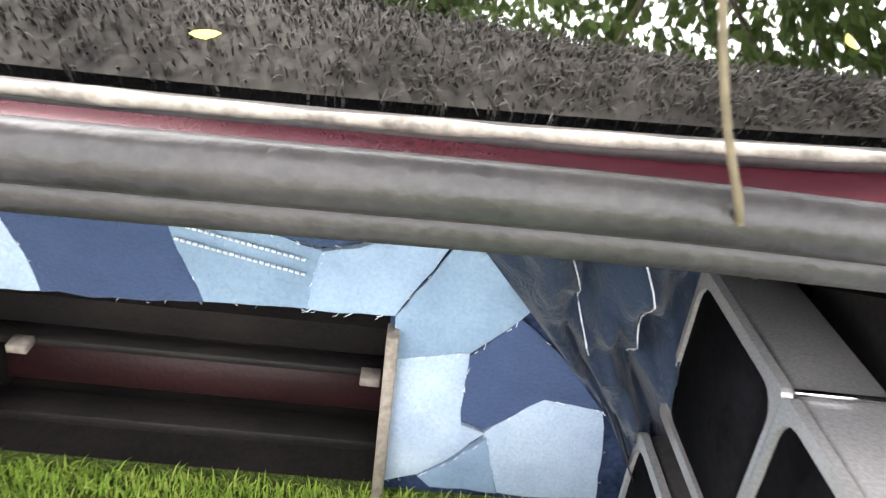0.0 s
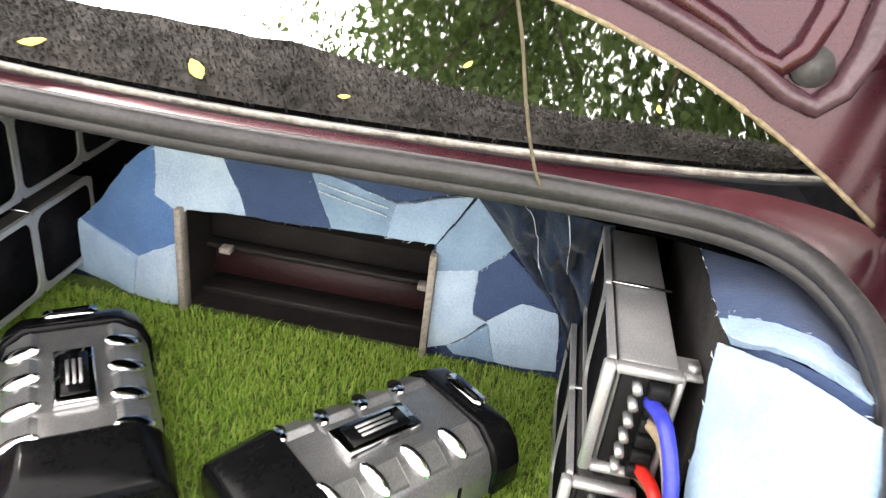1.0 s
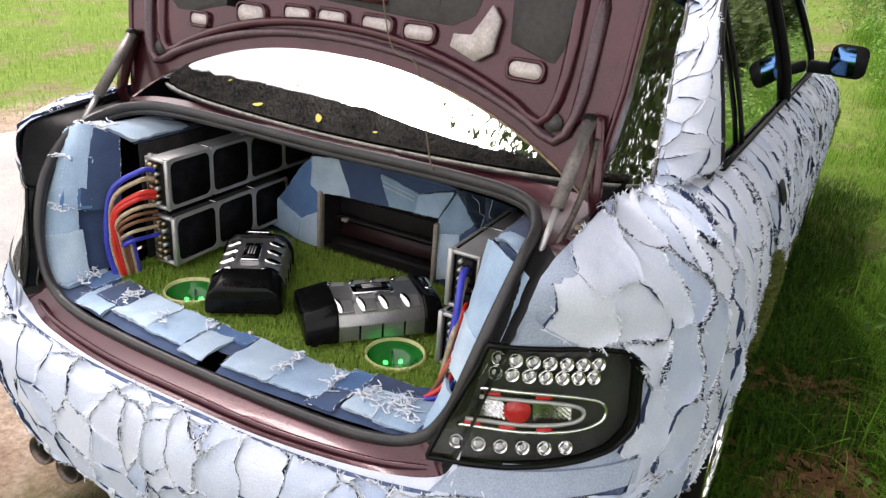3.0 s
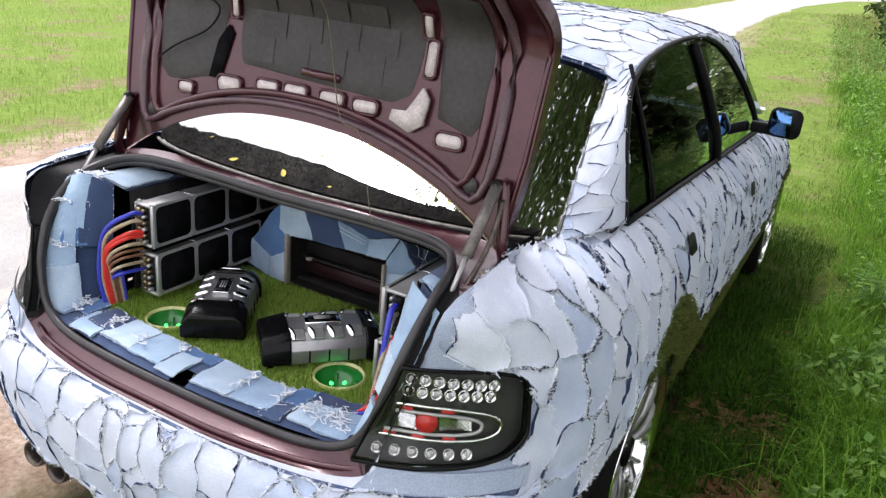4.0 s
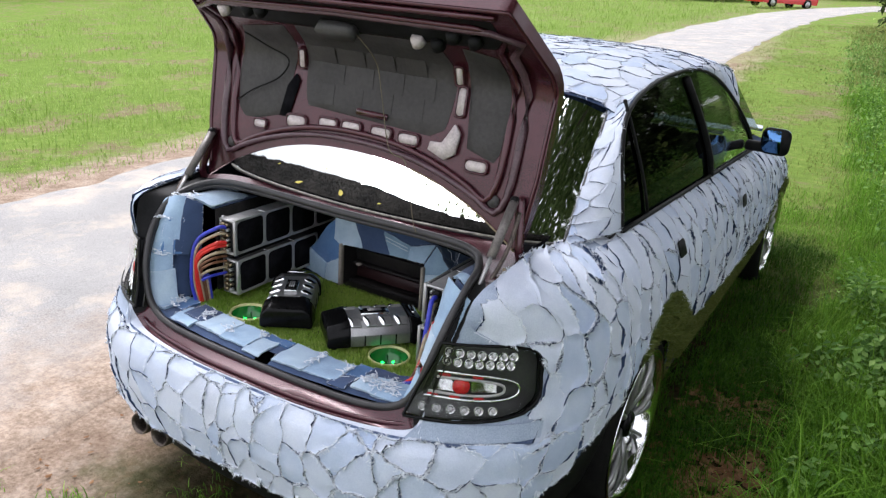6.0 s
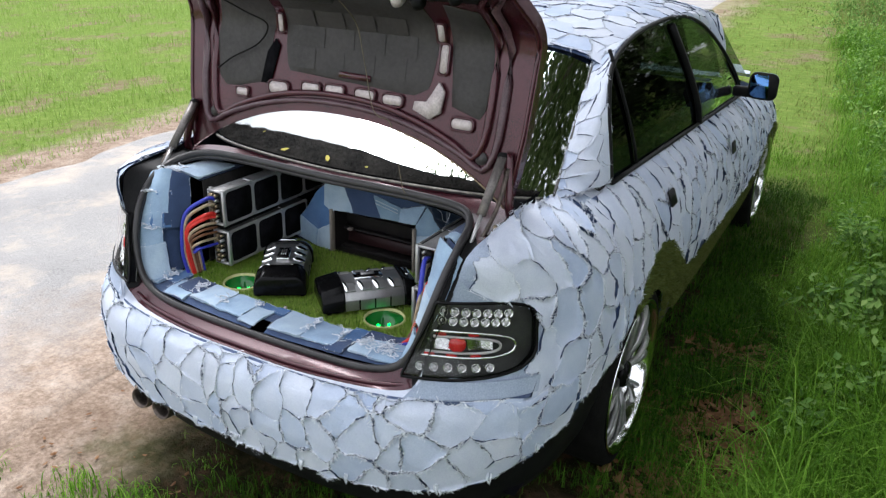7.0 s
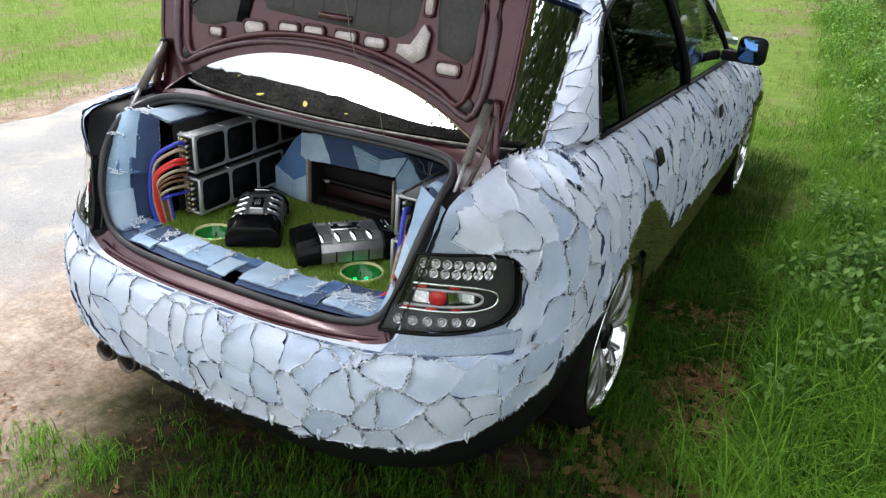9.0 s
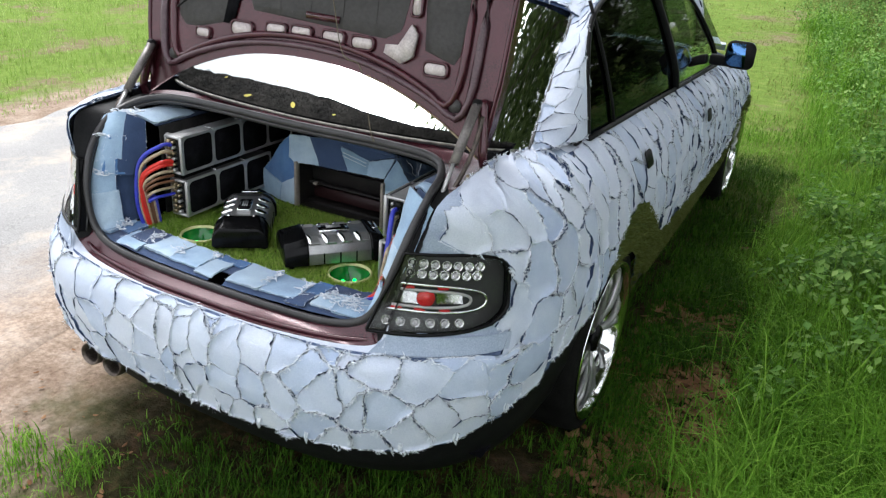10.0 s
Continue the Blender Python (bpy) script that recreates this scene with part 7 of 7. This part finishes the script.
# the meadow beyond the lane
spots = []
while len(spots) < 60000:
    y = vr.uniform(0, 1) ** 1.6 * 44 - 2
    x = road_x(y) - ROAD_HALF - 0.2 - vr.random() ** 1.4 * (6 + y * 0.8)
    tall = 0.75 + 0.55 * noise.noise((x * 0.5, y * 0.4, 3)) + 0.35 * noise.noise((x * 1.9, y * 1.6, 5))
    edge = min(1.0, 0.3 + (road_x(y) - ROAD_HALF - x) * 0.55)
    spots.append(ground_spot(x, y, max(0.2, tall * edge) * (0.6 + y * 0.03)))
blades("meadow_grass", spots, MEADOW, None, (0.07, 0.24), 0.0085, 1.3, 7, "bright meadow grass beyond the lane", "grass")
# the worn track ahead of the car, short and patchy, taller towards the weeds
spots = []
while len(spots) < 52000:
    y = 3.2 + 26 * vr.random() ** 1.8
    x = road_x(y) + ROAD_HALF + 0.15 + (2.4 - road_x(y) - ROAD_HALF) * vr.random()
    if not off_car(x, y):
        continue
    worn = noise.noise((x * 1.1, y * 0.45, 21)) + 0.5 * noise.noise((x * 3.1, y * 2.2, 22))
    deep = x - verge_line(y)
    if deep < 0 and worn > 0.1 and vr.random() < 0.85:
        continue
    spots.append(ground_spot(x, y, (0.4 + 0.3 * worn + 1.3 * min(1.2, max(0.0, deep + 0.15))) * (0.75 + y * 0.02)))
blades("track_grass", spots, TRACK_GRASS, None, (0.04, 0.13), 0.007, 1.3, 17, "short yellowish grass on the worn track ahead of the car", "grass")

# dead leaves and crumbs of earth
def scatter(name, mat, n, area, size, seed, label, category):
    r = random.Random(seed)
    v, f = [], []
    for _ in range(n):
        x, y = area(r)
        if not off_car(x, y):
            continue
        z = rise(x, y) + 0.006
        s = r.uniform(*size)
        a = r.uniform(0, 6.28)
        b = len(v)
        tilt = r.uniform(-0.4, 0.4)
        for k, (px, py) in enumerate(((-1, 0), (-0.3, 0.5), (0.6, 0.4), (1, 0), (0.5, -0.45), (-0.4, -0.4))):
            v.append((x + s * (px * math.cos(a) - py * math.sin(a)), y + s * (px * math.sin(a) + py * math.cos(a)), z + s * (0.3 * abs(px) + tilt * py)))
        f += [(b, b + 1, b + 2, b + 3), (b, b + 3, b + 4, b + 5)]
    tagged(raw(name, v, f, mat, None, "", False), label, category, kind="stuff")


scatter("dead_leaves", DEAD_LEAF, 2100, lambda r: (r.gauss(1.15, 0.2), r.gauss(1.25, 0.55)), (0.010, 0.034), 3, "brown dead leaves on the shaded earth", "leaves")
scatter("earth_litter", DEAD_LEAF, 450, lambda r: (r.uniform(-1.6, 0.8), r.uniform(-0.8, 0.6)), (0.004, 0.014), 4, "bits of bark and dry litter on the earth", "litter")


def leaf_cloud(v, f, r, centre, spread, n, size, droop=0.3):
    """Adds n leaves round a centre: pointed, slightly folded, facing every way."""
    for _ in range(n):
        p = Vector((r.gauss(centre[0], spread[0]), r.gauss(centre[1], spread[1]), r.gauss(centre[2], spread[2])))
        s = size * r.uniform(0.6, 1.3)
        d = Vector((r.uniform(-1, 1), r.uniform(-1, 1), r.uniform(-droop - 0.5, 0.5))).normalized()
        w = d.cross(Vector((r.uniform(-0.4, 0.4), r.uniform(-0.4, 0.4), 1))).normalized()
        n_ = w.cross(d)
        b = len(v)
        v += [p, p + d * s * 0.4 + w * s * 0.3 + n_ * s * 0.07, p + d * s, p + d * s * 0.4 - w * s * 0.3 + n_ * s * 0.07]
        f += [(b, b + 1, b + 2), (b, b + 2, b + 3)]


def shrub(name, spots_, mat, label, size, category, group, seed):
    r = random.Random(seed)
    for x, y, rad, h, n in spots_:
        s = thing(name, label, category, (x, y, rise(x, y)), group)
        v, f = [], []
        stems = []
        for _ in range(max(5, int(rad * 16))):
            a, q = r.uniform(0, 6.28), r.random() ** 0.6 * rad
            top = Vector((q * math.cos(a) * 1.2, q * math.sin(a) * 1.2, h * r.uniform(0.5, 1.1) * (1 - 0.4 * q / rad)))
            stems.append((Vector((q * 0.6 * math.cos(a), q * 0.6 * math.sin(a), -0.02)), top))
        per = max(4, n // len(stems))
        bms = []
        for a, b in stems:
            bms.append(tube([a, a.lerp(b, 0.5) + Vector((0.02, 0.01, 0)), b], 0.004, 4, taper=lambda t: 1 - 0.6 * t))
            for k in range(per):
                c = a.lerp(b, r.uniform(0.3, 1.05))
                leaf_cloud(v, f, r, c, (0.06, 0.06, 0.04), 1, size)
        tagged(part("stem", join_bm(*bms), LEAF, s), kind="stuff")
        tagged(raw("foliage", v, f, mat, s, "", False), kind="stuff")


wd = random.Random(83)
WEEDS = [(verge_line(y) + dx + wd.uniform(-0.18, 0.22), y + wd.uniform(-0.45, 0.45), wd.uniform(0.2, 0.5) + 0.015 * y, (0.35 + 0.035 * y + 0.3 * dx) * wd.uniform(0.6, 1.15), n) for y in span(5.2, 17, 13) for dx, n in ((0.3, 330), (0.8, 560), (1.4, 640))]
shrub("nettle_clump", WEEDS + [(1.62, 1.75, 0.2, 0.32, 520), (1.5, 2.3, 0.22, 0.4, 600), (1.72, 2.6, 0.26, 0.5, 700), (1.6, 3.2, 0.25, 0.5, 700), (1.95, 3.3, 0.3, 0.62, 800), (1.78, 3.7, 0.3, 0.65, 800), (1.62, 4.3, 0.28, 0.6, 700), (2.0, 4.6, 0.35, 0.75, 800), (1.42, 1.35, 0.12, 0.16, 140), (2.05, 2.2, 0.3, 0.6, 800), (2.15, 1.5, 0.3, 0.55, 800), (2.2, 2.9, 0.34, 0.75, 900), (2.3, 3.9, 0.4, 0.85, 900), (2.4, 5.2, 0.45, 0.95, 900)], LEAF, "leafy green nettles and weeds on the verge", 0.042, "weeds", "weeds on the verge", 5)
shrub("hedge_bush", [(2.9, 9.5, 1.0, 2.0, 2000), (2.4, 12.5, 1.2, 2.6, 2200), (2.1, 15.5, 1.3, 3.0, 2200), (2.3, 19.5, 1.5, 3.2, 2200), (3.0, 25.0, 1.9, 3.4, 2000), (4.6, 32.0, 2.4, 3.8, 2000)], TREE_LEAF, "dense green bush at the edge of the verge", 0.16, "bush", "bushes along the verge", 6)
# unseen row added to shade the verge and darken the side windows
shrub("hedge_bush", [(4.6 + 0.5 * math.sin(k * 2.1), -6.0 + 1.9 * k, 1.2, 1.9 + 0.4 * math.sin(k * 1.3), 1300) for k in range(9)], TREE_LEAF, "dense bush out of view beside the verge, added to darken reflections", 0.2, "bush", "bushes along the verge", 16)
# weeds and bushes beyond the meadow, towards the bend
fr_ = random.Random(40)
shrub("far_bush", [(fr_.uniform(-34, -8.5), fr_.uniform(46, 58), fr_.uniform(1.2, 2.6), fr_.uniform(1.2, 2.6), 600) for _ in range(14)], MEADOW, "pale green bushes beyond the meadow", 0.34, "bush", "bushes beyond the meadow", 7)
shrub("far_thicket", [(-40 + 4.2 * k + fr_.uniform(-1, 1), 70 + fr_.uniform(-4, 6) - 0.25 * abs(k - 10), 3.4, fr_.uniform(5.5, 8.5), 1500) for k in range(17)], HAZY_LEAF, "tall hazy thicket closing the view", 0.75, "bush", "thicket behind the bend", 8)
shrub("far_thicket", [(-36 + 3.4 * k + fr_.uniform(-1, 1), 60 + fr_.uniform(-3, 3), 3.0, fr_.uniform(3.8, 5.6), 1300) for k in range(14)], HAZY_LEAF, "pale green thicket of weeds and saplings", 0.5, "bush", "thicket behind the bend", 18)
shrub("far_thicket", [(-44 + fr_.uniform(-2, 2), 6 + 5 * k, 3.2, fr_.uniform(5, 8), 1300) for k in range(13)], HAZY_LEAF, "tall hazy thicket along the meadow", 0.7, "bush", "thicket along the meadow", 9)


def tree(x, y, height, crown_r, leaves, seed, size=0.13, lean=(0, 0), low=0.35, label="broad-leaved tree with light green foliage", dense=1.0, airy=1.0, leaf_mat=TREE_LEAF):
    r = random.Random(seed)
    t = thing("tree", label, "tree", (x, y, rise(x, y) - 0.05), "trees by the lane")
    top = Vector((lean[0], lean[1], height))
    bms = [tube(smooth_path([(0, 0, 0), (lean[0] * 0.2 + r.uniform(-0.1, 0.1), lean[1] * 0.2, height * 0.35), (lean[0] * 0.55, lean[1] * 0.55 + r.uniform(-0.2, 0.2), height * 0.7), top], 5), height * 0.018 + 0.05, 8, taper=lambda q: 1 - 0.85 * q)]
    v, f = [], []
    for k in range(int(26 * dense)):
        h = height * r.uniform(low, 0.97)
        b0 = Vector((lean[0] * (h / height) ** 1.2, lean[1] * (h / height) ** 1.2, h))
        a = r.uniform(0, 6.28)
        reach = crown_r * r.uniform(0.5, 1.1) * (1 - 0.5 * max(0, (h / height - 0.6) / 0.4))
        b1 = b0 + Vector((math.cos(a) * reach, math.sin(a) * reach, reach * r.uniform(-0.15, 0.45)))
        mid = b0.lerp(b1, 0.5) + Vector((r.uniform(-0.2, 0.2), r.uniform(-0.2, 0.2), 0.15))
        limb = smooth_path([b0, mid, b1], 5)
        bms.append(tube(limb, 0.035 * height / 8, 5, taper=lambda q: 1 - 0.85 * q))
        for _ in range(4):
            p = limb[r.randrange(3, len(limb))]
            e = p + Vector((r.uniform(-0.8, 0.8), r.uniform(-0.8, 0.8), r.uniform(-0.4, 0.4)))
            bms.append(tube([p, p.lerp(e, 0.5) + Vector((0, 0, 0.05)), e], 0.012, 4, taper=lambda q: 1 - 0.8 * q))
            leaf_cloud(v, f, r, e, (0.28 * airy, 0.28 * airy, 0.2 * airy), max(3, int(leaves / (26 * dense) / 5)), size)
        leaf_cloud(v, f, r, b1, (0.35 * airy, 0.35 * airy, 0.25 * airy), max(3, int(leaves / (26 * dense) / 5)), size)
    part("trunk", join_bm(*bms), BARK, t)
    tagged(raw("crown", v, f, leaf_mat, t, "", False), kind="stuff")


# first crown is out of view, added to shade the verge by the car
tree(4.2, 0.2, 7.5, 3.0, 15000, 21, lean=(-1.6, 0.8), low=0.42, size=0.15)
tree(4.0, 3.4, 8.5, 3.9, 44000, 1, lean=(-4.5, 0.6), low=0.5, size=0.085, airy=1.7)
tree(5.4, 8.5, 9.0, 3.4, 18000, 3, lean=(-2.0, -0.6), low=0.45)
tree(7.5, 12.0, 9.0, 3.6, 9000, 4, low=0.3)
tree(8.0, 1.5, 10.0, 3.8, 9000, 12, low=0.2, size=0.18)
tree(7.5, 19.0, 9.0, 4.0, 8000, 5, low=0.15, size=0.2)
tree(8.0, 27.0, 9.5, 4.5, 8000, 6, low=0.1, size=0.24)
tree(8.5, 37.0, 10.0, 4.5, 7000, 7, low=0.1, size=0.28)
tr_ = random.Random(9)
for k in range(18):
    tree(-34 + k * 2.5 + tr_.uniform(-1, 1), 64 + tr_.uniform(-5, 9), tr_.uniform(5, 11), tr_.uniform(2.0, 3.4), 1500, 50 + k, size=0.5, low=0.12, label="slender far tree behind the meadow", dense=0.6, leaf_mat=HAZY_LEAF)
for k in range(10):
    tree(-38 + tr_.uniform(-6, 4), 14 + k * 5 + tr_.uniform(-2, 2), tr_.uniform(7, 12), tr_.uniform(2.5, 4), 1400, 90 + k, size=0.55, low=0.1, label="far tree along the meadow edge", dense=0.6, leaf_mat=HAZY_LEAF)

# ---- far parked cars at the bend ----
def far_car(x, y, heading, paint, glare_paint, label, size=1.0):
    c = thing("parked_car", label, "car", (x, y, rise(x, y)), "cars at the bend")
    side = [(-2.05, 0.28), (-2.1, 0.55), (-1.95, 0.82), (-1.0, 0.92), (-0.35, 1.38), (0.75, 1.45), (1.45, 1.30), (1.95, 0.95), (2.05, 0.55), (2.0, 0.28)]
    bm = bmesh.new()
    rows = []
    for w, k in ((-0.82, 0), (-0.86, 1), (0.86, 1), (0.82, 0)):
        rows.append([bm.verts.new((px, w * (1 - 0.22 * max(0, (pz - 0.9) / 0.55)), pz if k else pz * 0.985 + 0.004)) for px, pz in side])
    n = len(side)
    for a, b in zip(rows, rows[1:]):
        for i in range(n):
            bm.faces.new((a[i], a[(i + 1) % n], b[(i + 1) % n], b[i]))
    bm.faces.new(rows[0][::-1])
    bm.faces.new(rows[-1])
    bmesh.ops.recalc_face_normals(bm, faces=bm.faces)
    part("body", bm, paint, c, smooth=False)
    # glare on bonnet and windscreen is painted on as a pale colour
    part("bonnet", join_bm(plate([(-2.0, -0.78), (-1.0, -0.8), (-1.0, 0.8), (-2.0, 0.78)], lambda a, b, o: Vector((a, b, 0.875 + (a + 2.0) * 0.105 + o)), 0.02)), glare_paint, c)
    part("windscreen", plate([(-0.95, -0.68), (-0.4, -0.6), (-0.4, 0.6), (-0.95, 0.68)], lambda a, b, o: Vector((a, b, 1.03 + (a + 0.95) * 0.76 + o)), 0.02), glare_paint, c)
    part("roof", plate([(-0.3, -0.62), (0.8, -0.62), (0.8, 0.62), (-0.3, 0.62)], lambda a, b, o: Vector((a, b, 1.45 + (a + 0.3) * 0.065 + o)), 0.02), paint, c)
    for sy in (-1, 1):
        part("side_window", plate([(-0.75, 0.96), (-0.3, 1.30), (0.7, 1.36), (1.35, 1.22), (1.5, 0.98)], lambda a, b, o: Vector((a, sy * (0.862 - 0.19 * max(0, (b - 0.9) / 0.55) + o), b)), 0.01), SIDE_GLASS, c)
        for px in (-1.3, 1.3):
            w = lathe([(0.18, 0.08), (0.29, 0.08), (0.30, 0.0), (0.29, -0.1), (0.18, -0.1)], 20)
            w.transform(Matrix.Translation((px, sy * 0.78, 0.30)) @ pose(0, 0, 0, 0, 0, 90 * sy))
            wh = part("wheel", w, TYRE_RUBBER, c)
            part("rim", cyl_bm(0.19, 0.17, 0.04, 18, Matrix.Translation((px, sy * 0.84, 0.30)) @ pose(0, 0, 0, 90)), SILVER, wh)
    c.rotation_euler = (0, 0, radians(heading))
    c.scale = (size,) * 3


far_car(-5.0, 42.0, 48, RED_PAINT, WHITE_AND_GLARE, "small red hatchback at the bend, white glare painted on bonnet and windscreen", 0.8)
far_car(-1.6, 63.0, 10, WHITE_AND_GLARE, WHITE_AND_GLARE, "white car parked far behind the bend")

# ---- turf trim on the sills and arches ----
turf_top = table([(0.86, 0.62), (0.93, 0.68), (1.05, 0.722), (1.15, 0.735), (1.25, 0.71), (1.32, 0.66), (1.40, 0.60), (1.50, 0.53), (1.62, 0.485), (2.0, 0.46), (2.6, 0.44), (3.2, 0.43), (3.3, 0.5), (3.5, 0.63), (3.65, 0.66), (3.9, 0.55), (4.0, 0.3)])


def in_turf(y, z):
    return 0.86 < y < 3.95 and max(0.2, turf_top(y) - 0.19 if y > 1.32 else 0) < z < turf_top(y) and not in_arch(y, z, ARCH - 0.02)


dr = random.Random(101)
tv_us, tv_vs = span(UC + 0.86 - YC, US + 0.25, 150), span(0.2, 0.74, 40)
turf_trim = new("turf_trim")
turf_trim.parent = car
tagged(turf_trim, "artificial grass trim on arch and sill")
grid_mesh("turf_backing", lambda u, v: on_body(u, v, 0.008), tv_us, tv_vs, TURF_BASE, turf_trim, keep=lambda c, u, v: in_turf(c.y, c.z))
# black sheet added for the shade on the undercut sill below the turf
grid_mesh("sill_skirt", lambda u, v: on_body(u, v, 0.004), span(UC + 1.3 - YC, US, 60), span(0.2, 0.5, 12), BLACK_PLASTIC, car, keep=lambda c, u, v: c.z < turf_top(c.y) - 0.17 and not in_arch(c.y, c.z, ARCH - 0.01))
spots = []
while len(spots) < 13000:
    u, v = dr.uniform(tv_us[0], tv_us[-1]), dr.uniform(0.2, 0.74)
    p = on_body(u, v, 0.008)
    if in_turf(p.y, p.z) and dr.random() < 1.2 / (0.6 + 0.35 * p.y):
        nrm = on_body(u, v, 1.008) - p
        spots.append((p, (nrm.x, nrm.y, nrm.z + 0.3)))
blades("turf_fibres", spots, TURF_DARK, turf_trim, (0.010, 0.02), 0.0026, 0.9, 12)

# ---- denim patches over the whole car ----
# slot 1, the cut edge, is dark navy to draw the shadow in the seams
OUT = [DENIM_OUT, DENIM_BASE, THREAD]
pr_ = random.Random(55)


def skin_ok(u, v):
    p = body(u, v)
    if p.y < 0.86 and p.z < quarter_low(p.y) - 0.004:
        return False
    if in_arch(p.y, p.z, ARCH + 0.01) or (u > 0 and 0.86 < p.y < 3.95 and p.z + 0.004 < turf_top(p.y)):
        return False
    if in_lamp(u, v, 0.008):
        return False
    a = abs(u)
    if v > 0.60 and a < rim_u(v) + 0.004:
        return False
    if a < 0.86 and 0.599 < v < 0.65:
        return False
    if 0.8 < v < 0.903 and a < 0.735 - 1.4 * max(0, v - 0.846):
        return False
    if v > 0.966 and p.y > 0.93:
        return False
    if p.y > 3.9 or p.z < 0.33:
        return False
    return True


def near(p):
    return p.x > -0.2 and p.y < 1.45 or (p.x <= -0.2 and p.y < 0.3 and p.z > 0.35)


KW = dict(warp=0.018, threads=70, thread_len=0.014, ragged=0.14, fine=0.0008, hem=0.0045, fray=0.0042)
lay_patches(cells(pr_, -UC * 0.93, 1.28, 0.335, 0.599, 0.088, 0.92), body, OUT, shell, pr_, single=near, inside=skin_ok, curl=0.010, gap=0.0019, **{**KW, "fray": 0.0052})
lay_patches(cells(pr_, 0.42, 1.28, 0.599, 1.045, 0.092, 1.25), body, OUT, shell, pr_, single=near, inside=skin_ok, curl=0.013, gap=0.0022, **{**KW, "fray": 0.006})
lay_patches(cells(pr_, 1.28, US + 0.3, 0.335, 0.972, 0.098, 1.35), body, OUT, shell, pr_, single=near, inside=skin_ok, curl=0.011, gap=0.0024, **{**KW, "fray": 0.006})
lay_patches(cells(pr_, -1.3, -0.42, 0.60, 1.045, 0.11, 1.0), lambda u, v: body(u, v), OUT, shell, pr_, single=lambda p: False, inside=skin_ok, **KW)
lay_patches(cells(pr_, 0.0, 0.19, 0.0, 0.66, 0.085, 0.85), lambda a, b: c_right(a / 0.19, b / 0.66), OUT, shell, pr_, single=lambda p: True, curl=0.007, hem=0.0035, fray=0.004, gap=-0.001, warp=0.010, threads=24, thread_len=0.009)
lay_patches(cells(pr_, 0.0, 0.07, 0.0, 1.3, 0.07, 1.4), lambda a, b: rail_right(a / 0.07, b / 1.3), OUT, shell, pr_, single=lambda p: False, curl=0.008)
lay_patches(cells(pr_, -0.58, 0.58, 1.21, 2.84, 0.10, 1.0), lambda a, y: roof_sheet(a / 0.58, y), OUT, shell, pr_, single=lambda p: False, curl=0.006, gap=-0.002, **{**KW, "fray": 0.003})
# outside of the lid: its edge shows pale cloth
lay_patches(cells(pr_, -0.95, 0.95, 0.02, 0.98, 0.16, 1.1), lambda a, b: lid_sheet(-0.037)(-a, b), OUT, boot_lid, pr_, single=lambda p: False, curl=0.004, inside=lambda a, b: abs(a) < 0.97 and 0 < b < 1)

# frayed tails hanging from the lower edge of the bumper
tr2 = random.Random(61)
for u in (-0.62, -0.41, -0.18, 0.03, 0.16, 0.30, 0.44, 0.55, 0.66, 0.78, 0.90):
    z0 = quarter_low(body(u, 0.36).y) + 0.014
    p = on_body(u, z0, 0.007)
    ln = tr2.uniform(0.012, 0.034)
    strands = []
    for k in range(7):
        dx = tr2.uniform(-0.008, 0.008)
        q = ln * tr2.uniform(0.5, 1.1)
        strands.append(tube(smooth_path([p + Vector((dx, 0, 0.008)), p + Vector((dx * 0.8, -0.004, -q * 0.4)), p + Vector((dx * 0.3 + tr2.uniform(-0.004, 0.004), 0.002, -q))], 3), 0.0022, 5, taper=lambda t: 1 - 0.7 * t))
    part("frayed_tail", join_bm(*strands), THREAD, shell)
